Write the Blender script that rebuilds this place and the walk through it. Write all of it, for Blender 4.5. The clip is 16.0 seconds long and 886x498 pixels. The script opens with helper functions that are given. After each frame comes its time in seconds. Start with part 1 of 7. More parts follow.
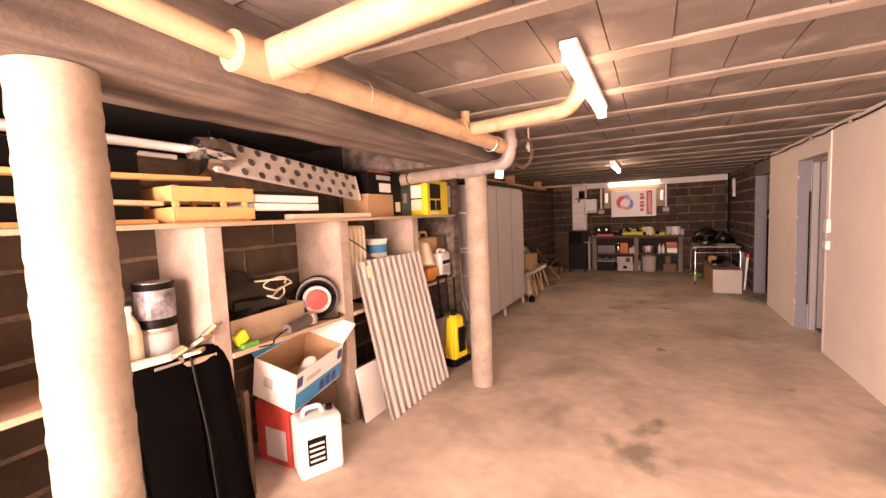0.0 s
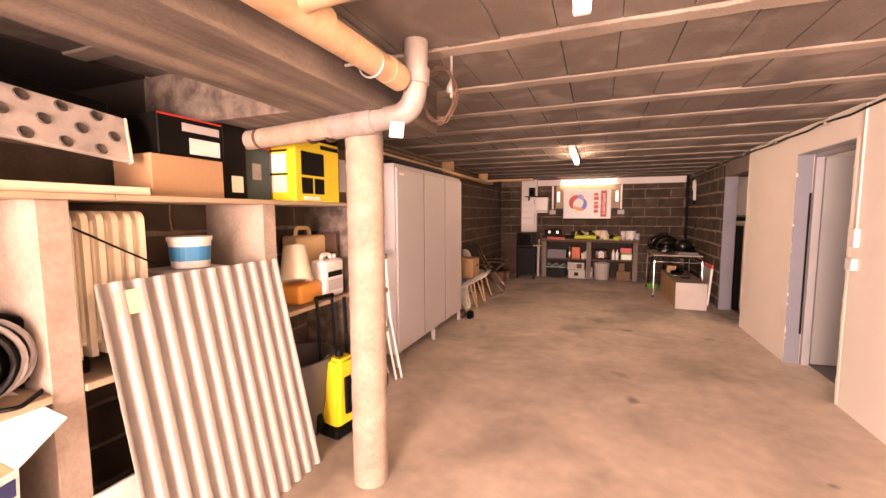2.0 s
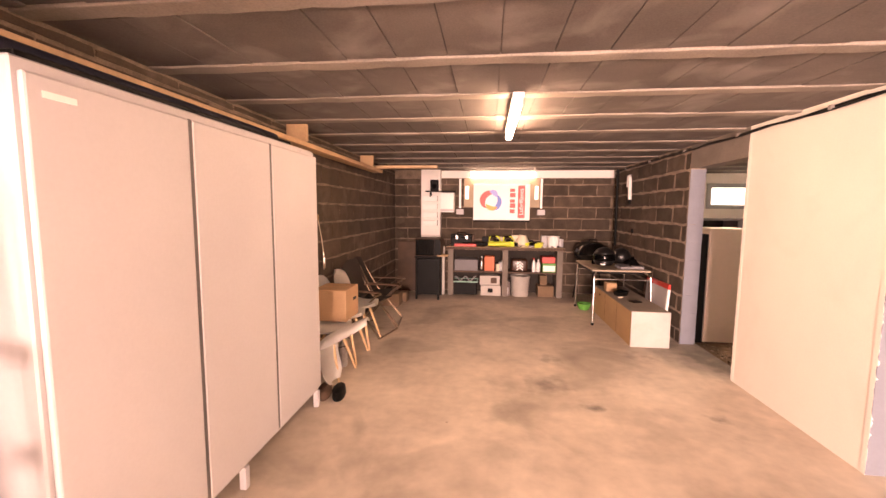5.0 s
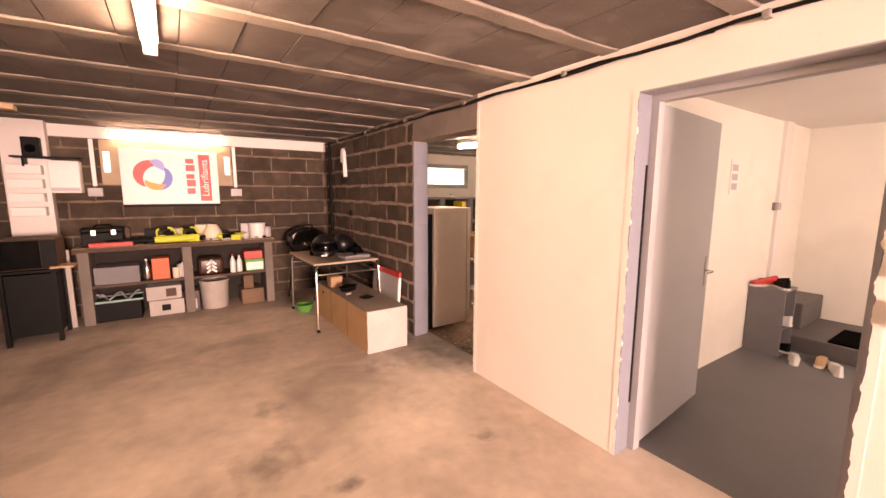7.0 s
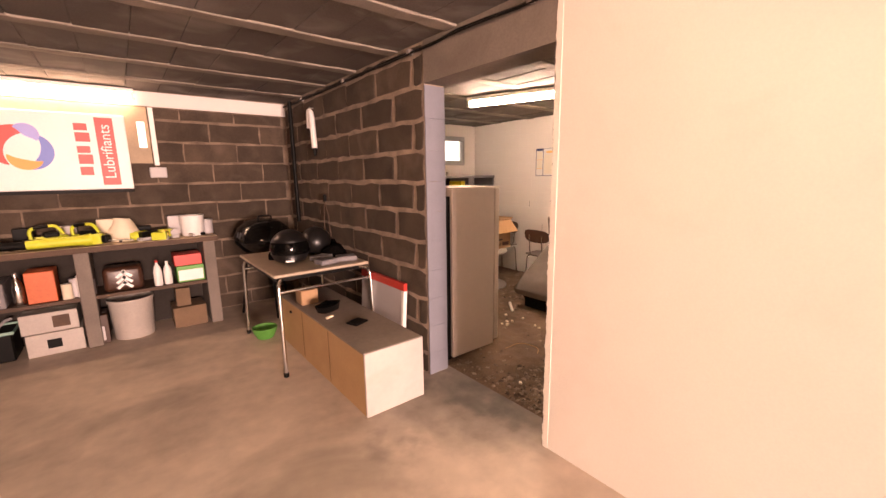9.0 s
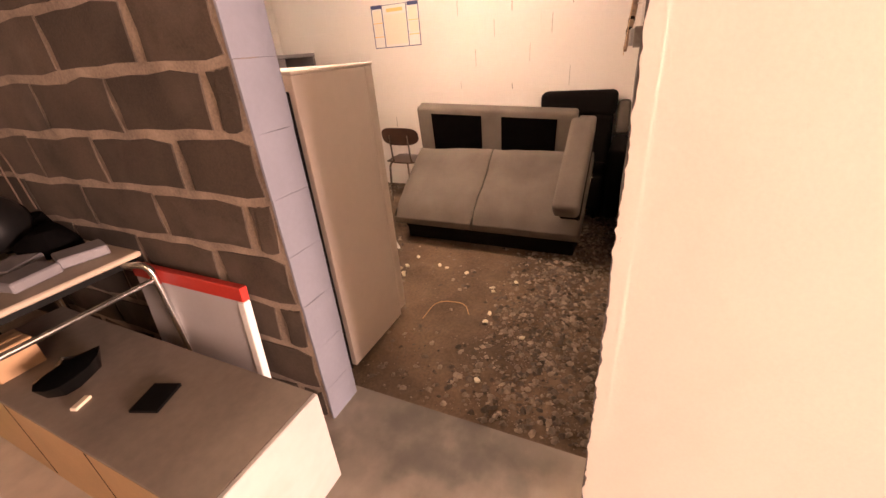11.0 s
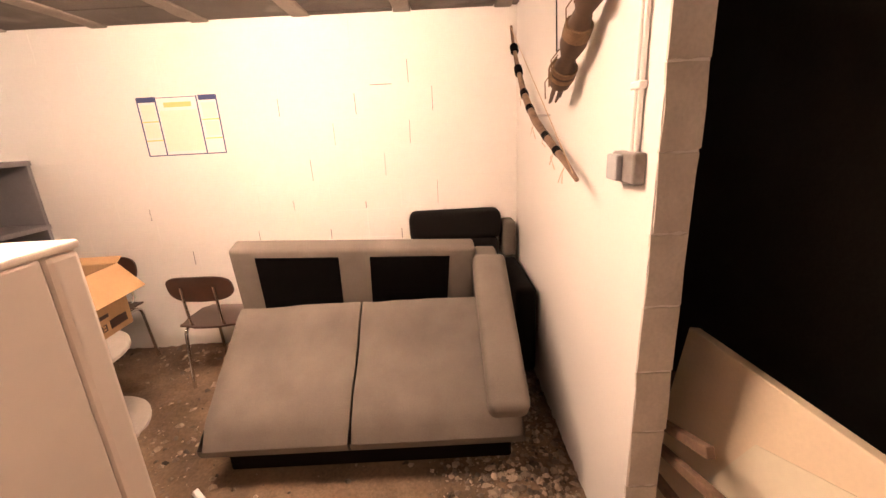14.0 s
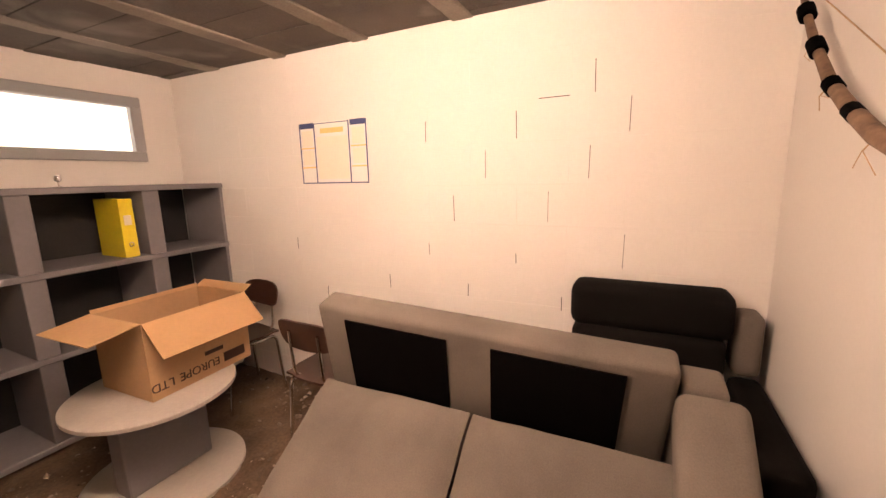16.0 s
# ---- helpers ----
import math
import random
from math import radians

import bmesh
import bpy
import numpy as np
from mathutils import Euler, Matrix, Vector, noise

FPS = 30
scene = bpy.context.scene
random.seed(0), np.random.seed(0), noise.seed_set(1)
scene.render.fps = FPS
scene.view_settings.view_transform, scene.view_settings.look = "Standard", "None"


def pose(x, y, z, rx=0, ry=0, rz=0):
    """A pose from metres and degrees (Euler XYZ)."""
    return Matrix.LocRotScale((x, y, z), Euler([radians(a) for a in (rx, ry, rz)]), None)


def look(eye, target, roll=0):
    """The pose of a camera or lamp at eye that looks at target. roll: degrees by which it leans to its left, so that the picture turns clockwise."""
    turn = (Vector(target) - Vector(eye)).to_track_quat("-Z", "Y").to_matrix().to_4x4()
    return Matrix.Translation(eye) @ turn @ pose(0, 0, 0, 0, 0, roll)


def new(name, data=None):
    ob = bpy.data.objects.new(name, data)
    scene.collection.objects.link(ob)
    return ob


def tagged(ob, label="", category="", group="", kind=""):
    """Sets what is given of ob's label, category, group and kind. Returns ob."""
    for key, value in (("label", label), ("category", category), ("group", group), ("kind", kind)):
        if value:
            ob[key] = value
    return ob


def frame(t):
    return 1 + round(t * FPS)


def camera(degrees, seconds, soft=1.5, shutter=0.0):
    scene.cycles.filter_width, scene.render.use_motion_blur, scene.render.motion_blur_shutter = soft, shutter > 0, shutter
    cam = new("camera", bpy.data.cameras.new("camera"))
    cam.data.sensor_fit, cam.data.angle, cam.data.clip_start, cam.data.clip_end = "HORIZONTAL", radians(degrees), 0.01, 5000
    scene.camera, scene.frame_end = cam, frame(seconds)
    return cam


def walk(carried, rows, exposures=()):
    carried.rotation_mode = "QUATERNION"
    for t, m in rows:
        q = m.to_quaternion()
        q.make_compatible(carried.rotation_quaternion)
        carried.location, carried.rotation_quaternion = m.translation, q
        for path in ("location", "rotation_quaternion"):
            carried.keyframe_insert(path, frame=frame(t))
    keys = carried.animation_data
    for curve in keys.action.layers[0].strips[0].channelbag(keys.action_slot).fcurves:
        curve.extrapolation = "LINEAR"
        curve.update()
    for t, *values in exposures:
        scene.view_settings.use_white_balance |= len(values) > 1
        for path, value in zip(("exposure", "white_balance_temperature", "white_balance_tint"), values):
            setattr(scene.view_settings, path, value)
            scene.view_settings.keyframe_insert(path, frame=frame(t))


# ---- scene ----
cam = camera(95.8, 16.0)
METRES, EYE, TILT, LEAN, TURN = 10.2, 1.56, 0.0, 0.0, 28.0
ROWS = [
    (0.0, 0.0, 0.0, 0.0, -0.2, -4.58, 2.47),
    (0.5, 0.0084, 0.0305, 0.0006, 2.64, -4.7, 1.64),
    (1.0, 0.0205, 0.0634, -0.0031, -0.44, -3.58, 0.68),
    (1.5, 0.0361, 0.0999, -0.0007, -3.77, -3.53, 0.36),
    (2.0, 0.0462, 0.1391, -0.0053, -6.96, -5.17, 0.23),
    (2.5, 0.0557, 0.1739, -0.0064, -9.6, -7.41, 0.1),
    (3.0, 0.0672, 0.2106, -0.0047, -11.03, -6.68, -0.01),
    (5.5, 0.1282, 0.3965, -0.0007, -29.1, -5.71, -0.24),
    (6.0, 0.1475, 0.4207, -0.0032, -39.81, -6.66, 0.06),
    (6.5, 0.171, 0.4437, -0.0022, -52.1, -7.37, 0.04),
    (7.0, 0.1906, 0.4668, -0.0028, -61.95, -8.13, -0.24),
    (7.5, 0.208, 0.4943, -0.002, -65.98, -8.79, -0.31),
    (8.0, 0.2334, 0.521, -0.0049, -63.64, -8.31, 0.0),
    (10.5, 0.3831, 0.6192, -0.0158, -84.07, -21.93, 3.65),
    (11.0, 0.4118, 0.6333, -0.0168, -93.59, -26.85, 4.41),
    (11.5, 0.4351, 0.6398, -0.0187, -101.78, -30.05, 4.54),
    (12.0, 0.4651, 0.6415, -0.0177, -108.7, -30.5, 4.44),
    (12.5, 0.4855, 0.6409, -0.0183, -115.63, -28.39, 3.85),
    (13.0, 0.5059, 0.6416, -0.0146, -120.67, -24.7, 3.88),
    (13.5, 0.5194, 0.6403, -0.0116, -121.8, -20.24, 3.7),
    (14.0, 0.5314, 0.6325, -0.0079, -118.85, -16.31, 2.9),
    (14.5, 0.5475, 0.616, -0.006, -114.9, -14.12, 1.9),
    (15.0, 0.5615, 0.6049, -0.0087, -110.27, -13.3, 1.43),
    (15.5, 0.5822, 0.596, -0.011, -103.24, -11.55, 1.22),
    (16.0, 0.5999, 0.5926, -0.0113, -92.23, -10.31, 1.38),
]
EXPOSURES = [(0.0, -0.27), (1.0, 0.22), (2.0, 0.36), (3.2, 0.6), (5.5, 1.26), (6.3, 1.23), (7.2, 1.1), (8.2, 1.1), (10.5, 1.28), (11.3, 1.42), (12.0, 1.75), (12.7, 2.1), (13.3, 2.2), (14.0, 1.85), (15.0, 1.55), (16.0, 1.4)]
walk(cam, [(t, pose(0, 0, EYE, TILT, LEAN, TURN) @ pose(METRES * x, METRES * y, METRES * z, 90 + pitch, roll, yaw)) for t, x, y, z, yaw, pitch, roll in ROWS], EXPOSURES)

# ---- world and light ----
world = bpy.data.worlds.new("world")
scene.world = world
world.use_nodes = True
wn = world.node_tree.nodes
sky = wn.new("ShaderNodeTexSky")
sky.sky_type, sky.sun_disc = "NISHITA", False
sky.sun_elevation, sky.sun_rotation = radians(38), radians(200)
world.node_tree.links.new(sky.outputs[0], wn["Background"].inputs[0])
wn["Background"].inputs[1].default_value = 0.12


def area(name, at, to, sx, sy, watts, colour):
    data = bpy.data.lights.new(name, "AREA")
    data.shape, data.size, data.size_y, data.energy, data.color = "RECTANGLE", sx, sy, watts, colour
    ob = new(name, data)
    ob.matrix_world = look(at, to)
    return ob


DAY = (1.0, 0.655, 0.555)
WARM = (1.0, 0.6, 0.39)
CELLAR = (1.0, 0.675, 0.49)
area("garage_door_daylight", (-0.55, -2.45, 1.25), (0.9, 3.0, 0.9), 2.4, 1.7, 1150, DAY)
area("stair_daylight", (3.2, 3.75, 1.75), (5.0, 6.3, 1.3), 0.9, 0.9, 40, (1.0, 0.70, 0.57))
area("cellar_window_daylight", (3.7, 11.62, 1.81), (3.7, 9.0, 0.6), 1.15, 0.28, 185, (1.0, 0.70, 0.58))


# ---- materials ----
def material(name, colour, rough=0.7, metal=0.0, vary=0.25, scale=3.0, fine=60.0, bump=0.15, dark=None, dark_scale=1.2, dark_amount=0.0, per_piece=0.0, spec=0.5):
    """A surface with variation at two scales, stains with a shape of their own, and fine relief."""
    m = bpy.data.materials.new(name)
    m.use_nodes = True
    nt = m.node_tree
    n, l = nt.nodes, nt.links
    b = n["Principled BSDF"]
    b.inputs["Roughness"].default_value = rough
    b.inputs["Metallic"].default_value = metal
    b.inputs["Specular IOR Level"].default_value = spec
    tc = n.new("ShaderNodeTexCoord")
    geo = n.new("ShaderNodeNewGeometry")
    big = n.new("ShaderNodeTexNoise")
    big.inputs["Scale"].default_value, big.inputs["Detail"].default_value = scale, 6
    small = n.new("ShaderNodeTexNoise")
    small.inputs["Scale"].default_value, small.inputs["Detail"].default_value = fine, 4
    for k in (big, small):
        l.new(geo.outputs["Position"], k.inputs["Vector"])
    mix = n.new("ShaderNodeMix")
    mix.data_type = "RGBA"
    lo = [max(0, c * (1 - vary)) for c in colour] + [1]
    hi = [min(1, c * (1 + vary)) for c in colour] + [1]
    mix.inputs["A"].default_value, mix.inputs["B"].default_value = lo, hi
    ramp = n.new("ShaderNodeMapRange")
    ramp.inputs["From Min"].default_value, ramp.inputs["From Max"].default_value = 0.3, 0.7
    both = n.new("ShaderNodeMath")
    both.operation = "MULTIPLY_ADD"
    both.inputs[1].default_value = 0.35
    l.new(small.outputs["Fac"], both.inputs[0])
    shift = n.new("ShaderNodeMath")
    shift.operation = "MULTIPLY"
    shift.inputs[1].default_value = 0.65
    l.new(big.outputs["Fac"], shift.inputs[0])
    l.new(shift.outputs[0], both.inputs[2])
    l.new(both.outputs[0], ramp.inputs["Value"])
    l.new(ramp.outputs["Result"], mix.inputs["Factor"])
    out = mix.outputs["Result"]
    if dark_amount:
        spot = n.new("ShaderNodeTexNoise")
        spot.inputs["Scale"].default_value, spot.inputs["Detail"].default_value, spot.inputs["Distortion"].default_value = dark_scale, 5, 0.6
        l.new(geo.outputs["Position"], spot.inputs["Vector"])
        r2 = n.new("ShaderNodeMapRange")
        r2.inputs["From Min"].default_value, r2.inputs["From Max"].default_value, r2.inputs["To Max"].default_value = 0.52, 0.72, dark_amount
        l.new(spot.outputs["Fac"], r2.inputs["Value"])
        m2 = n.new("ShaderNodeMix")
        m2.data_type = "RGBA"
        m2.inputs["B"].default_value = (*dark, 1)
        l.new(r2.outputs["Result"], m2.inputs["Factor"])
        l.new(out, m2.inputs["A"])
        out = m2.outputs["Result"]
    if per_piece:
        info = n.new("ShaderNodeObjectInfo")
        r3 = n.new("ShaderNodeMapRange")
        r3.inputs["To Min"].default_value, r3.inputs["To Max"].default_value = 1 - per_piece, 1 + per_piece
        l.new(info.outputs["Random"], r3.inputs["Value"])
        m3 = n.new("ShaderNodeVectorMath")
        m3.operation = "SCALE"
        l.new(out, m3.inputs[0])
        l.new(r3.outputs["Result"], m3.inputs["Scale"])
        out = m3.outputs["Vector"]
    l.new(out, b.inputs["Base Color"])
    if bump:
        bp = n.new("ShaderNodeBump")
        bp.inputs["Strength"].default_value, bp.inputs["Distance"].default_value = bump, 0.01
        l.new(both.outputs[0], bp.inputs["Height"])
        l.new(bp.outputs["Normal"], b.inputs["Normal"])
    return m


def glow(name, colour, strength):
    m = bpy.data.materials.new(name)
    m.use_nodes = True
    b = m.node_tree.nodes["Principled BSDF"]
    b.inputs["Base Color"].default_value = (0.8, 0.8, 0.8, 1)
    b.inputs["Emission Color"].default_value = (*colour, 1)
    b.inputs["Emission Strength"].default_value = strength
    return m


# Floor stains; the spots around x 1.6, y 8.2 paint the threshold's shadow.
STAINS_AND_SHADE = ((-0.12, 2.75, 0.30, 0.65), (0.02, 3.15, 0.16, 0.8), (-0.20, 7.38, 0.28, 0.55), (-0.05, 8.0, 0.16, 0.5), (0.12, 6.98, 0.12, 0.8), (1.02, 6.9, 0.11, 0.8), (0.84, 8.2, 0.2, 0.4), (1.62, 8.25, 0.30, 0.9), (1.60, 7.95, 0.16, 0.6), (1.45, 8.60, 0.12, 0.5), (0.06, 4.9, 0.10, 0.7), (0.0, 5.4, 0.14, 0.4), (1.0, 4.18, 0.05, 0.8), (-1.0, 6.62, 0.02, 0.9), (1.6, 8.25, 0.55, 0.75), (1.35, 8.5, 0.45, 0.5), (1.72, 8.55, 0.35, 0.6), (1.7, 7.9, 0.35, 0.6))
CONCRETE_FLOOR = material("concrete_floor", (0.53, 0.45, 0.368), 0.62, vary=0.3, scale=1.6, fine=9, bump=0.05, dark=(0.22, 0.185, 0.15), dark_scale=1.0, dark_amount=0.85)


def stains_and_shade(m, spots):
    """Dark drips and worn patches at places of their own, plus painted threshold shade."""
    nt = m.node_tree
    n, l = nt.nodes, nt.links
    b = n["Principled BSDF"]
    src = b.inputs["Base Color"].links[0].from_socket
    geo = n.new("ShaderNodeNewGeometry")
    wob = n.new("ShaderNodeTexNoise")
    wob.inputs["Scale"].default_value, wob.inputs["Detail"].default_value = 6.5, 8
    l.new(geo.outputs["Position"], wob.inputs["Vector"])
    for x, y, r, deep in spots:
        d = n.new("ShaderNodeVectorMath")
        d.operation = "DISTANCE"
        d.inputs[1].default_value = (x, y, 0)
        l.new(geo.outputs["Position"], d.inputs[0])
        k = n.new("ShaderNodeMath")
        k.operation = "MULTIPLY_ADD"
        soft = r >= 0.33
        k.inputs[1].default_value = r * (0.8 if soft else 2.6)
        l.new(wob.outputs["Fac"], k.inputs[0])
        l.new(d.outputs["Value"], k.inputs[2])
        f = n.new("ShaderNodeMapRange")
        f.inputs["From Min"].default_value, f.inputs["From Max"].default_value = (r * 0.6, r * 1.5) if soft else (r * 1.30, r * 2.1)
        f.inputs["To Min"].default_value, f.inputs["To Max"].default_value = deep, 0.0
        l.new(k.outputs[0], f.inputs["Value"])
        mx = n.new("ShaderNodeMix")
        mx.data_type = "RGBA"
        mx.inputs["B"].default_value = (0.10, 0.088, 0.075, 1)
        l.new(f.outputs["Result"], mx.inputs["Factor"])
        l.new(src, mx.inputs["A"])
        src = mx.outputs["Result"]
    l.new(src, b.inputs["Base Color"])


stains_and_shade(CONCRETE_FLOOR, STAINS_AND_SHADE)
GREY_FLOOR = material("grey_floor_paint", (0.115, 0.111, 0.114), 0.55, vary=0.1, scale=2, bump=0.03)
CONCRETE = material("raw_concrete", (0.19, 0.16, 0.135), 0.9, vary=0.25, scale=2.5, fine=80, bump=0.25, dark=(0.13, 0.105, 0.085), dark_scale=2.0, dark_amount=0.7)
CEILING_BLOCK = material("ceiling_block", (0.122, 0.102, 0.088), 0.95, vary=0.34, scale=2.0, fine=120, bump=0.25, dark=(0.34, 0.31, 0.28), dark_scale=2.5, dark_amount=0.45)
CEILING_BEAM = material("ceiling_beam", (0.25, 0.215, 0.18), 0.9, vary=0.35, scale=3, fine=90, bump=0.2)
BLOCK = material("concrete_block", (0.062, 0.044, 0.030), 0.95, vary=0.45, scale=4, fine=120, bump=0.6, dark=(0.125, 0.096, 0.072), dark_scale=3.5, dark_amount=0.55, per_piece=0.25)
MORTAR = material("mortar", (0.18, 0.135, 0.097), 0.95, vary=0.6, scale=8, fine=120, bump=0.5)
PALE_MORTAR = material("smeared_mortar", (0.27, 0.21, 0.16), 0.95, vary=0.5, scale=8, fine=120, bump=0.5)
WHITE_WALL = material("white_wall_paint", (0.77, 0.73, 0.69), 0.75, vary=0.04, scale=1.2, fine=70, bump=0.12)
PALE_WALL = material("rendered_wall_paint", (0.80, 0.76, 0.69), 0.8, vary=0.05, scale=1.5, fine=110, bump=0.14, dark=(0.66, 0.60, 0.53), dark_scale=1.6, dark_amount=0.35)
POST = material("painted_post", (0.315, 0.265, 0.212), 0.85, vary=0.28, scale=7, fine=45, bump=0.4, dark=(0.27, 0.22, 0.175), dark_scale=6, dark_amount=0.7)
GREY_PAINT = material("grey_door_paint", (0.34, 0.34, 0.35), 0.5, vary=0.05, bump=0.03)
GREY_JAMB = material("lilac_white_paint", (0.18, 0.186, 0.222), 0.65, vary=0.07, scale=6, bump=0.15)
DIRT = material("dirt", (0.135, 0.090, 0.056), 0.97, vary=0.55, scale=3.0, fine=60, bump=1.0, dark=(0.075, 0.052, 0.034), dark_scale=2.0, dark_amount=0.8)


def stones_material():
    m = material("gravel", (0.135, 0.105, 0.08), 0.95, vary=0.35, scale=20, fine=90, bump=0.2)
    nt = m.node_tree
    b = nt.nodes["Principled BSDF"]
    src = b.inputs["Base Color"].links[0].from_socket
    geo = nt.nodes.new("ShaderNodeNewGeometry")
    r = nt.nodes.new("ShaderNodeMapRange")
    r.inputs["To Min"].default_value, r.inputs["To Max"].default_value = 0.35, 2.5
    nt.links.new(geo.outputs["Random Per Island"], r.inputs["Value"])
    v = nt.nodes.new("ShaderNodeVectorMath")
    v.operation = "SCALE"
    nt.links.new(src, v.inputs[0])
    nt.links.new(r.outputs["Result"], v.inputs["Scale"])
    nt.links.new(v.outputs["Vector"], b.inputs["Base Color"])
    return m


GRAVEL = stones_material()
PVC_CREAM = material("cream_pipe", (0.42, 0.305, 0.19), 0.5, vary=0.2, scale=6, bump=0.08, dark=(0.24, 0.13, 0.06), dark_scale=6, dark_amount=0.7)
PVC_GREY = material("grey_pipe", (0.26, 0.235, 0.22), 0.4, vary=0.25, scale=7, bump=0.08, dark=(0.14, 0.10, 0.075), dark_scale=8, dark_amount=0.7)
METAL_GREY = material("locker_metal", (0.46, 0.44, 0.445), 0.5, vary=0.05, scale=2, bump=0.02)
CHROME = material("chrome", (0.75, 0.74, 0.72), 0.2, 1.0, vary=0.1, scale=20, bump=0.02)
WOOD = material("pale_wood", (0.50, 0.34, 0.19), 0.65, vary=0.2, scale=6, fine=50, bump=0.1)
ORANGE_WOOD = material("crate_wood", (0.62, 0.36, 0.14), 0.65, vary=0.15, scale=8, fine=60, bump=0.1)
BOARD = material("shelf_board", (0.40, 0.31, 0.21), 0.7, vary=0.15, scale=5, bump=0.1)
OAK_PANEL = material("veneer", (0.45, 0.29, 0.14), 0.5, vary=0.12, scale=5, bump=0.04)
CARD = material("cardboard", (0.40, 0.25, 0.135), 0.85, vary=0.1, scale=4, bump=0.06)
CARD_DULL = material("dull_cardboard", (0.17, 0.11, 0.065), 0.9, vary=0.2, scale=5, bump=0.1)
CARD_IN = material("cardboard_inside", (0.46, 0.28, 0.14), 0.85, vary=0.08, scale=4, bump=0.06)
BLACK = material("black_plastic", (0.004, 0.0036, 0.0032), 0.5, vary=0.3, bump=0.03, spec=0.13)
BLACK_GLOSS = material("black_gloss", (0.004, 0.004, 0.004), 0.12, vary=0.2, bump=0.0)
BLACK_CLOTH = material("black_cloth", (0.003, 0.0026, 0.0026), 0.95, vary=0.3, fine=200, bump=0.2, spec=0.02)
SOFA = material("grey_fabric", (0.130, 0.109, 0.091), 0.95, vary=0.28, scale=4, fine=260, bump=0.3)
SOFA_DARK = material("charcoal_fabric", (0.007, 0.006, 0.0056), 0.95, vary=0.25, scale=4, fine=260, bump=0.3, spec=0.06)
WHITE = material("white_plastic", (0.78, 0.76, 0.73), 0.4, vary=0.05, bump=0.02)
FOAM = material("white_foam", (0.85, 0.85, 0.83), 0.8, vary=0.04, bump=0.1)
YELLOW = material("yellow_plastic", (0.75, 0.60, 0.02), 0.45, vary=0.08, bump=0.02)
LIME = material("lime_plastic", (0.55, 0.60, 0.03), 0.45, vary=0.1, bump=0.02)
RED = material("red_plastic", (0.50, 0.035, 0.025), 0.45, vary=0.1, bump=0.02)
BLUE = material("blue_print", (0.05, 0.25, 0.50), 0.5, vary=0.1, bump=0.0)
NAVY = material("navy_print", (0.04, 0.05, 0.16), 0.5, vary=0.1, bump=0.0)
GREEN = material("green_plastic", (0.10, 0.30, 0.05), 0.5, vary=0.15, bump=0.02)
BROWN = material("brown_plywood", (0.050, 0.021, 0.012), 0.35, vary=0.2, scale=8, bump=0.04)
RUST = material("dark_brown", (0.075, 0.042, 0.024), 0.7, vary=0.3, scale=6, bump=0.15)
STEEL = material("steel_sheet", (0.55, 0.53, 0.50), 0.35, 0.8, vary=0.12, scale=6, bump=0.05)
CORRUGATED = material("corrugated_sheet", (0.44, 0.415, 0.39), 0.62, 0.15, vary=0.12, scale=3, bump=0.04)
SHELF_GREY = material("grey_shelf_paint", (0.19, 0.18, 0.19), 0.7, vary=0.1, scale=4, bump=0.08)
GLASS_FROST = glow("frosted_pane", (1.0, 0.84, 0.68), 0.9)
TUBE_GLOW = glow("tube_light", WARM, 56.0)
SIGN_GLOW = glow("sign_tube_light", WARM, 26.0)
FAR_GLOW = glow("far_tube_light", WARM, 58.0)
CELLAR_GLOW = glow("cellar_tube_light", CELLAR, 96.0)
SCUFFED = material("scuffed_white", (0.46, 0.43, 0.40), 0.6, vary=0.08, scale=4, fine=30, bump=0.05, dark=(0.42, 0.37, 0.32), dark_scale=5, dark_amount=0.6)
LAMINATE = material("worn_laminate", (0.40, 0.33, 0.25), 0.5, vary=0.15, scale=4, fine=30, bump=0.03)
LILAC_RAW = material("thin_lilac_wash", (0.14, 0.124, 0.125), 0.9, vary=0.2, scale=6, fine=80, bump=0.3, dark=(0.11, 0.095, 0.085), dark_scale=7, dark_amount=0.5)
# Near-black that stands in for the shade deep inside the cellar shelving.
SHELF_SHADE = material("dark_shelf_back", (0.03, 0.028, 0.028), 0.9, vary=0.2, scale=4, bump=0.08)
# Near-black: the colour of dark cloth, and painted shade for unlit recesses.
SHADE_AND_CLOTH = material("sooty_wall", (0.028, 0.022, 0.018), 0.95, vary=0.35, scale=3, fine=60, bump=0.3)
PALE_BOARD = material("pale_chipboard", (0.74, 0.60, 0.43), 0.7, vary=0.08, scale=2, fine=90, bump=0.05, dark=(0.84, 0.76, 0.64), dark_scale=1.1, dark_amount=0.7)
FRIDGE = material("yellowed_enamel", (0.62, 0.55, 0.49), 0.4, vary=0.05, scale=1.6, fine=25, bump=0.03, dark=(0.50, 0.44, 0.39), dark_scale=1.5, dark_amount=0.4)
END_BLOCK = material("raw_block_end", (0.60, 0.54, 0.48), 0.95, vary=0.18, scale=9, fine=90, bump=0.35)
DUSTY = material("dusty_panel", (0.24, 0.20, 0.165), 0.85, vary=0.2, scale=2.5, fine=30, bump=0.05)
BOW_WOOD = material("weathered_branch", (0.18, 0.112, 0.072), 0.8, vary=0.5, scale=14, fine=70, bump=0.4)
# White with shade mixed in, for the oval table and things around the bench.
SHADED_WHITE = material("greyed_white_board", (0.42, 0.38, 0.34), 0.5, vary=0.12, scale=5, bump=0.04)
DIMPLE = material("dimple_hollow", (0.075, 0.06, 0.05), 0.5, vary=0.5, scale=25, bump=0.1)
ORANGE_PLASTIC = material("orange_plastic", (0.62, 0.27, 0.04), 0.5, vary=0.15, scale=9, bump=0.05)
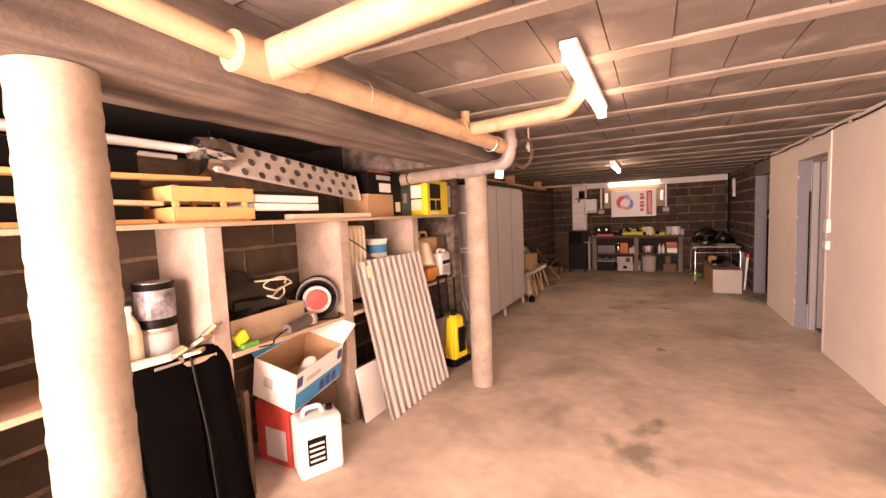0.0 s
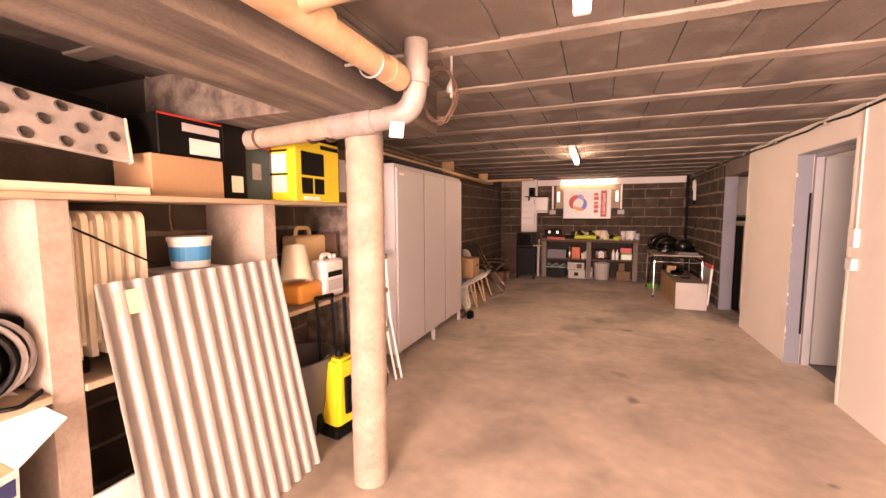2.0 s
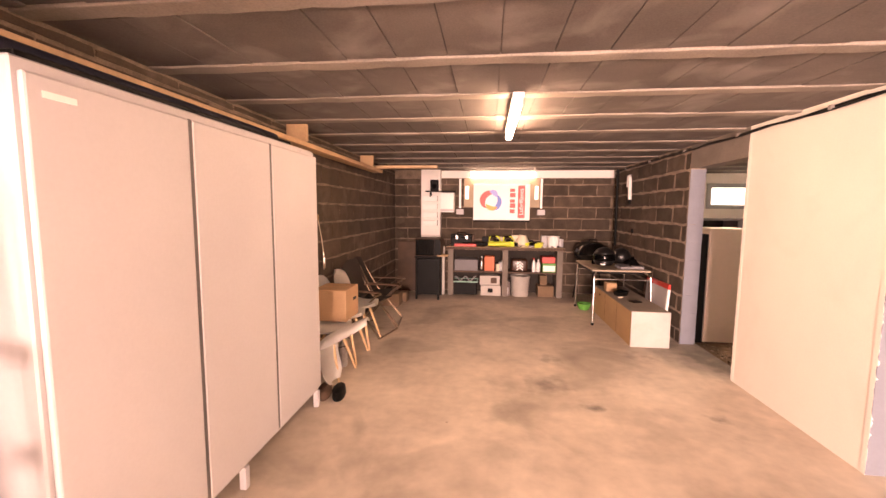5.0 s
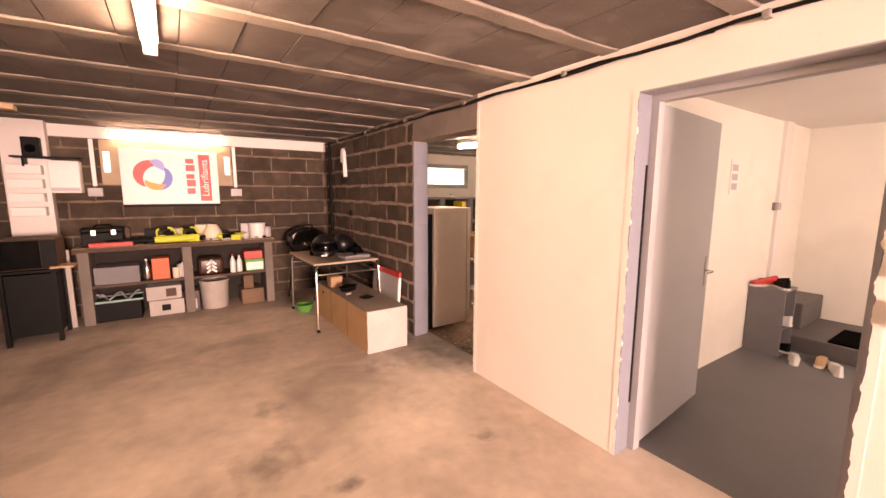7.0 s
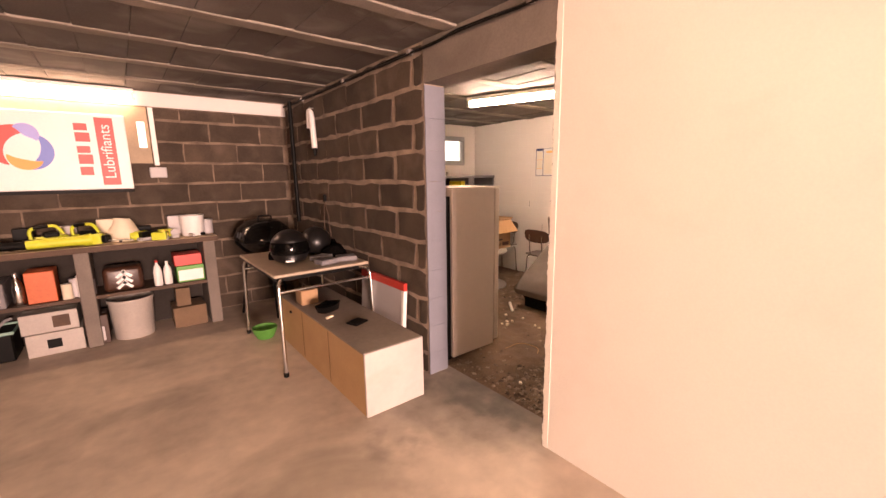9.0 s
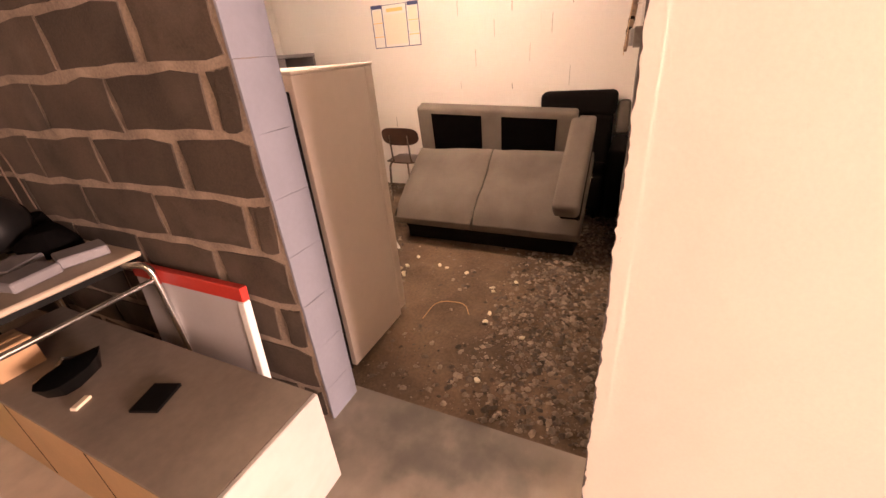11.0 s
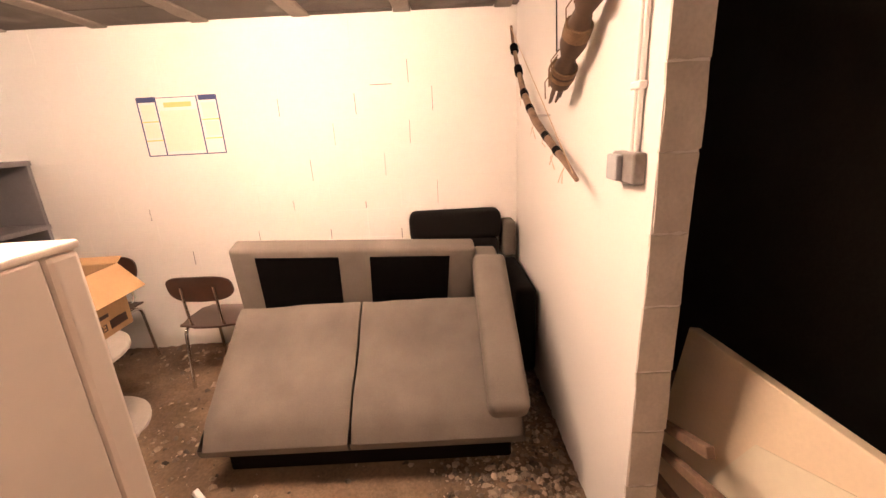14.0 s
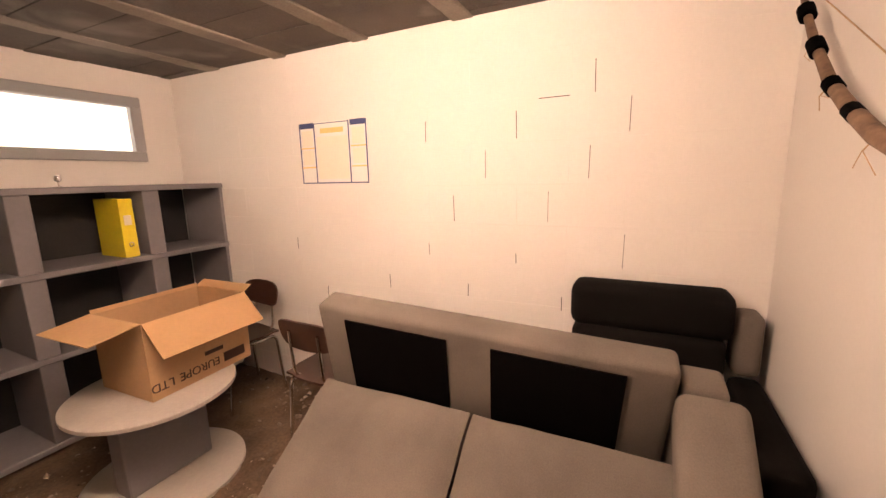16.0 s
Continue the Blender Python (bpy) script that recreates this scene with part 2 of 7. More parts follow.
STEP_GREY = material("dark_step_paint", (0.10, 0.09, 0.088), 0.6, vary=0.2, scale=4, bump=0.05)
AMBER_PRINT = material("amber_print", (0.86, 0.58, 0.22), 0.6, vary=0.05, bump=0.0)
LEATHER = material("tan_leather", (0.16, 0.095, 0.05), 0.8, vary=0.3, scale=20, fine=150, bump=0.3)
LEMON = material("lemon_paper", (0.82, 0.77, 0.48), 0.6, vary=0.06, bump=0.0)
PLANNER = material("planner_print", (0.80, 0.74, 0.62), 0.6, vary=0.04, bump=0.0)
CREAM = material("cream_label", (0.74, 0.66, 0.50), 0.6, vary=0.06, bump=0.0)


SHELF_CONCRETE = material("daubed_concrete", (0.36, 0.30, 0.25), 0.9, vary=0.3, scale=5, fine=60, bump=0.35, dark=(0.20, 0.165, 0.135), dark_scale=3.0, dark_amount=0.75)
DIMPLED = material("dimpled_plastic", (0.50, 0.455, 0.41), 0.45, vary=0.2, scale=9, fine=40, bump=0.08, dark=(0.25, 0.22, 0.2), dark_scale=4, dark_amount=0.6)


def board_marked(m, amount=0.5):
    """Long streaks left by the shuttering, drawn out along y."""
    nt = m.node_tree
    b = nt.nodes["Principled BSDF"]
    src = b.inputs["Base Color"].links[0].from_socket
    geo = nt.nodes.new("ShaderNodeNewGeometry")
    mp = nt.nodes.new("ShaderNodeMapping")
    mp.inputs["Scale"].default_value = (11, 0.7, 11)
    nt.links.new(geo.outputs["Position"], mp.inputs["Vector"])
    tex = nt.nodes.new("ShaderNodeTexNoise")
    tex.inputs["Scale"].default_value, tex.inputs["Detail"].default_value = 1.0, 5
    nt.links.new(mp.outputs["Vector"], tex.inputs["Vector"])
    r = nt.nodes.new("ShaderNodeMapRange")
    r.inputs["From Min"].default_value, r.inputs["From Max"].default_value = 0.36, 0.66
    r.inputs["To Min"].default_value, r.inputs["To Max"].default_value = 1 - amount, 1 + amount
    nt.links.new(tex.outputs["Fac"], r.inputs["Value"])
    v = nt.nodes.new("ShaderNodeVectorMath")
    v.operation = "SCALE"
    nt.links.new(src, v.inputs[0])
    nt.links.new(r.outputs["Result"], v.inputs["Scale"])
    nt.links.new(v.outputs["Vector"], b.inputs["Base Color"])
    return m


BEAM_CONCRETE = board_marked(material("board_marked_concrete", (0.135, 0.109, 0.089), 0.9, vary=0.35, scale=3.5, fine=80, bump=0.35, dark=(0.075, 0.06, 0.05), dark_scale=1.6, dark_amount=0.8))

# ---- building blocks ----
def thing(name, at, label, category, group="", rz=0.0, kind=""):
    ob = new(name)
    ob.empty_display_size = 0.1
    ob.matrix_world = pose(*at, 0, 0, rz)
    return tagged(ob, label, category, group, kind)


def part(name, bm, mat, parent, label="", smooth=False):
    me = bpy.data.meshes.new(name)
    bmesh.ops.recalc_face_normals(bm, faces=bm.faces[:])
    if smooth:
        for f in bm.faces:
            f.smooth = True
    bm.to_mesh(me)
    bm.free()
    if smooth:
        me.set_sharp_from_angle(angle=radians(40))
    me.materials.append(mat)
    ob = new(name, me)
    ob.parent = parent
    if label:
        tagged(ob, label)
    return ob


def solo(name, bm, mat, label, category, kind="", group="", smooth=False):
    return tagged(part(name, bm, mat, None, "", smooth), label, category, group, kind)


def add_box(bm, x0, y0, z0, x1, y1, z1, bevel=0.0, seg=1, m=None):
    c = ((x0 + x1) / 2, (y0 + y1) / 2, (z0 + z1) / 2)
    r = bmesh.ops.create_cube(bm, size=1, matrix=Matrix.Translation(c) @ Matrix.Diagonal((abs(x1 - x0), abs(y1 - y0), abs(z1 - z0), 1)))
    vs = r["verts"]
    if bevel:
        es = list({e for v in vs for e in v.link_edges})
        q = bmesh.ops.bevel(bm, geom=es, offset=bevel, segments=seg, affect="EDGES", profile=0.5)
        vs = list({v for f in q["faces"] for v in f.verts} | {v for v in vs if v.is_valid})
    if m is not None:
        bmesh.ops.transform(bm, matrix=m, verts=vs)
    return bm


def box(x0, y0, z0, x1, y1, z1, bevel=0.0, seg=1, m=None):
    return add_box(bmesh.new(), x0, y0, z0, x1, y1, z1, bevel, seg, m)


def add_tube(bm, pts, r, seg=12, closed=False, cap=True):
    """A round bar along a line of points; r is one radius or one for each point."""
    pts = [Vector(p) for p in pts]
    rings, n = [], len(pts)
    up = None
    for i, p in enumerate(pts):
        a = pts[(i - 1) % n] if (i > 0 or closed) else p
        b = pts[(i + 1) % n] if (i < n - 1 or closed) else p
        d = (b - a).normalized()
        if up is None:
            up = d.orthogonal().normalized()
        up = (up - d * up.dot(d)).normalized()
        side = d.cross(up)
        rr = r[i] if isinstance(r, (list, tuple)) else r
        rings.append([bm.verts.new(p + (up * math.cos(k * math.tau / seg) + side * math.sin(k * math.tau / seg)) * rr) for k in range(seg)])
    for i in range(n if closed else n - 1):
        A, B = rings[i], rings[(i + 1) % n]
        for k in range(seg):
            bm.faces.new((A[k], A[(k + 1) % seg], B[(k + 1) % seg], B[k]))
    if cap and not closed:
        bm.faces.new(rings[0][::-1])
        bm.faces.new(rings[-1])
    return bm


def tube(pts, r, seg=12, closed=False):
    return add_tube(bmesh.new(), pts, r, seg, closed)


def bend(pts, radius=0.08, n=5):
    """Round the corners of a line of points."""
    pts = [Vector(p) for p in pts]
    out = [pts[0]]
    for a, b, c in zip(pts, pts[1:], pts[2:]):
        u, w = (a - b), (c - b)
        d = min(radius, u.length * 0.49, w.length * 0.49)
        p, q = b + u.normalized() * d, b + w.normalized() * d
        for k in range(n + 1):
            s = k / n
            out.append(p * (1 - s) ** 2 + b * 2 * s * (1 - s) + q * s * s)
    out.append(pts[-1])
    return out


def lathe(profile, seg=24, at=(0, 0, 0), sx=1.0, sy=1.0):
    """A turned shape from (radius, height) pairs."""
    bm = bmesh.new()
    rings = []
    for r, z in profile:
        if r < 1e-5:
            rings.append([bm.verts.new((at[0], at[1], at[2] + z))])
        else:
            rings.append([bm.verts.new((at[0] + sx * r * math.cos(k * math.tau / seg), at[1] + sy * r * math.sin(k * math.tau / seg), at[2] + z)) for k in range(seg)])
    for A, B in zip(rings, rings[1:]):
        for k in range(seg):
            j = (k + 1) % seg
            if len(A) == 1 and len(B) > 1:
                bm.faces.new((A[0], B[j], B[k]))
            elif len(B) == 1 and len(A) > 1:
                bm.faces.new((A[k], A[j], B[0]))
            elif len(A) > 1:
                bm.faces.new((A[k], A[j], B[j], B[k]))
    if len(rings[0]) > 1:
        bm.faces.new(rings[0][::-1])
    if len(rings[-1]) > 1:
        bm.faces.new(rings[-1])
    return bm


def prism(outline, z0, z1, m=None):
    """An outline in x and y drawn up from z0 to z1."""
    bm = bmesh.new()
    lo = [bm.verts.new((x, y, z0)) for x, y in outline]
    hi = [bm.verts.new((x, y, z1)) for x, y in outline]
    n = len(lo)
    bm.faces.new(lo[::-1])
    bm.faces.new(hi)
    for k in range(n):
        bm.faces.new((lo[k], lo[(k + 1) % n], hi[(k + 1) % n], hi[k]))
    if m is not None:
        bmesh.ops.transform(bm, matrix=m, verts=bm.verts[:])
    return bm


def lettering(text, size, mat, parent, m, label=""):
    """Flat letters in Blender's own font, as a mesh."""
    cu = bpy.data.curves.new("lettering", "FONT")
    cu.body, cu.size, cu.extrude, cu.align_x, cu.align_y = text, size, 0.001, "CENTER", "CENTER"
    tmp = bpy.data.objects.new("lettering", cu)
    scene.collection.objects.link(tmp)
    bpy.context.view_layer.update()
    me = bpy.data.meshes.new_from_object(tmp.evaluated_get(bpy.context.evaluated_depsgraph_get()))
    bpy.data.objects.remove(tmp)
    me.transform(m)
    me.materials.clear()
    me.materials.append(mat)
    ob = new("lettering", me)
    ob.parent = parent
    return tagged(ob, label) if label else ob


# ---- plan ----
EAST = 1.53      # garage face of the wall with the doorways
EAST2 = 1.73     # its other face
NORTH = 11.46    # far wall
WEST = -2.52     # block wall behind the lockers
CEIL = 2.28
LOW = 2.21       # cellar ceiling
SOUTH = -2.5
SIDE = 4.57      # far wall of the cellar room
STUB = 7.70      # face of the cellar room's short wall


def structure(name, bm, mat, label):
    return solo(name, bm, mat, label, name.split("_")[0], "structure")


structure("floor", box(-2.7, SOUTH - 0.2, -0.2, 1.73, NORTH + 0.2, 0.0), CONCRETE_FLOOR, "worn stained bare concrete garage floor")
structure("floor_stair_hall", box(1.73, 3.5, -0.2, 5.6, 6.63, -0.004), GREY_FLOOR, "grey painted concrete hall floor")

# wall with the two doorways
bm = box(EAST, SOUTH, 0, EAST2, 5.40, CEIL + 0.05)
add_box(bm, EAST, 5.40, 2.05, EAST2, 6.35, CEIL + 0.05)
add_box(bm, EAST, 6.35, 0, EAST2, 7.68, CEIL + 0.05)
wall_east = structure("wall_east", bm, PALE_WALL, "pale rendered garage wall with a doorway")
structure("trim_jamb", box(EAST - 0.001, 6.344, 0, 1.655, 6.351, 2.05), GREY_JAMB, "lilac white painted door reveal")
structure("trim_jamb_south", box(EAST - 0.001, 5.399, 0, 1.655, 5.406, 2.05), GREY_JAMB, "lilac white painted door reveal")
structure("trim_jamb_head", box(EAST + 0.002, 5.406, 2.044, 1.655, 6.344, 2.0505), GREY_PAINT, "grey painted head of the doorway")
structure("wall_lintel", box(EAST, 7.68, 2.03, EAST2, 8.70, CEIL + 0.05), CONCRETE, "raw concrete lintel over the cellar opening")
wall_north_east = structure("wall_north_east", box(EAST + 0.006, 8.704, 0, 1.70, NORTH, CEIL + 0.05), PALE_MORTAR, "unpainted concrete block wall with thick mortar joints")
wall_north = structure("wall_north", box(-2.7, NORTH, 0, EAST2, NORTH + 0.2, CEIL + 0.05), MORTAR, "unpainted concrete block end wall of the garage")
bm = box(WEST - 0.2, SOUTH, 0, WEST, 3.095, 1.98)
add_box(bm, WEST - 0.2, 3.095, 0, WEST, NORTH, CEIL + 0.05)
add_box(bm, WEST - 0.2, SOUTH, 1.98, WEST, -1.0, CEIL + 0.05)
wall_west = structure("wall_west", bm, MORTAR, "unpainted concrete block side wall of the garage")
bm = box(-2.7, SOUTH - 0.2, 0, -1.9, SOUTH, CEIL + 0.05)
add_box(bm, 1.3, SOUTH - 0.2, 0, EAST2, SOUTH, CEIL + 0.05)
add_box(bm, -1.9, SOUTH - 0.2, 2.12, 1.3, SOUTH, CEIL + 0.05)
structure("wall_south", bm, PALE_WALL, "garage wall with a wide open doorway to daylight")
structure("ground", box(-40, -60, -0.3, 40, SOUTH - 0.2, -0.02), CONCRETE_FLOOR, "concrete drive outside the garage")

# Crawl space walls are coloured near-black in place of real shade.
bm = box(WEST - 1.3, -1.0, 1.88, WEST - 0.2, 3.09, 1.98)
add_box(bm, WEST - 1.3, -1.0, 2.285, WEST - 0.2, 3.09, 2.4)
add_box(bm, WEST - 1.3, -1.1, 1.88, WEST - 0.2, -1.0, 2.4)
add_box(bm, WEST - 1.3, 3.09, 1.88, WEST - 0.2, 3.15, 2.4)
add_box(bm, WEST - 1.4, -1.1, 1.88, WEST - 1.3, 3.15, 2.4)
structure("crawl_space", bm, SHADE_AND_CLOTH, "crawl space opening above the shelves, coloured black for shade")

# cellar room
wall_cellar_side = structure("wall_cellar_side", box(SIDE, 6.6, -0.1, SIDE + 0.2, NORTH + 0.2, CEIL + 0.05), WHITE_WALL, "white painted block wall of the cellar room")
bm = box(EAST2, NORTH, -0.1, 3.10, NORTH + 0.2, CEIL + 0.05)
add_box(bm, 4.32, NORTH, -0.1, SIDE, NORTH + 0.2, CEIL + 0.05)
add_box(bm, 3.10, NORTH, -0.1, 4.32, NORTH + 0.2, 1.60)
add_box(bm, 3.10, NORTH, 2.04, 4.32, NORTH + 0.2, CEIL + 0.05)
structure("wall_cellar_north", bm, WHITE_WALL, "white painted cellar wall with a strip window")
wall_stub = structure("wall_stub", box(2.76, STUB - 0.10, -0.1, SIDE, STUB, CEIL + 0.05), WHITE_WALL, "short white painted block wall with a raw end")
structure("wall_hall_north", box(EAST2, 6.63, -0.1, 5.6, 6.83, CEIL + 0.05), PALE_WALL, "pale rendered hall wall")
# The store's lack of light is put into this wall's near-black colour.
structure("wall_store", box(EAST2, 6.83, -0.1, SIDE, 6.86, LOW + 0.04), SHADE_AND_CLOTH, "wall of the unlit store, coloured near-black for shade")
structure("wall_hall_east", box(5.4, 3.3, -0.1, 5.6, 6.63, 2.6), PALE_WALL, "pale rendered wall at the end of the hall")
structure("wall_hall_south", box(EAST2, 3.3, 0, 5.4, 3.5, 2.6), PALE_WALL, "pale rendered hall wall")
structure("ceiling_hall", box(EAST2, 3.3, 2.235, 5.4, 6.63, 2.5), WHITE_WALL, "white hall ceiling of smooth boards")


def ceiling(name, x0, x1, y0, y1, CEIL):
    bm = box(x0, y0, CEIL + 0.022, x1, y1, CEIL + 0.25)
    k0 = math.floor((y0 - 9.05) / 0.63)
    rnd = random.Random(name)
    y = 9.05 + 0.63 * k0
    while y < y1:
        a, b = max(y0, y + 0.06), min(y1, y + 0.57)
        x = x0 + 0.02
        while x < x1 and b - a > 0.05:
            w = min(0.25, x1 - x)
            d = CEIL + 0.004 + rnd.uniform(0, 0.007)
            if w > 0.03:
                add_box(bm, x + 0.003, a, d, x + w - 0.002, b, CEIL + 0.03)
            x += 0.25
        y += 0.63
    return bm


solo("ceiling", ceiling("garage", -2.7, 1.73, SOUTH, NORTH, CEIL), CEILING_BLOCK, "raw concrete ceiling of beams and hollow blocks", "ceiling", "structure")
solo("ceiling_cellar", ceiling("cellar", 1.73, SIDE, 6.83, NORTH, LOW), CEILING_BLOCK, "raw concrete cellar ceiling of beams and blocks", "ceiling", "structure")
for name, x0, x1, z, ks in (("ceiling_rib", -2.7, 1.73, CEIL, range(-18, 4)), ("ceiling_rib_cellar", 1.73, SIDE, LOW, range(-3, 4))):
    bm = bmesh.new()
    for k in ks:
        y = 9.05 + 0.63 * k
        n = 40
        q = random.Random(k)
        rows = []
        for i in range(n + 1):
            x = x0 + (x1 - x0) * i / n
            w = 0.052 + q.uniform(-0.006, 0.006)
            d = z - 0.001 + q.uniform(-0.003, 0.003)
            rows.append([bm.verts.new(c) for c in ((x, y - w, z + 0.03), (x, y - w, d + 0.004), (x, y - w + 0.006, d), (x, y + w - 0.006, d), (x, y + w, d + 0.004), (x, y + w, z + 0.03))])
        for a, b in zip(rows, rows[1:]):
            for j in range(5):
                bm.faces.new((a[j], b[j], b[j + 1], a[j + 1]))
    solo(name, bm, CEILING_BEAM, "pale concrete ribs between the ceiling blocks", "ceiling", "structure")
bm = box(-1.66, SOUTH, 2.0, -1.22, 3.9, CEIL)
bmesh.ops.subdivide_edges(bm, edges=[e for e in bm.edges if abs(e.verts[0].co.y - e.verts[1].co.y) > 1], cuts=60)
bmesh.ops.subdivide_edges(bm, edges=[e for e in bm.edges if abs(e.verts[0].co.y - e.verts[1].co.y) < 0.01], cuts=4)
for v in bm.verts:
    if v.co.z < CEIL - 0.01:
        v.co += Vector((noise.noise(v.co * 4), 0, noise.noise(v.co * 5 + Vector((9, 0, 0))))) * 0.008
structure("beam", bm, BEAM_CONCRETE, "rough cast concrete beam on round posts")
structure("floor_cellar", box(EAST2, 6.83, -0.3, SIDE, NORTH, -0.02), DIRT, "bare earth cellar floor")


def post(x, y, label):
    t = thing("post", (x, y, 0), label, "post", "round posts under the beam")
    part("shaft", lathe([(0.098 + 0.0012 * math.sin(k * 2.1) + (0.0016 if k % 5 == 0 else 0) + 0.001 * noise.noise(Vector((k * 0.37, y, 0))), 2.0 * k / 80) for k in range(81)], 36), POST, t, smooth=True)
    return t


post(-1.43, 0.50, "round painted concrete post flaking at the top")
post(-1.415, 3.345, "round painted concrete post beside the shelves")


def tube_lamp(at, rz, label, glowing=TUBE_GLOW, half=0.61):
    t = thing("strip_light", at, label, "lamp", "fluorescent strip lights", rz)
    part("housing", box(-0.038, -half, 0.042, 0.038, half, 0.078, 0.006), WHITE, t)
    bm = tube([(0, 0.03 - half, 0.014), (0, half - 0.03, 0.014)], 0.027, 14)
    part("tube", bm, glowing, t, "glowing white diffuser", True)
    for s in (-1, 1):
        part("end_cap", box(-0.030, s * (half - 0.015) - 0.015, -0.016, 0.030, s * (half - 0.015) + 0.015, 0.041, 0.006), WHITE, t)
    return t


tube_lamp((-0.32, 2.40, 2.20), 0, "lit fluorescent strip light under the ceiling")
tube_lamp((-0.55, 7.03, 2.20), 0, "lit fluorescent strip light under the ceiling", FAR_GLOW)
tube_lamp((-0.48, NORTH - 0.07, 2.20), 90, "lit fluorescent strip light over the sign", SIGN_GLOW)
tube_lamp((2.945, 9.03, 2.12), 20, "lit fluorescent strip light in the cellar", CELLAR_GLOW)

# ---- garage, shelves ----
def shelving():
    t = thing("shelving", (-2.28, 1.7, 0), "built-in shelving of concrete uprights and wooden boards", "shelf")
    o = Vector((-2.28, 1.7, 0))
    def P(n, x0, y0, z0, x1, y1, z1, m, b=0.004):
        part(n, box(x0 - o.x, y0 - o.y, z0, x1 - o.x, y1 - o.y, z1, b), m, t)
    for y in (-1.76, -0.75, 0.25, 1.25, 2.26, 3.27):
        P("upright", WEST, y, 0, -2.06, y + 0.10, 1.56, SHELF_CONCRETE)
    for y in (-1.66, 0.8, 2.5):
        P("top_board", WEST, y if y > 0 else -1.76, 1.56, -2.03, {-1.66: 0.798, 0.8: 2.498, 2.5: 4.15}[y], 1.585, BOARD)
    for y, z in ((-0.65, 0.90), (0.35, 0.90), (1.35, 0.86), (2.36, 0.86), (3.37, 0.88)):
        P("shelf_board", WEST, y, z - 0.03, -2.05, y + (0.91 if y < 3 else 0.75), z, BOARD)
    return t


shelving()


def lockers():
    t = thing("locker_cabinet", (-2.23, 5.79, 0), "tall grey metal locker cabinet with three doors", "cabinet")
    part("body", box(-0.24, -0.96, 0.13, 0.20, 0.96, 1.97, 0.006), METAL_GREY, t)
    for k in range(3):
        y = -0.955 + k * 0.64
        d = part("door", box(0.202, y + 0.010, 0.17, 0.225, y + 0.630, 1.93, 0.008, 2), METAL_GREY, t)
        if k < 2:
            part("door_gap", box(0.2005, y + 0.629, 0.17, 0.2215, y + 0.651, 1.93), STEP_GREY, t, "dark gap between the doors")
        part("handle", lathe([(0.012, 0), (0.012, 0.02), (0.02, 0.03), (0.018, 0.04), (0, 0.042)], 12), BLACK, d).matrix_world = pose(-2.23 + 0.225, 5.79 + y + 0.57, 1.03, 0, 90, 0)
    part("maker_mark", box(0.2252, -0.90, 1.865, 0.2265, -0.80, 1.885), WHITE, t, "small white mark")
    for x in (-0.22, 0.19):
        for y in (-0.94, 0.0, 0.94):
            part("leg", box(x - 0.02, y - 0.02, 0, x + 0.02, y + 0.02, 0.13, 0.004), METAL_GREY, t)
    return t


lockers()


def workbench():
    t = thing("workbench", (-0.44, 11.22, 0), "concrete workbench with open shelves under a wooden top", "workbench")
    part("worktop", box(-1.03, -0.25, 0.84, 1.06, 0.235, 0.89, 0.006), BOARD, t)
    part("front_edge", box(-1.03, -0.256, 0.842, 1.06, -0.2505, 0.886, 0.002), RUST, t, "dark worn front edge")
    for x in (-1.0, -0.02, 0.93):
        part("upright", box(x, -0.22, 0, x + 0.10, 0.235, 0.84, 0.006), CONCRETE, t)
    for x in (-0.9, 0.08):
        # Dark shelf colour and an added near-black panel imitate shade under the worktop.
        part("shelf", box(x, -0.20, 0.42, x + (0.88 if x < 0 else 0.85), 0.222, 0.45), RUST, t, "shelf board darkened for shade")
        part("back_panel", box(x, 0.2225, 0.0, x + (0.88 if x < 0 else 0.85), 0.2345, 0.838), SHADE_AND_CLOTH, t, "added back panel, near-black for shade")
    return t


workbench()


def side_table():
    t = thing("school_table", (1.08, 9.95, 0), "school table with a pale top and chrome legs", "table")
    part("tabletop", box(-0.38, -0.52, 0.727, 0.38, 0.53, 0.75, 0.006), LAMINATE, t)
    part("apron", box(-0.36, -0.49, 0.695, 0.36, 0.50, 0.7265), BLACK, t, "black under-frame")
    for y in (-0.56, 0.47):
        k = 1 if y < 0 else -1
        for x in (-1, 1):
            part("leg", tube(bend([(x * 0.372, y - 0.03 * k, 0.02), (x * 0.365, y, 0.70), (x * 0.30, y + 0.10 * k, 0.71)], 0.05), 0.014), CHROME, t, smooth=True)
            part("rubber_foot", lathe([(0.019, 0), (0.019, 0.03), (0.016, 0.032)], 12, (x * 0.372, y - 0.03 * k, 0)), BLACK, t, "black rubber foot")
        part("cross_rail", tube([(-0.366, y, 0.63), (0.366, y, 0.63)], 0.011), CHROME, t, smooth=True)
    return t


side_table()


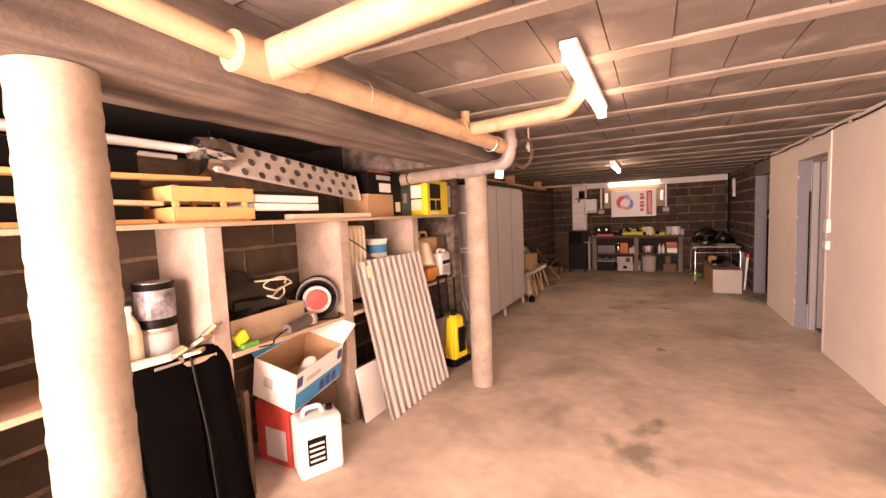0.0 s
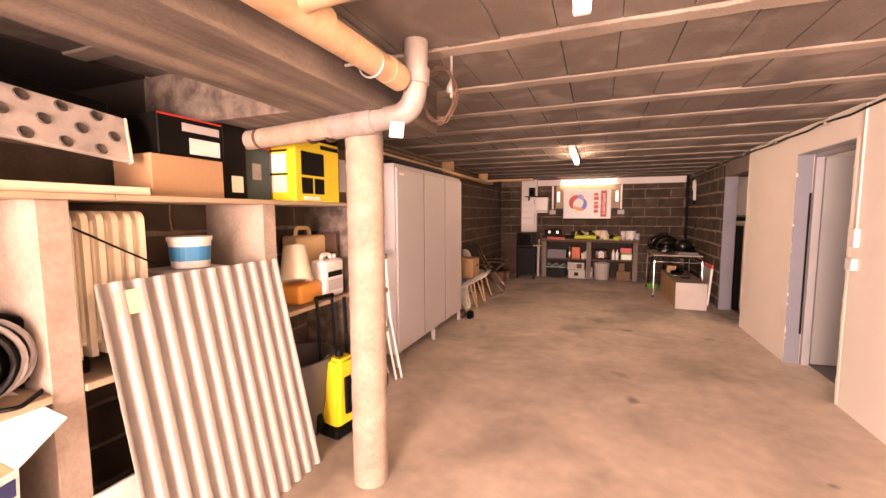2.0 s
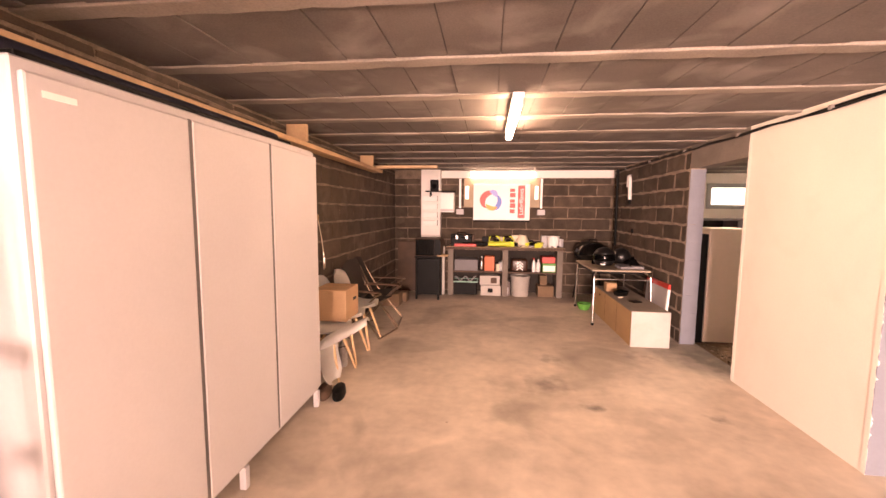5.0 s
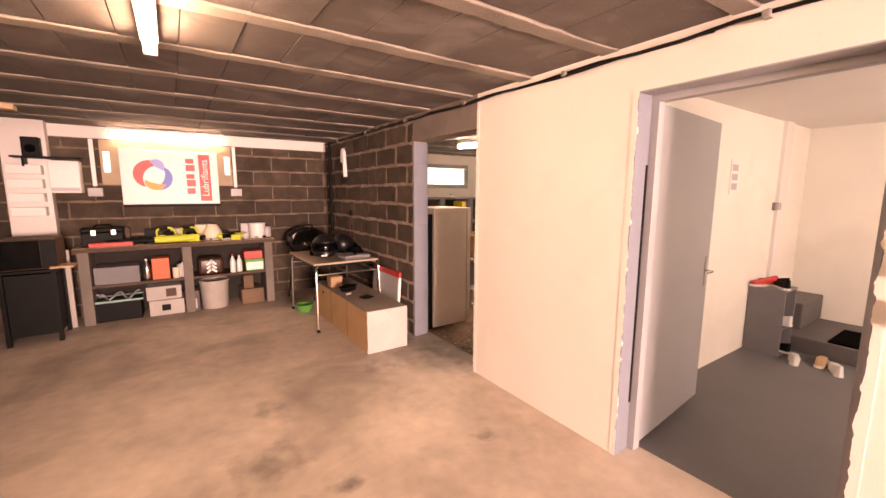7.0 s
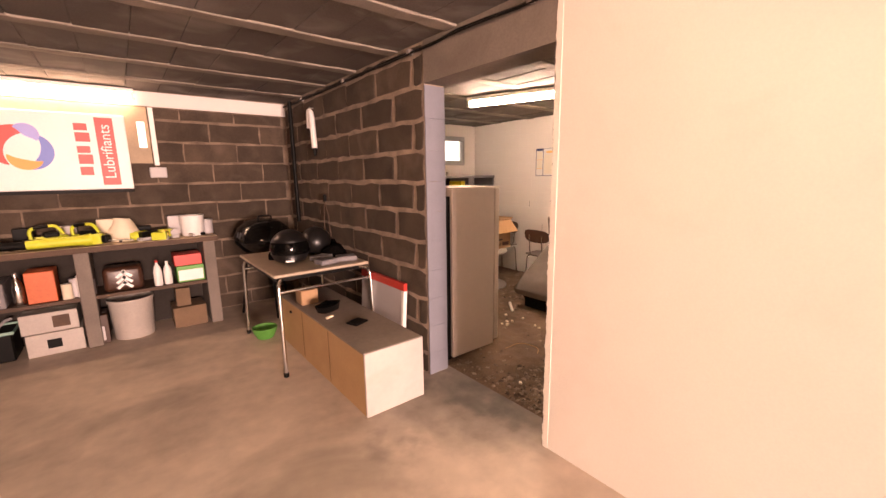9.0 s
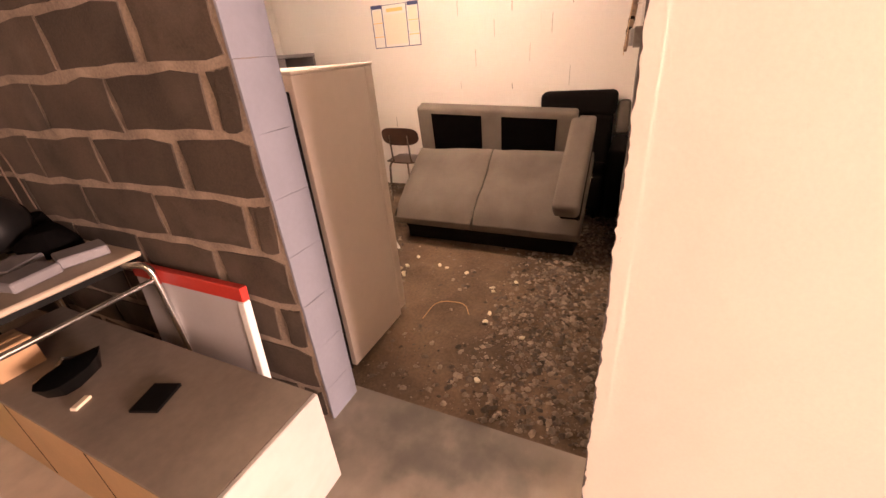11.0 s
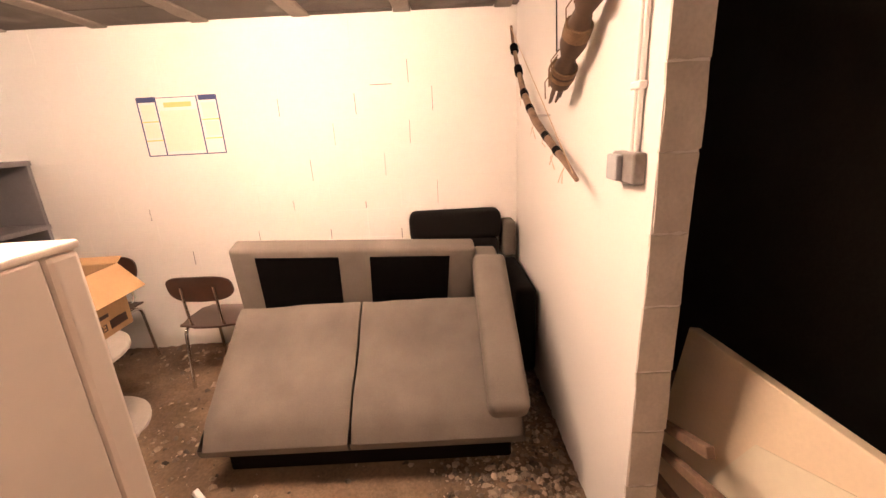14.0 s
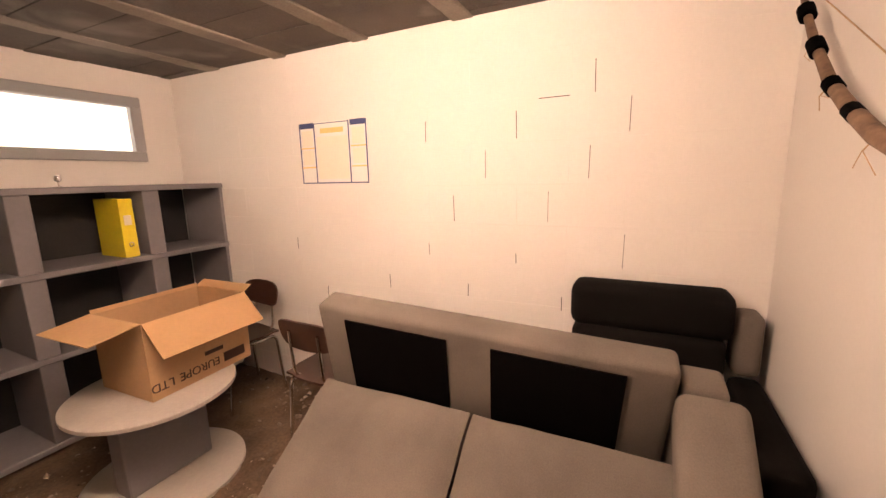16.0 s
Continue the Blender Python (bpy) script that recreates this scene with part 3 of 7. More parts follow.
def low_chest():
    t = thing("low_cabinet", (1.13, 9.3, 0), "low cabinet lying on its back with white end", "cabinet")
    part("body", box(-0.21, -0.77, 0, 0.21, 0.79, 0.40, 0.003), OAK_PANEL, t)
    part("top_panel", box(-0.212, -0.771, 0.4005, 0.212, 0.79, 0.412, 0.002), DUSTY, t, "dusty grey-brown top")
    for y in (-0.25, 0.26):
        part("door_gap", box(-0.2112, y, 0.02, -0.2095, y + 0.004, 0.39), BLACK, t, "dark gap between the doors")
    part("knob", lathe([(0.012, 0), (0.010, 0.012), (0, 0.016)], 10), BLACK, t).matrix_basis = pose(-0.21, 0.52, 0.33, 0, -90, 0)
    part("end_panel", box(-0.212, -0.79, 0, 0.212, -0.772, 0.412, 0.003), SCUFFED, t, "scuffed white end panel")
    return t


low_chest()


# ---- cellar ----
def fridge():
    t = thing("refrigerator", (2.085, 9.06, -0.012), "old white refrigerator standing on the earth floor", "refrigerator")
    part("body", box(-0.25, -0.27, 0.02, 0.20, 0.27, 1.352, 0.004, 2), FRIDGE, t)
    part("door", box(0.206, -0.270, 0.05, 0.262, 0.270, 1.352, 0.010, 2), FRIDGE, t)
    part("back_grille", box(-0.335, -0.25, 0.0, -0.252, 0.25, 1.30, 0.004), BLACK, t, "black condenser back")
    for x in (-0.2, 0.2):
        for y in (-0.22, 0.22):
            part("foot", box(x - 0.02, y - 0.02, 0, x + 0.02, y + 0.02, 0.02), BLACK, t)
    part("top", box(-0.25, -0.2705, 1.3525, 0.265, 0.2705, 1.365, 0.004, 2), FRIDGE, t)
    return t


fridge()


def sofa():
    t = thing("sofa", (3.45, 8.63, -0.02), "worn grey fabric sofa tipped forward, one arm only", "sofa")
    tilt = pose(-0.27, 0, 0.235, 0, -34, 0)
    L = 0.70
    for y0, y1 in ((-0.70, 0.055), (0.065, 0.71)):
        bm = box(0.015, y0, -0.115, L, y1, 0.045)
        bmesh.ops.subdivide_edges(bm, edges=bm.edges[:], cuts=17, use_grid_fill=True)
        for v in bm.verts:
            n = noise.noise(v.co * 3.3) * 0.018 + noise.noise(v.co * 9) * 0.010
            ex = min(v.co.x, L - v.co.x, v.co.y - y0, y1 - v.co.y)
            if v.co.z > 0:
                v.co.z += n - 0.026 * (1 - min(1, ex / 0.06)) ** 2 - 0.075 * (1 - min(1, v.co.x / 0.13)) ** 2
            else:
                v.co.z += 0.015 * (1 - min(1, ex / 0.07)) ** 2
            if v.co.x < 0.016:
                v.co.x -= 0.03 * (1 - min(1, abs(v.co.z + 0.04) / 0.075) ** 2)
        bmesh.ops.transform(bm, matrix=tilt, verts=bm.verts[:])
        part("seat_cushion", bm, SOFA, t, "creased grey seat cushion", True)
    part("base", box(0.03, -0.68, -0.21, L - 0.02, 0.68, -0.102, 0.015, 2, m=tilt), SOFA_DARK, t)
    # Added box that blocks light and keeps the floor below the seat dark.
    part("under_frame", box(-0.16, -0.66, 0.015, 0.36, 0.66, 0.14, 0.01), SOFA_DARK, t, "added dark box shading the floor under the seat")
    lean = pose(0.255, 0.68, 0.98, 3.6, 0, 4) @ pose(0, 0, 0, 0, -14, 0) @ pose(-0.27, -0.68, -0.985)
    b = part("backrest", box(0.27, -0.57, 0.42, 0.39, 0.70, 0.985, 0.022, 3, m=lean), SOFA, t, "grey backrest frame", True)
    part("back_end", box(0.275, -0.70, 0.42, 0.40, -0.575, 0.93, 0.022, 3, m=lean), SOFA, t, "grey end of the backrest", True)
    for y0, y1 in ((-0.43, -0.01), (0.15, 0.57)):
        part("patch", box(0.262, y0, 0.50, 0.268, y1, 0.94, m=lean), BLACK_CLOTH, b, "black fabric patch")
    bm = box(0.02, -0.70, 0.15, 0.80, -0.535, 0.275, 0.035, 4)
    bmesh.ops.transform(bm, matrix=tilt, verts=bm.verts[:])
    part("armrest", bm, SOFA, t, "", True)
    part("arm_side", box(0.10, -0.69, -0.08, 0.75, -0.56, 0.15, 0.01, m=tilt), SOFA_DARK, t)
    for y in (-0.60, 0.60):
        part("leg", tube([(-0.08, y, 0.0), (-0.06, y, 0.12)], 0.02, 10), BLACK, t)
        part("leg", tube([(0.42, y, 0.0), (0.42, y, 0.48)], 0.022, 10), BLACK, t)
    return t


sofa()
solo("wooden_offcut", box(-0.05, -0.012, 0, 0.10, 0.012, 0.025, 0.003, m=pose(3.10, 9.30, -0.018, 0, -35, 60)), WHITE, "pale splintered wooden offcut on the earth floor", "wood")


def armchair():
    t = thing("armchair", (4.25, 8.12, -0.02), "charcoal upholstered armchair pushed behind the sofa", "armchair")
    part("seat", box(-0.28, -0.26, 0.1, 0.10, 0.33, 0.42, 0.04, 3), SOFA_DARK, t, "", True)
    part("backrest", box(0.10, -0.26, 0.10, 0.28, 0.33, 0.80, 0.04, 3), SOFA_DARK, t, "", True)
    part("head_cushion", box(0.11, -0.28, 0.79, 0.29, 0.34, 0.985, 0.045, 3), SOFA_DARK, t, "charcoal head cushion", True)
    part("armrest", box(-0.42, -0.395, 0.1, 0.20, -0.275, 0.64, 0.035, 3), SOFA_DARK, t, "", True)
    part("side_panel", box(0.16, -0.385, 0.64, 0.30, -0.285, 0.90, 0.03, 3), SOFA, t, "grey wing", True)
    for x in (-0.22, 0.22):
        for y in (-0.2, 0.28):
            part("leg", tube([(x, y, 0), (x, y, 0.11)], 0.02, 8), BLACK, t)
    return t


armchair()


def spool_table():
    t = thing("cable_reel_table", (3.57, 10.29, -0.02), "white oval table, greyed for shade, on a round base plate", "table")
    # Top and base are white; their grey imitates the dim light here.
    part("tabletop", lathe([(0.345, 0.46), (0.355, 0.465), (0.355, 0.482), (0.345, 0.487)], 48), SHADED_WHITE, t, smooth=True)
    part("pedestal", box(-0.2, -0.06, 0.025, 0.2, 0.06, 0.46, 0.01, 2), SHELF_GREY, t, "grey pedestal")
    part("base", lathe([(0.345, 0.0), (0.355, 0.004), (0.355, 0.022), (0.345, 0.026)], 48), SHADED_WHITE, t, "round base plate greyed for shade", True)
    return t


spool_table()


def open_carton(name, at, rz, w, d, h, label, flaps, print_mat=None):
    """An open cardboard box; flaps: side, angle below level in degrees."""
    t = thing(name, at, label, "box", "", rz)
    s = 0.005
    part("bottom", box(-w / 2, -d / 2, 0, w / 2, d / 2, s), CARD, t)
    for n, b in (("x0", (-w / 2, -d / 2, s, -w / 2 + s, d / 2, h)), ("x1", (w / 2 - s, -d / 2, s, w / 2, d / 2, h)), ("y0", (-w / 2 + s, -d / 2, s, w / 2 - s, -d / 2 + s, h)), ("y1", (-w / 2 + s, d / 2 - s, s, w / 2 - s, d / 2, h))):
        part("side_panel", box(*b), CARD, t)
    for side, angle, length in flaps:
        if side in "ab":
            sg = -1 if side == "a" else 1
            m = pose(0, sg * d / 2, h, sg * -angle, 0, 0)
            bm = box(-w / 2, 0 if sg > 0 else -length, 0, w / 2, length if sg > 0 else 0, s, m=m)
        else:
            sg = -1 if side == "c" else 1
            m = pose(sg * w / 2, 0, h, 0, sg * angle, 0)
            bm = box(0 if sg > 0 else -length, -d / 2, 0, length if sg > 0 else 0, d / 2, s, m=m)
        part("flap", bm, CARD_IN, t)
    return t


carton = open_carton("cardboard_box", (3.735, 10.335, 0.468), 2, 0.53, 0.39, 0.37, "large open brown cardboard box on the white table", (("a", 48, 0.19), ("c", 8, 0.20), ("b", -80, 0.02), ("d", -30, 0.06)))
part("text_bar", box(0.10, -0.1985, 0.035, 0.225, -0.1955, 0.085), BROWN, carton)
for word, x in (("EUROPE", -0.03), ("LTD", -0.213)):
    lettering(word, 0.058, BROWN, carton, Matrix.Translation((x, -0.1975, 0.06)) @ pose(0, 0, 0, 90, 0, 0) @ pose(0, 0, 0, 0, 0, 180), "dark printed letters standing on their heads")
part("printed_mark", box(0.0, -0.199, 0.11, 0.10, -0.196, 0.13), BROWN, carton)


def school_chair(at, rz, label):
    t = thing("school_chair", at, label, "chair", "brown school chairs", rz)
    bm = box(-0.19, -0.18, 0.425, 0.19, 0.2, 0.438)
    bmesh.ops.subdivide_edges(bm, edges=bm.edges[:], cuts=6, use_grid_fill=True)
    for v in bm.verts:
        r = math.hypot(v.co.x / 0.19, v.co.y / 0.19)
        if abs(v.co.x) > 0.12 and abs(v.co.y) > 0.12:
            v.co.x *= 0.93
            v.co.y *= 0.93
        v.co.z += -0.02 * max(0, -v.co.y - 0.08) / 0.1 + 0.01 * (v.co.x / 0.19) ** 2
    part("seat", bm, BROWN, t, "brown moulded plywood seat", True)
    out = [(0.20 * math.copysign(abs(math.cos(a)) ** 0.6, math.cos(a)), 0.085 * math.copysign(abs(math.sin(a)) ** 0.7, math.sin(a))) for a in (k * math.tau / 28 for k in range(28))]
    bm = prism(out, -0.005, 0.005, pose(0, 0.215, 0.685, 78, 0, 0))
    for v in bm.verts:
        v.co.y -= 0.9 * v.co.x ** 2
    part("backrest", bm, BROWN, t, "brown curved plywood backrest", True)
    for s in (-1, 1):
        part("frame_tube", tube(bend([(s * 0.17, 0.20, 0.0), (s * 0.16, 0.17, 0.41), (s * 0.16, -0.15, 0.41), (s * 0.18, -0.20, 0.0)], 0.05), 0.011, 10), CHROME, t, "", True)
        part("back_tube", tube(bend([(s * 0.10, 0.05, 0.415), (s * 0.10, 0.19, 0.43), (s * 0.10, 0.21, 0.70)], 0.06), 0.009, 10), CHROME, t, "", True)
    part("cross_tube", tube([(-0.16, 0.0, 0.412), (0.16, 0.0, 0.412)], 0.009, 8), CHROME, t)
    return t


school_chair((4.18, 9.69, -0.02), 88, "brown plywood school chair with chrome tube legs")
school_chair((4.27, 10.60, -0.02), 262, "brown plywood school chair against the white wall")


def cellar_shelf():
    t = thing("cellar_shelving", (3.15, 11.23, -0.02), "grey painted built-in shelving with deep open compartments", "shelf")
    X0, X1 = EAST2 - 3.15, SIDE - 3.15
    for z in (0.03, 0.52, 0.98, 1.42):
        part("shelf_board", box(X0, -0.23, z, X1, 0.23, z + 0.035, 0.005), SHELF_GREY, t)
    for x in (1.85, 2.75, 3.40, 4.02):
        for a, b in ((0.065, 0.52), (0.555, 0.98), (1.015, 1.42)):
            part("upright", box(x - 3.15, -0.22, a, x - 3.05, 0.215, b, 0.004), SHELF_GREY, t)
    for a, b in ((0.065, 0.52), (0.555, 0.98), (1.015, 1.42)):
        part("end_panel", box(X1 - 0.03, -0.22, a, X1 - 0.002, 0.215, b, 0.003), SHELF_GREY, t)
        # Panel added so that the compartments look unlit inside.
        part("back_panel", box(X0 + 0.002, 0.217, a, X1 - 0.032, 0.228, b), SHELF_SHADE, t, "added dark back standing in for shade")
    return t


cellar_shelf()
t = thing("lever_arch_file", (3.93, 11.03, 0.995), "yellow lever arch file standing in the grey shelving", "file")
part("cover", box(-0.04, 0, 0, 0.04, 0.28, 0.36, 0.003), YELLOW, t)
part("label", box(-0.02, -0.002, 0.20, 0.02, 0, 0.26), CREAM, t)
part("finger_ring", tube([(0.013 * math.cos(a), -0.002, 0.08 + 0.013 * math.sin(a)) for a in (k * math.tau / 12 for k in range(12))], 0.003, 6, True), CHROME, t)
t = thing("small_figurine", (3.64, 11.05, 1.435), "tiny metal trinket on the shelf top", "trinket")
part("foot", lathe([(0.018, 0), (0.018, 0.004), (0.004, 0.008), (0.004, 0.03)], 12), CHROME, t)
part("ball", lathe([(0, 0), (0.014, 0.006), (0.018, 0.02), (0.014, 0.034), (0, 0.04)], 12, (0, 0, 0.028)), CHROME, t, smooth=True)
for x, c in ((2.1, CARD), (2.35, RUST), (3.12, BLACK), (2.95, YELLOW)):
    solo("storage_box", box(x - 0.08, 11.05, 1.002, x + 0.08, 11.3, 1.26, 0.004), c, "small storage box in the grey shelving", "box")


def strip_window():
    t = thing("window_1", (3.71, NORTH, 1.82), "narrow frosted cellar window in a grey frame", "window", "", 0, "structure")
    f = part("window_frame", box(-0.61, -0.03, 0.15, 0.61, 0.06, 0.22, 0.006), GREY_PAINT, t)
    part("window_frame", box(-0.61, -0.03, -0.22, 0.61, 0.06, -0.15, 0.006), GREY_PAINT, t)
    for x in (-0.61, 0.54):
        part("window_frame", box(x, -0.028, -0.15, x + 0.07, 0.06, 0.15, 0.004), GREY_PAINT, t)
    part("pane", box(-0.54, 0.02, -0.15, 0.54, 0.026, 0.15), GLASS_FROST, t, "bright frosted pane")
    return t


strip_window()


def year_planner():
    t = thing("wall_planner", (SIDE - 0.002, 9.93, 1.605), "paper wall planner with navy frames and yellow boxes", "poster")
    part("sheet", box(-0.002, -0.265, -0.19, 0, 0.265, 0.19), WHITE, t)
    P = lambda y0, z0, y1, z1, m, n="printed_bar", d=0.0035: part(n, box(-d, y0, z0, -0.002, y1, z1), m, t)
    for y in (-0.263, -0.135, 0.135, 0.255):
        P(y, -0.185, y + 0.008, 0.185, NAVY)
    P(-0.263, -0.188, 0.263, -0.181, NAVY)
    P(-0.128, 0.178, 0.135, 0.182, NAVY)
    for y in (-0.255, 0.143):
        P(y, 0.155, y + 0.112, 0.187, NAVY)
        for z in (0.03, -0.09):
            P(y, z, y + 0.112, z + 0.008, AMBER_PRINT)
        P(y + 0.01, 0.045, y + 0.10, 0.14, PLANNER)
        P(y + 0.01, -0.07, y + 0.10, 0.02, PLANNER)
    P(-0.09, 0.12, 0.09, 0.15, AMBER_PRINT)
    P(-0.12, -0.16, 0.125, 0.10, PLANNER)
    return t


year_planner()


def bow():
    t = thing("archery_bow", (3.75, STUB + 0.075, 1.40), "hand-made wooden bow hung on the white wall", "bow")
    o = Vector((3.75, STUB + 0.075, 1.40))
    pts = [(4.36, 2.05), (4.28, 1.93), (4.16, 1.80), (4.00, 1.66), (3.86, 1.575), (3.72, 1.505), (3.55, 1.445), (3.38, 1.39), (3.24, 1.345), (3.12, 1.30)]
    pts = [(x, 0, z) for x, z in pts]
    part("limb", tube([Vector(p) - Vector((o.x, 0, o.z)) for p in pts], [0.008, 0.010, 0.013, 0.016, 0.018, 0.019, 0.017, 0.015, 0.012, 0.008], 10), BOW_WOOD, t, "grey-brown whittled wood", True)
    for k in (1, 2, 3, 4, 6, 7):
        p, q = Vector(pts[k]) - Vector((o.x, 0, o.z)), Vector(pts[k + 1]) - Vector((o.x, 0, o.z))
        part("binding", tube([p, p + (q - p) * 0.28], 0.024 - 0.001 * k, 10), BLACK_CLOTH, t, "black cord binding", True)
    rnd = random.Random(3)
    for k in range(10):
        a = Vector(pts[rnd.randint(2, 8)]) - Vector((o.x, 0, o.z))
        part("fringe", tube([a, a + Vector((rnd.uniform(-0.03, 0.03), 0.015, -0.03)), a + Vector((rnd.uniform(-0.06, 0.06), 0.012, rnd.uniform(-0.08, -0.04)))], 0.0012, 4), WOOD, t)
    part("hook", tube([(0, -0.074, 0.13), (0, 0.01, 0.13)], 0.005, 6), STEEL, t)
    part("string", tube([Vector((4.36 - o.x, 0.004, 2.05 - o.z)), Vector((3.12 - o.x, 0.004, 1.30 - o.z))], 0.0018, 5), WOOD, t)
    return t


bow()


def quiver():
    t = thing("quiver", (3.10, STUB + 0.07, 1.50), "brown leather quiver of arrows hung on the wall", "quiver")
    a, b = Vector((0.27, 0, 0.13)), Vector((-0.20, 0, 0.50))
    d = (b - a).normalized()
    rnd = random.Random(5)
    part("sheath", tube([a + (b - a) * k / 10 for k in range(11)], [0.038 + 0.012 * math.sin(k * 2.3) for k in range(11)], 14), RUST, t, "dark leather sheath", True)
    for k in (0.06, 0.35, 0.62):
        p = a + (b - a) * k
        part("band", tube([p, p + d * 0.045], 0.046, 14), LEATHER, t, "pale fur band", True)
    for k in range(7):
        off = Vector((rnd.uniform(-0.028, 0.028), rnd.uniform(-0.02, 0.02), 0))
        part("arrow_tip", tube([a + off + d * 0.02, a + off - d * rnd.uniform(0.06, 0.10)], [0.008, 0.005], 6), BROWN, t, "dark red arrow ends")
    for k in range(8):
        p = a + (b - a) * rnd.uniform(0.1, 0.9) + Vector((0, 0.04, 0))
        part("lace", tube([p, p + Vector((0.03, 0.02, -0.03)), p + Vector((0.02, 0.02, -0.09))], 0.0022, 5), LEATHER, t)
    part("strap", tube([b, b + Vector((0.25, -0.03, 0.05)), a + Vector((0.18, -0.03, 0.35)), a + Vector((0.05, 0.0, 0.12))], 0.003, 5), BLACK, t)
    return t


quiver()


def cellar_switch():
    t = thing("surface_switch", (2.865, STUB, 1.36), "grey surface-mounted light switch with conduits", "switch")
    part("box", box(-0.055, 0, -0.042, 0.08, 0.035, 0.042, 0.006, 2), PVC_GREY, t)
    part("rocker", box(0.005, 0.035, -0.036, 0.072, 0.055, 0.036, 0.006, 2), GREY_PAINT, t, "grey rocker switch")
    for x in (-0.012, 0.014):
        part("conduit", tube([(x, 0.010, 0.042), (x, 0.010, LOW - 1.36)], 0.0075, 10), WHITE, t, "white conduit", True)
    part("clip", box(-0.028, 0, 0.20, 0.03, 0.022, 0.22, 0.003), WHITE, t)
    return t


cellar_switch()

# leaning board and the unlit space behind the short wall
solo("leaning_board", box(-0.42, -0.02, 0, 0.42, 0.02, 0.80, 0.003, m=pose(2.60, 7.47, -0.018, 9, 0, 3)), PALE_BOARD, "thick pale chipboard panel leaning in the dark opening", "board")
lean_board = pose(2.60, 7.47, -0.018, 9, 0, 3)
# Thin pale polygon that paints the brightly lit part of the panel.
solo("sawn_sheet", prism([(0.02, 0.10), (-0.20, 0.02), (-0.30, 0.35), (-0.31, 0.52), (-0.18, 0.70), (0.06, 0.62), (0.24, 0.20)], 0.0, 0.004, lean_board @ pose(0, 0.0245, 0, 90, 0, 0)), CREAM, "pale patch painting the lit area of the chipboard panel", "paper")
for x, z, l, a in ((2.536, 0.528, 0.50, 17), (2.565, 0.356, 0.46, 9), (2.62, 0.62, 0.42, 22)):
    solo("wooden_stake", box(0, -0.012, -0.016, l, 0.012, 0.016, 0.002, m=pose(x, 7.555, z, 0, a, 0)), BOW_WOOD, "sawn wooden stake lying across the panel", "stake", "", "stakes behind the short wall")
# Thin near-black slab that paints the store's shade on its side wall.
structure("wall_store_east", box(SIDE - 0.01, 6.87, -0.1, SIDE - 0.002, STUB - 0.1, LOW), SHADE_AND_CLOTH, "side wall of the unlit store, coloured near-black for shade")


# earth floor with stones
def earth():
    bm = bmesh.new()
    bmesh.ops.create_grid(bm, x_segments=120, y_segments=180, size=0.5, matrix=Matrix.Translation(((EAST2 + SIDE) / 2, (6.83 + NORTH) / 2, -0.012)) @ Matrix.Diagonal((SIDE - EAST2, NORTH - 6.83, 1, 1)))
    for v in bm.verts:
        v.co.z += noise.noise(v.co * 2.3) * 0.010 + noise.noise(v.co * 11) * 0.012 + noise.noise(v.co * 31) * 0.009
    solo("earth_floor", bm, DIRT, "trodden bare earth floor with gravel", "earth", "structure", smooth=True)
    rnd = random.Random(11)
    verts, faces = [], []

    def stone(x, y, r):
        base = len(verts)
        z = noise.noise(Vector((x, y, -0.012)) * 2.3) * 0.010 - 0.010
        ax, ay, az = r * rnd.uniform(0.7, 1.4), r * rnd.uniform(0.6, 1.1), r * rnd.uniform(0.6, 1.15)
        rot = rnd.uniform(0, math.tau)
        c, s = math.cos(rot), math.sin(rot)
        for k in range(6):
            a = k * math.tau / 6 + rnd.uniform(-0.3, 0.3)
            px, py = ax * math.cos(a), ay * math.sin(a)
            verts.append((x + px * c - py * s, y + px * s + py * c, z + az * rnd.uniform(-0.2, 0.5)))
        verts.append((x + rnd.uniform(-0.2, 0.2) * r, y + rnd.uniform(-0.2, 0.2) * r, z + az))
        for k in range(6):
            faces.append((base + k, base + (k + 1) % 6, base + 6))

    for k in range(60000):
        x, y = rnd.uniform(EAST2 + 0.03, SIDE - 0.05), rnd.uniform(7.2, 10.9)
        edge = 1.3 * max(0, 1 - abs(y - 7.95) / 0.45) + 0.03 + 0.35 * max(0, noise.noise(Vector((x, y, 3)) * 1.7))
        if rnd.random() < edge:
            stone(x, y, 0.003 + 0.019 * rnd.random() ** 5)
    me = bpy.data.meshes.new("gravel")
    me.from_pydata(verts, [], faces)
    me.materials.append(GRAVEL)
    tagged(new("gravel", me), "loose gravel scattered over the earth floor", "gravel", "", "stuff")
    for k in range(18):
        n = rnd.randint(4, 6)
        out = [(rnd.uniform(0.012, 0.024) * math.cos(j * math.tau / n), rnd.uniform(0.008, 0.02) * math.sin(j * math.tau / n)) for j in range(n)]
        x, y = (rnd.gauss(2.78, 0.14), rnd.gauss(8.95, 0.25)) if k < 11 else (rnd.uniform(1.9, 3.0), rnd.uniform(7.8, 8.4))
        ob = solo("plaster_chip", prism(out, 0, rnd.uniform(0.006, 0.012)), CREAM, "pale chip of plaster on the earth", "rubble", "", "plaster chips")
        ob.matrix_world = pose(x, y, -0.010, rnd.uniform(-25, 25), rnd.uniform(-15, 15), rnd.uniform(0, 360))
    solo("loose_cable", tube(bend([(2.3, 8.66, -0.004), (2.50, 8.66, -0.004), (2.52, 8.48, -0.004), (2.42, 8.42, -0.004)], 0.09, 8), 0.003, 6), CARD_IN, "thin cable end lying on the earth", "cable", smooth=True)


earth()


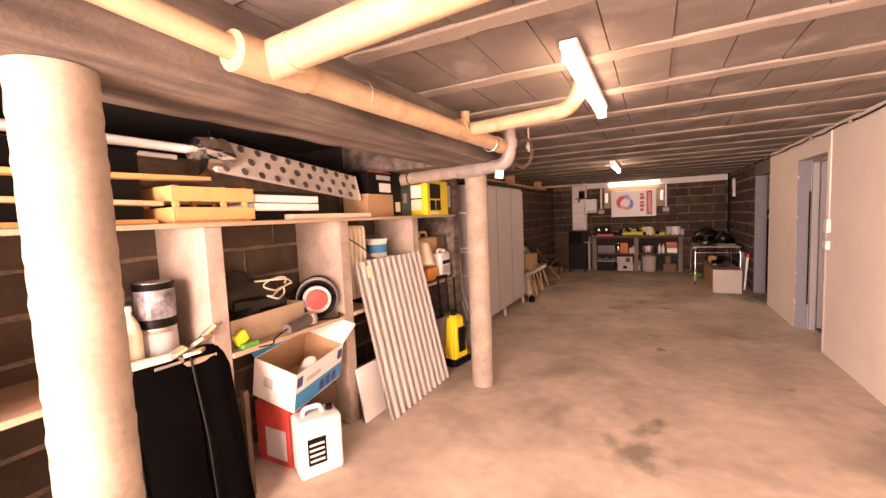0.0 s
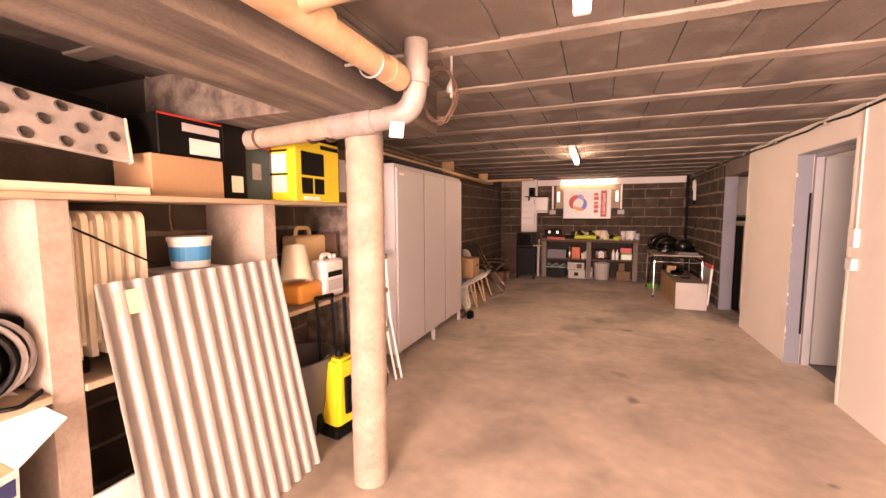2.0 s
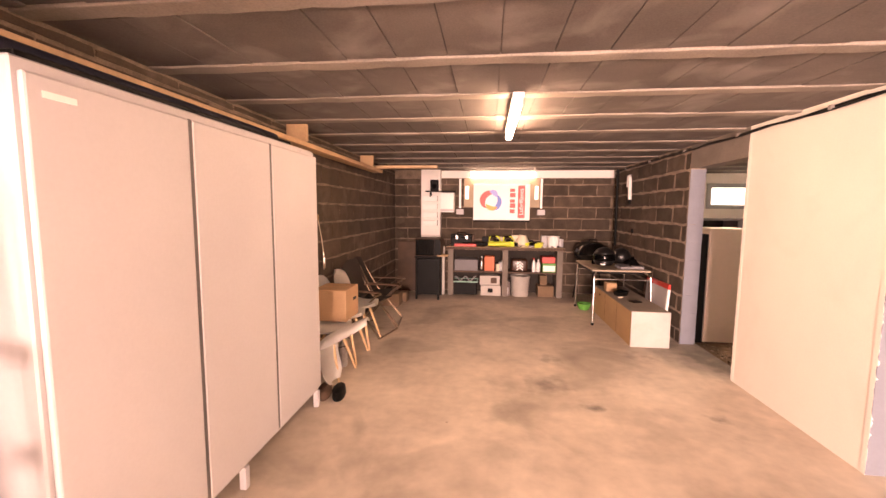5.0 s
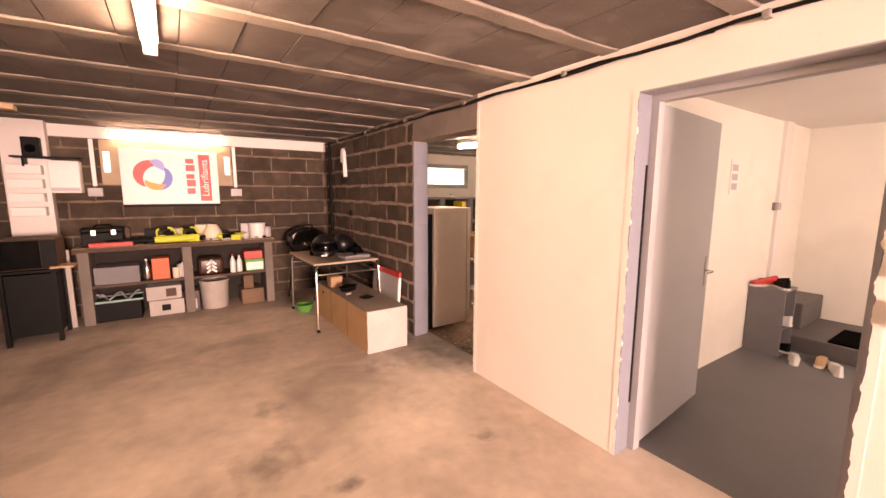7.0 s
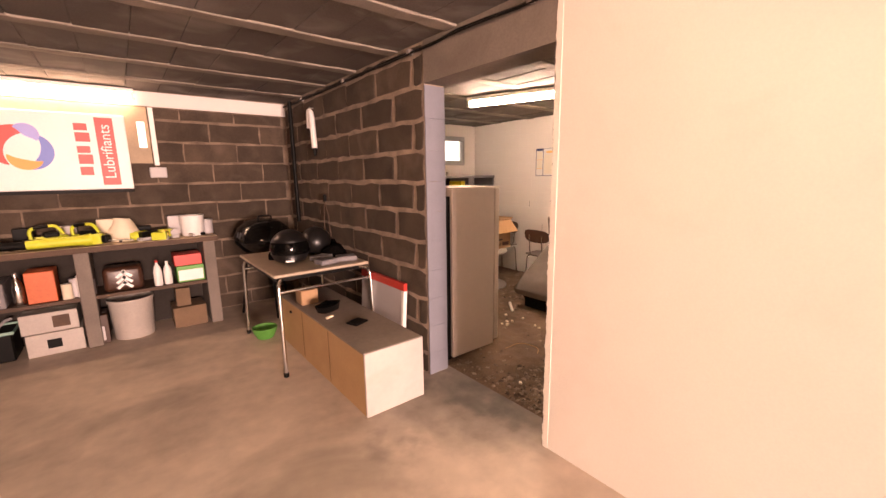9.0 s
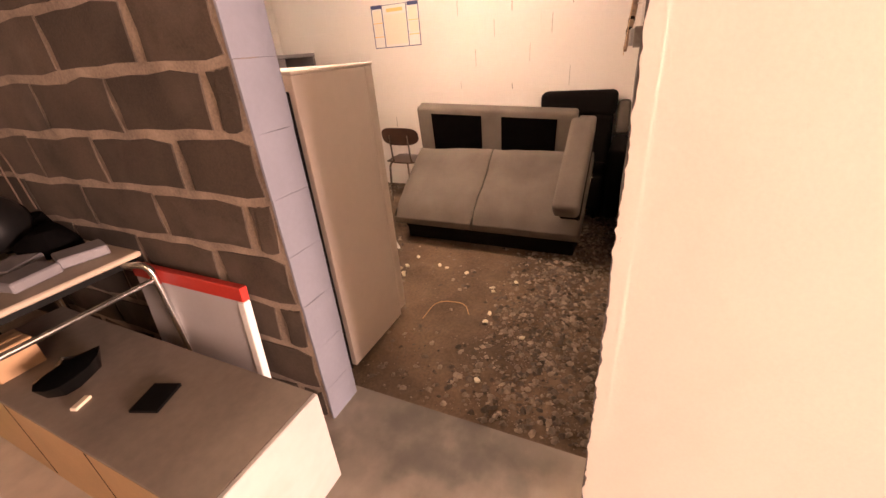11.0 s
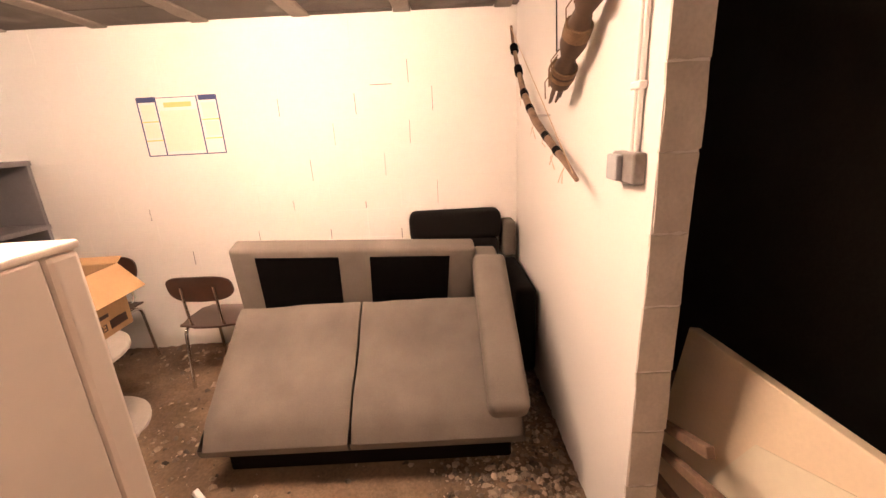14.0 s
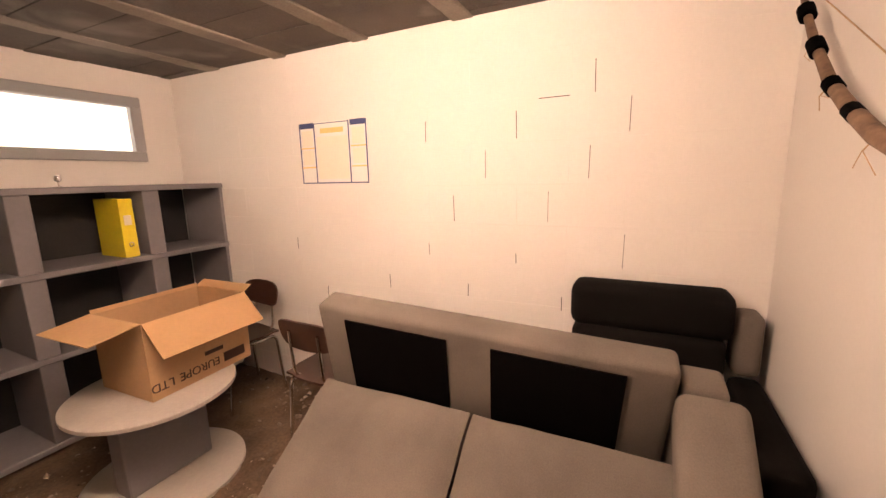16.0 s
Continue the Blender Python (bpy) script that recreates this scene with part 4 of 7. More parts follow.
# ---- hall ----
def hall_door():
    t = thing("door_1", (1.72, 6.345, 0), "grey painted door standing open into the hall", "door", "", 0, "structure")
    m = pose(0.02, -0.02, 0, 0, 0, 5.5)
    leaf = part("leaf", box(0, 0.0, 0.012, 0.95, 0.04, 2.01, 0.003, m=m), GREY_PAINT, t)
    part("door_handle", tube(bend([m @ Vector((0.90, 0.0, 0.98)), m @ Vector((0.90, -0.05, 0.98)), m @ Vector((0.79, -0.05, 0.98))], 0.02), 0.008, 8), CHROME, leaf, "chrome lever handle", True)
    part("handle_plate", box(0.88, -0.006, 0.86, 0.92, 0, 1.08, 0.002, m=m), CHROME, leaf)
    part("frame_post", box(-0.06, -0.04, 0, 0.0, 0.004, 2.05), GREY_PAINT, t)
    part("frame_post", box(-0.06, -0.942, 0, 0.0, -0.90, 2.05), GREY_PAINT, t)
    part("frame_head", box(-0.06, -0.90, 2.01, 0.0, -0.04, 2.048), GREY_PAINT, t)
    # Thin black strip drawn for the shade in the slot beside the frame.
    part("rubber_seal", box(-0.082, -0.0035, 0.30, -0.064, 0.0, 1.68), BLACK, t, "black strip painting the unlit slot along the reveal")
    for z in (0.3, 1.1, 1.8):
        part("hinge", tube([(0.004, -0.018, z), (0.004, -0.018, z + 0.09)], 0.007, 8), CHROME, t)
    return t


hall_door()
solo("step", box(4.44, 5.0, -0.004, 5.398, 6.628, 0.15, 0.006), STEP_GREY, "broad dark grey painted step in the hall", "step", "structure", "hall steps")
solo("step", box(4.70, 6.34, 0.151, 5.398, 6.628, 0.42, 0.01), STEP_GREY, "dark grey painted block on the hall step", "step", "structure", "hall steps")


def shoe_cabinet():
    t = thing("shoe_cabinet", (4.28, 6.475, -0.004), "small dark grey cabinet beside the steps", "cabinet")
    part("side_panel", box(-0.155, -0.14, 0, -0.137, 0.15, 0.62), SHELF_GREY, t)
    part("side_panel", box(0.137, -0.14, 0, 0.155, 0.15, 0.62), SHELF_GREY, t)
    part("back", box(-0.136, 0.135, 0.02, 0.136, 0.15, 0.62), SHELF_GREY, t)
    part("shelf", box(-0.136, -0.14, 0.26, 0.136, 0.134, 0.275), SHELF_GREY, t)
    part("bottom", box(-0.136, -0.14, 0.0, 0.136, 0.134, 0.02), SHELF_GREY, t)
    part("top", box(-0.158, -0.145, 0.621, 0.158, 0.152, 0.64, 0.003), SHELF_GREY, t)
    return t


shoe_cabinet()


def shoe(at, rz, mat, label):
    t = thing("shoe", at, label, "shoe", "shoes in the hall", rz)
    out = [(-0.13, -0.03), (-0.05, -0.038), (0.06, -0.046), (0.12, -0.035), (0.14, 0), (0.12, 0.035), (0.05, 0.042), (-0.05, 0.034), (-0.13, 0.03), (-0.145, 0)]
    part("sole", prism(out, 0, 0.02), WHITE, t)
    bm = prism([(x * 0.96, y * 0.94) for x, y in out], 0.02, 0.06)
    for v in bm.verts:
        if v.co.z > 0.05:
            v.co.z += 0.04 * max(0, -v.co.x) / 0.14 - 0.02 * max(0, v.co.x) / 0.14
            v.co.y *= 0.75
    part("upper", bm, mat, t, "", True)
    return t


for x, y, z, r, m in ((4.26, 6.42, 0.636, 40, BLACK), (4.34, 6.50, 0.636, 75, BLACK), (4.22, 6.54, 0.636, 150, RED), (4.14, 6.22, -0.004, 15, WHITE), (4.26, 6.06, -0.004, 5, WOOD), (4.16, 5.94, -0.004, 20, WHITE), (4.28, 6.44, 0.275, 90, WHITE), (4.27, 6.42, 0.016, 84, BLACK)):
    shoe((x, y, z), r, m, "worn low shoe lying by the hall steps")
solo("doormat", box(4.47, 5.40, 0.15, 5.05, 6.08, 0.166, 0.004), BLACK_CLOTH, "black doormat lying on the hall step", "mat")
t = thing("wall_notice", (3.54, 6.626, 1.67), "narrow printed notice stuck on the hall wall", "notice")
part("sheet", box(-0.09, -0.003, -0.15, 0.09, 0, 0.15), WHITE, t)
for z in (-0.11, -0.03, 0.05):
    part("printed_block", box(-0.06, -0.005, z, 0.05, -0.003, z + 0.055), METAL_GREY, t)
t = thing("hall_switch", (4.58, 6.63, 1.40), "grey light switch on the hall wall", "switch")
part("plate", box(-0.08, -0.03, -0.04, 0.08, 0, 0.04, 0.005), PVC_GREY, t)
part("rocker", box(-0.03, -0.038, -0.03, 0.03, -0.03, 0.03, 0.003), METAL_GREY, t)
part("conduit", box(-0.012, -0.02, 0.04, 0.012, 0, 0.83, 0.003), WHITE, t, "white conduit up to the ceiling")


# ---- garage: pipes ----
def cream_pipes():
    t = thing("drain_pipe", (-1.1, 2.0, 2.05), "cream plastic drain pipes hung under the ceiling", "pipe")
    o = Vector((-1.1, 2.0, 2.05))
    L = lambda *p: [Vector(q) - o for q in p]
    part("main_pipe", tube(L((-1.10, 0.86, 2.075), (-1.10, 1.8, 2.09), (-1.10, 3.10, 2.11)), 0.052, 18), PVC_CREAM, t, "", True)
    part("cross_pipe", tube(L((-1.14, 0.93, 2.08), (-0.4, 0.92, 2.115), (0.5, 0.91, 2.155), (1.52, 0.9, 2.20)), 0.056, 18), PVC_CREAM, t, "", True)
    part("tee_joint", tube(L((-1.10, 0.80, 2.075), (-1.10, 1.08, 2.08)), 0.060, 18), PVC_CREAM, t, "rust-stained joint", True)
    part("tee_joint", tube(L((-1.10, 0.93, 2.08), (-0.97, 0.93, 2.087)), 0.061, 18), PVC_CREAM, t, "", True)
    part("thin_pipe", tube(L((-1.11, 0.82, 2.085), (-1.14, 0.2, 2.14), (-1.16, -1.6, 2.20)), 0.036, 14), PVC_CREAM, t, "", True)
    part("branch_pipe", tube(bend(L((-1.10, 2.46, 2.12), (-0.40, 2.38, 2.13), (-0.34, 2.375, 2.32)), 0.11), 0.043, 16), PVC_CREAM, t, "", True)
    part("tee_joint", tube(L((-1.10, 2.36, 2.118), (-1.10, 2.60, 2.114)), 0.060, 18), PVC_CREAM, t, "", True)
    part("stub_pipe", tube(L((-1.10, 2.46, 2.13), (-1.10, 2.46, 2.24)), 0.03, 12), PVC_CREAM, t, "", True)
    part("collar", tube(L((-1.10, 3.02, 2.112), (-1.10, 3.14, 2.11)), 0.058, 18), PVC_CREAM, t, "", True)
    for y in (1.4, 2.9):
        part("bracket", tube(L((-1.10, y, 2.10), (-1.23, y, 2.10)), 0.006, 8), STEEL, t)
        part("clamp", tube(L(*[(-1.10 + 0.056 * math.cos(a), y, 2.095 + 0.056 * math.sin(a)) for a in (k * math.tau / 16 for k in range(16))]), 0.004, 6, True), STEEL, t)
    return t


def grey_pipes():
    t = thing("soil_pipe", (-1.43, 3.3, 1.98), "grey plastic soil pipe lying across the post", "pipe")
    o = Vector((-1.43, 3.3, 1.98))
    L = lambda *p: [Vector(q) - o for q in p]
    part("long_pipe", tube(L((-2.45, 3.34, 1.93), (-1.50, 3.26, 1.955)), 0.056, 18), POST, t, "cream painted length", True)
    for x in (-2.1, -1.72, -1.60):
        part("collar", tube(L((x, 3.31 - 0.04 * (x + 2.1), 1.94), (x + 0.02, 3.31 - 0.04 * (x + 2.1), 1.941)), 0.0585, 18), RUST, t, "rust-stained clamp", True)
    part("tee_joint", tube(L((-1.54, 3.262, 1.953), (-1.28, 3.24, 1.96)), 0.064, 18), PVC_GREY, t, "", True)
    part("riser_pipe", tube(L((-1.42, 3.25, 1.96), (-1.40, 3.25, 2.16)), 0.045, 16), PVC_GREY, t, "", True)
    part("elbow_pipe", tube(bend(L((-1.30, 3.24, 1.96), (-1.06, 3.22, 1.97), (-1.05, 3.22, 2.32)), 0.13, 8), 0.054, 18), PVC_GREY, t, "", True)
    part("collar", tube(L((-1.055, 3.22, 2.10), (-1.05, 3.22, 2.17)), 0.062, 18), PVC_GREY, t, "", True)
    part("paper_tag", box(-0.036, -0.002, -0.04, 0.036, 0.002, 0.03, m=pose(0.30, -0.13, -0.085, 0, 8, 0)), WHITE, t, "white paper tag")
    return t


cream_pipes()
grey_pipes()
rnd = random.Random(2)
pts = []
for k in range(60):
    a = k * 0.62
    pts.append((-0.98 + 0.085 * math.cos(a) + rnd.uniform(-0.012, 0.012), 3.33 + 0.02 * math.sin(k), 2.07 + 0.13 * math.sin(a) + rnd.uniform(-0.01, 0.01)))
solo("cable_coil", tube([(-0.98, 3.33, 2.27)] + pts, 0.0032, 5), RUST, "coil of dark brown cable hung from the ceiling", "cable", smooth=True)
t = thing("ceiling_bracket", (-0.95, 3.42, 2.20), "small metal bracket with cable fittings", "bracket")
part("rod", tube([(0, 0, -0.12), (0, 0, 0.08)], 0.008, 8), STEEL, t)
part("cap", lathe([(0.02, 0), (0.025, 0.03), (0.012, 0.06)], 12, (0, 0, -0.10)), PVC_GREY, t)
structure("cross_beam", box(WEST - 0.19, 3.08, 2.0, -1.665, 3.34, CEIL), BEAM_CONCRETE, "rough concrete cross beam over the shelves")
structure("wall_bay", box(WEST, 4.16, 0, -2.06, 4.30, CEIL + 0.05), BEAM_CONCRETE, "rough concrete wall closing the shelf bay")


# ---- garage: on the shelves ----
def crate(at, rz, label):
    t = thing("wooden_crate", at, label, "crate", "", rz)
    for z in (0.0, 0.10):
        for y in (-0.16, 0.15):
            part("slat", box(-0.215, y, z + 0.01, 0.215, y + 0.01, z + 0.085 if z else 0.08, 0.002), ORANGE_WOOD, t)
        for x in (-0.228, 0.216):
            part("slat", box(x, -0.16, z + 0.01, x + 0.012, 0.16, z + 0.085 if z else 0.08, 0.002), ORANGE_WOOD, t)
    for x in (-0.2, 0.18, 0.05):
        for y in (-0.148, 0.128):
            part("corner_post", box(x - 0.012, y, 0.0, x + 0.012, y + 0.02, 0.19), ORANGE_WOOD, t)
    part("bottom", box(-0.21, -0.15, 0.0, 0.21, 0.15, 0.008), ORANGE_WOOD, t)
    return t


TOP = 1.585
crate((-2.24, 1.35, TOP), 90, "orange slatted wooden crate on the top shelf")


def dimpled_panel():
    t = thing("insulation_panel", (-2.25, 2.05, TOP), "white dimpled insulation panel wrapped at one end", "panel")
    m = pose(0.03, 0, 0.305, -6.5, 0, 0) @ pose(0, 0, 0, 0, 72, 0)
    part("sheet", box(-0.11, -0.62, 0.0, 0.10, 0.62, 0.022, 0.004, m=m), DIMPLED, t)
    part("end_rim", box(-0.112, 0.612, -0.002, 0.102, 0.624, 0.026, 0.003, m=m), CREAM, t, "pale cut end")
    part("dark_sheet", box(-0.20, -0.58, -0.05, -0.112, 0.59, -0.035, 0.003, m=m), BLACK, t, "dark folded sheet behind the panel")
    for i in range(10):
        for j in range(3):
            part("dimple", lathe([(0.024, 0.002), (0.020, 0.007), (0.014, 0.004), (0.0, 0.0025)], 12), DIMPLE, t, "dark round dimple", True).matrix_basis = m @ pose(-0.08 + 0.075 * j, -0.56 + 0.118 * i + (0.058 if j % 2 else 0), 0.0222)
    for k in range(5):
        part("edge_strip", tube([m @ Vector((-0.118 - 0.005 * k, -0.60, 0.01 - 0.008 * k)), m @ Vector((-0.117 - 0.005 * k, 0.60 - 0.1 * k, 0.012 - 0.008 * k))], 0.009, 6), BLACK, t)
    return t


dimpled_panel()
bm = lathe([(0.05, 0), (0.085, 0.01), (0.092, 0.10), (0.085, 0.19), (0.05, 0.20)], 22)
for v in bm.verts:
    v.co += Vector((noise.noise(v.co * 31), noise.noise(v.co * 27 + Vector((5, 0, 0))), 0)) * 0.02
ob = solo("foil_roll", bm, material("foil", (0.8, 0.78, 0.75), 0.18, 1.0, vary=0.1, scale=20, fine=40, bump=0.6), "crumpled silver foil duct end on the top shelf", "foil")
ob.matrix_world = pose(-2.25, 1.36, TOP + 0.37, -82, 0, 0) @ Matrix.Diagonal((1.12, 1.12, 0.9, 1))
solo("plastic_pipe", tube([(-2.38, -1.2, TOP + 0.44), (-2.34, 1.40, TOP + 0.42)], 0.025, 12), WHITE, "long white plastic pipe lying above the shelf", "pipe", smooth=True)
solo("plastic_pipe", tube([(-2.44, -1.2, TOP + 0.40), (-2.42, 1.35, TOP + 0.38)], 0.015, 10), WHITE, "thin white plastic pipe lying above the shelf", "pipe", smooth=True)
t = thing("dark_crate", (-2.35, 0.75, TOP), "dark plastic crate standing at the back of the shelf", "crate")
part("bottom", box(-0.15, -0.30, 0, 0.15, 0.30, 0.012), BLACK, t)
for x in (-0.15, 0.138):
    part("side_panel", box(x, -0.30, 0.012, x + 0.012, 0.30, 0.345, 0.002), BLACK, t)
for y in (-0.30, 0.288):
    part("end_panel", box(-0.138, y, 0.012, 0.138, y + 0.012, 0.345, 0.002), BLACK, t)
part("lid", box(-0.155, -0.305, 0.346, 0.155, 0.305, 0.36, 0.004), BLACK, t)
for k, (y, z, a, l) in enumerate(((0.62, 0.205, 4, 1.5), (0.55, 0.10, -3, 1.1), (0.6, 0.003, 0, 1.0), (0.4, 0.055, 2, 0.9))):
    ob = solo("plank", box(-0.05, -l / 2, 0, 0.05, l / 2, 0.022, 0.002), WOOD if k % 2 else ORANGE_WOOD, "rough pale plank stacked on the top shelf", "plank", "", "planks on the shelf")
    ob.matrix_world = pose(-2.14 - 0.04 * k, y, TOP + z, a * 0.4, 0, a)
for z in (0.06, 0.112):
    solo("foam_slab", box(-2.40, 1.60, TOP + z - 0.0, -2.10, 2.11, TOP + z + 0.045, 0.004), FOAM, "white polystyrene slab on the top shelf", "slab", "", "white slabs")
solo("slab_support", box(-2.38, 1.62, TOP, -2.14, 2.0, TOP + 0.059, 0.004), BLACK, "flat black tray under the white slabs", "tray")
solo("flat_carton", box(-2.24, 1.84, TOP, -2.07, 2.66, TOP + 0.035, 0.003), CREAM, "long flat pale carton at the shelf edge", "carton")


def carton_box(name, x0, y0, z0, x1, y1, z1, mat, label, bits=()):
    t = thing(name, ((x0 + x1) / 2, (y0 + y1) / 2, z0), label, "box")
    w, d, h = x1 - x0, y1 - y0, z1 - z0
    part("body", box(-w / 2, -d / 2, 0, w / 2, d / 2, h, 0.004), mat, t)
    part("tape", box(-w / 2 + 0.01, -0.02, h, w / 2 - 0.01, 0.02, h + 0.0015), CARD_IN if mat is CARD else mat, t)
    for n, face, a0, b0, a1, b1, m in bits:
        if face == "x":
            bm = box(w / 2, -d / 2 + d * a0, h * b0, w / 2 + 0.002, -d / 2 + d * a1, h * b1)
        else:
            bm = box(-w / 2 + w * a0, -d / 2 - 0.002, h * b0, -w / 2 + w * a1, -d / 2, h * b1)
        part(n, bm, m, t)
    return t


carton_box("cardboard_box", -2.42, 2.72, TOP, -2.15, 3.10, TOP + 0.20, CARD, "closed brown cardboard box on the top shelf")
carton_box("tool_case", -2.45, 2.78, TOP + 0.202, -2.18, 3.125, TOP + 0.40, BLACK, "black boxed tool with a white label", (("label", "x", 0.45, 0.1, 0.95, 0.5, WHITE), ("vent", "x", 0.35, 0.65, 0.95, 0.85, METAL_GREY), ("red_edge", "x", 0.0, 0.96, 1.0, 1.0, RED)))
carton_box("black_case", -2.45, 3.13, TOP, -2.18, 3.285, TOP + 0.42, BLACK, "upright black plastic tool case with a white latch", (("latch", "x", 0.3, 0.1, 0.8, 0.32, CREAM),))
carton_box("power_tool_box", -2.48, 3.295, TOP, -2.20, 3.49, TOP + 0.36, material("teal_print", (0.018, 0.036, 0.042), 0.5, vary=0.2), "dark teal printed tool carton", (("picture", "x", 0.25, 0.35, 0.6, 0.62, PVC_GREY), ("red_bar", "x", 0.0, 0.88, 1.0, 0.95, RED)))
carton_box("yellow_carton", -2.42, 3.51, TOP, -2.02, 3.96, TOP + 0.40, YELLOW, "bright yellow appliance carton with printed pictures", (("picture", "x", 0.12, 0.42, 0.62, 0.80, BLACK), ("picture", "x", 0.12, 0.12, 0.36, 0.38, BLACK), ("picture", "x", 0.40, 0.12, 0.62, 0.38, BLACK), ("maker_bar", "x", 0.55, 0.88, 0.98, 0.95, BLACK), ("label", "x", 0.15, 0.02, 0.5, 0.08, WHITE), ("picture", "y", 0.32, 0.45, 0.82, 0.75, WHITE), ("picture", "y", 0.32, 0.14, 0.82, 0.40, CREAM), ("text_bar", "y", 0.32, 0.78, 0.85, 0.81, BLACK), ("text_bar", "y", 0.32, 0.41, 0.85, 0.44, BLACK)))
carton_box("dark_carton", -2.42, 3.99, TOP, -2.06, 4.13, TOP + 0.40, RUST, "dark carton beside the yellow one", (("label", "x", 0.2, 0.2, 0.8, 0.8, METAL_GREY),))


def tin(at, r, h, mat, lid, label, band=None):
    t = thing("paint_tin", at, label, "tin", "tins on the shelves")
    part("can", lathe([(r, 0), (r + 0.002, 0.004), (r, 0.01), (r, h - 0.012), (r + 0.003, h - 0.006), (r + 0.002, h)], 28), mat, t, smooth=True)
    part("lid", lathe([(r - 0.012, 0), (r - 0.012, 0.003), (r - 0.02, 0.001)], 24, (0, 0, h)), lid, t)
    if band:
        part("label", lathe([(r + 0.001, h * 0.2), (r + 0.0015, h * 0.25), (r + 0.0015, h * 0.8), (r + 0.001, h * 0.85)], 28), band, t, "printed paper label")
    return t


def bucket(at, r, h, mat, label, lid=None, stripe=None):
    t = thing("bucket", at, label, "bucket", "buckets")
    part("pail", lathe([(r * 0.88, 0), (r * 0.9, 0.005), (r, h * 0.92), (r * 1.05, h * 0.93), (r * 1.05, h), (r * 0.98, h), (r * 0.95, h * 0.9), (r * 0.86, 0.01), (0, 0.01)], 28), mat, t, smooth=True)
    if lid:
        part("lid", lathe([(r * 1.06, -0.004), (r * 1.06, 0.012), (r * 0.9, 0.014), (0, 0.013)], 28, (0, 0, h)), lid, t, smooth=True)
    if stripe:
        part("label", lathe([(r * 0.945, h * 0.25), (r * 0.985, h * 0.75)], 28), stripe, t)
    return t


def bottle(at, r, h, mat, cap, label, squash=1.0, rz=0):
    t = thing("bottle", at, label, "bottle", "bottles", rz)
    part("body", lathe([(r * 0.9, 0), (r, 0.01), (r, h * 0.55), (r * 0.8, h * 0.72), (r * 0.35, h * 0.86), (r * 0.32, h * 0.92)], 20, sy=squash), mat, t, smooth=True)
    part("cap", lathe([(r * 0.38, h * 0.92), (r * 0.38, h), (r * 0.3, h + 0.004)], 14), cap, t)
    return t


def canister(at, w, d, h, mat, cap, label, rz=0, sticker=None):
    t = thing("jerrycan", at, label, "canister", "canisters", rz)
    bm = box(-w / 2, -d / 2, 0, w / 2, d / 2, h * 0.86, 0.025, 3)
    part("body", bm, mat, t, smooth=True)
    part("handle", tube(bend([(-w * 0.30, 0, h * 0.80), (-w * 0.28, 0, h * 0.97), (w * 0.12, 0, h * 0.97), (w * 0.16, 0, h * 0.80)], 0.03), 0.015, 10), mat, t, smooth=True)
    part("cap", lathe([(0.022, 0), (0.022, 0.03), (0.018, 0.032)], 14, (w * 0.32, 0, h * 0.86)), cap, t)
    if sticker:
        part("label", box(d / 2 * 0 + w * -0.32, -d / 2 - 0.002, h * 0.2, w * 0.1, -d / 2, h * 0.6), sticker, t, "printed label")
        for k in range(4):
            part("text_bar", box(-w * 0.28, -d / 2 - 0.004, h * (0.25 + 0.08 * k), w * 0.05, -d / 2 - 0.002, h * (0.28 + 0.08 * k)), WHITE if sticker is BLACK else BLACK, t)
    return t


TIN_PRINT = material("tin_print", (0.20, 0.195, 0.21), 0.4, vary=0.95, scale=14, fine=40, bump=0.0)
# first bay
S1 = 0.90
tin((-2.24, 1.08, S1), 0.085, 0.17, STEEL, STEEL, "dented steel paint tin", METAL_GREY)
tin((-2.24, 1.08, S1 + 0.174), 0.088, 0.22, BLACK, STEEL, "paint tin with a printed label", TIN_PRINT)
bottle((-2.20, 0.94, S1), 0.05, 0.30, CREAM, WHITE, "pale plastic bottle with a conical neck")
bucket((-2.18, 0.76, S1), 0.115, 0.18, WHITE, "white tub with a red label", WHITE, RED)
bucket((-2.20, 0.80, S1 + 0.195), 0.075, 0.22, WHITE, "tall white plastic pot stacked on a tub", WHITE)
for k, (y, z, rz, m) in enumerate(((1.10, 0.02, 40, WOOD), (1.02, 0.025, 80, CREAM), (1.16, 0.05, 20, CREAM), (1.20, 0.08, 60, BLACK))):
    t = thing("paint_brush", (-2.08, y, S1 + 0.0), "flat paint brush with a pale handle", "brush", "brushes on the shelf", rz)
    mm = pose(0, 0, z, 0, -12 - 10 * k, 0)
    part("handle", box(-0.10, -0.012, 0, 0.02, 0.012, 0.016, 0.004, m=mm), m, t)
    part("ferrule", box(0.02, -0.03, -0.002, 0.05, 0.03, 0.018, m=mm), STEEL, t)
    part("bristles", box(0.05, -0.03, 0.0, 0.10, 0.03, 0.016, m=mm), WOOD, t)
t = thing("paint_roller", (-2.10, 0.96, S1), "pale paint roller lying on the shelf", "roller", "", 75)
part("sleeve", tube([(-0.09, 0, 0.03), (0.09, 0, 0.03)], 0.03, 14), CREAM, t, smooth=True)
part("handle", tube(bend([(0.09, 0, 0.03), (0.12, 0, 0.03), (0.12, -0.09, 0.03), (0.0, -0.12, 0.03)], 0.02), 0.007, 8), STEEL, t)


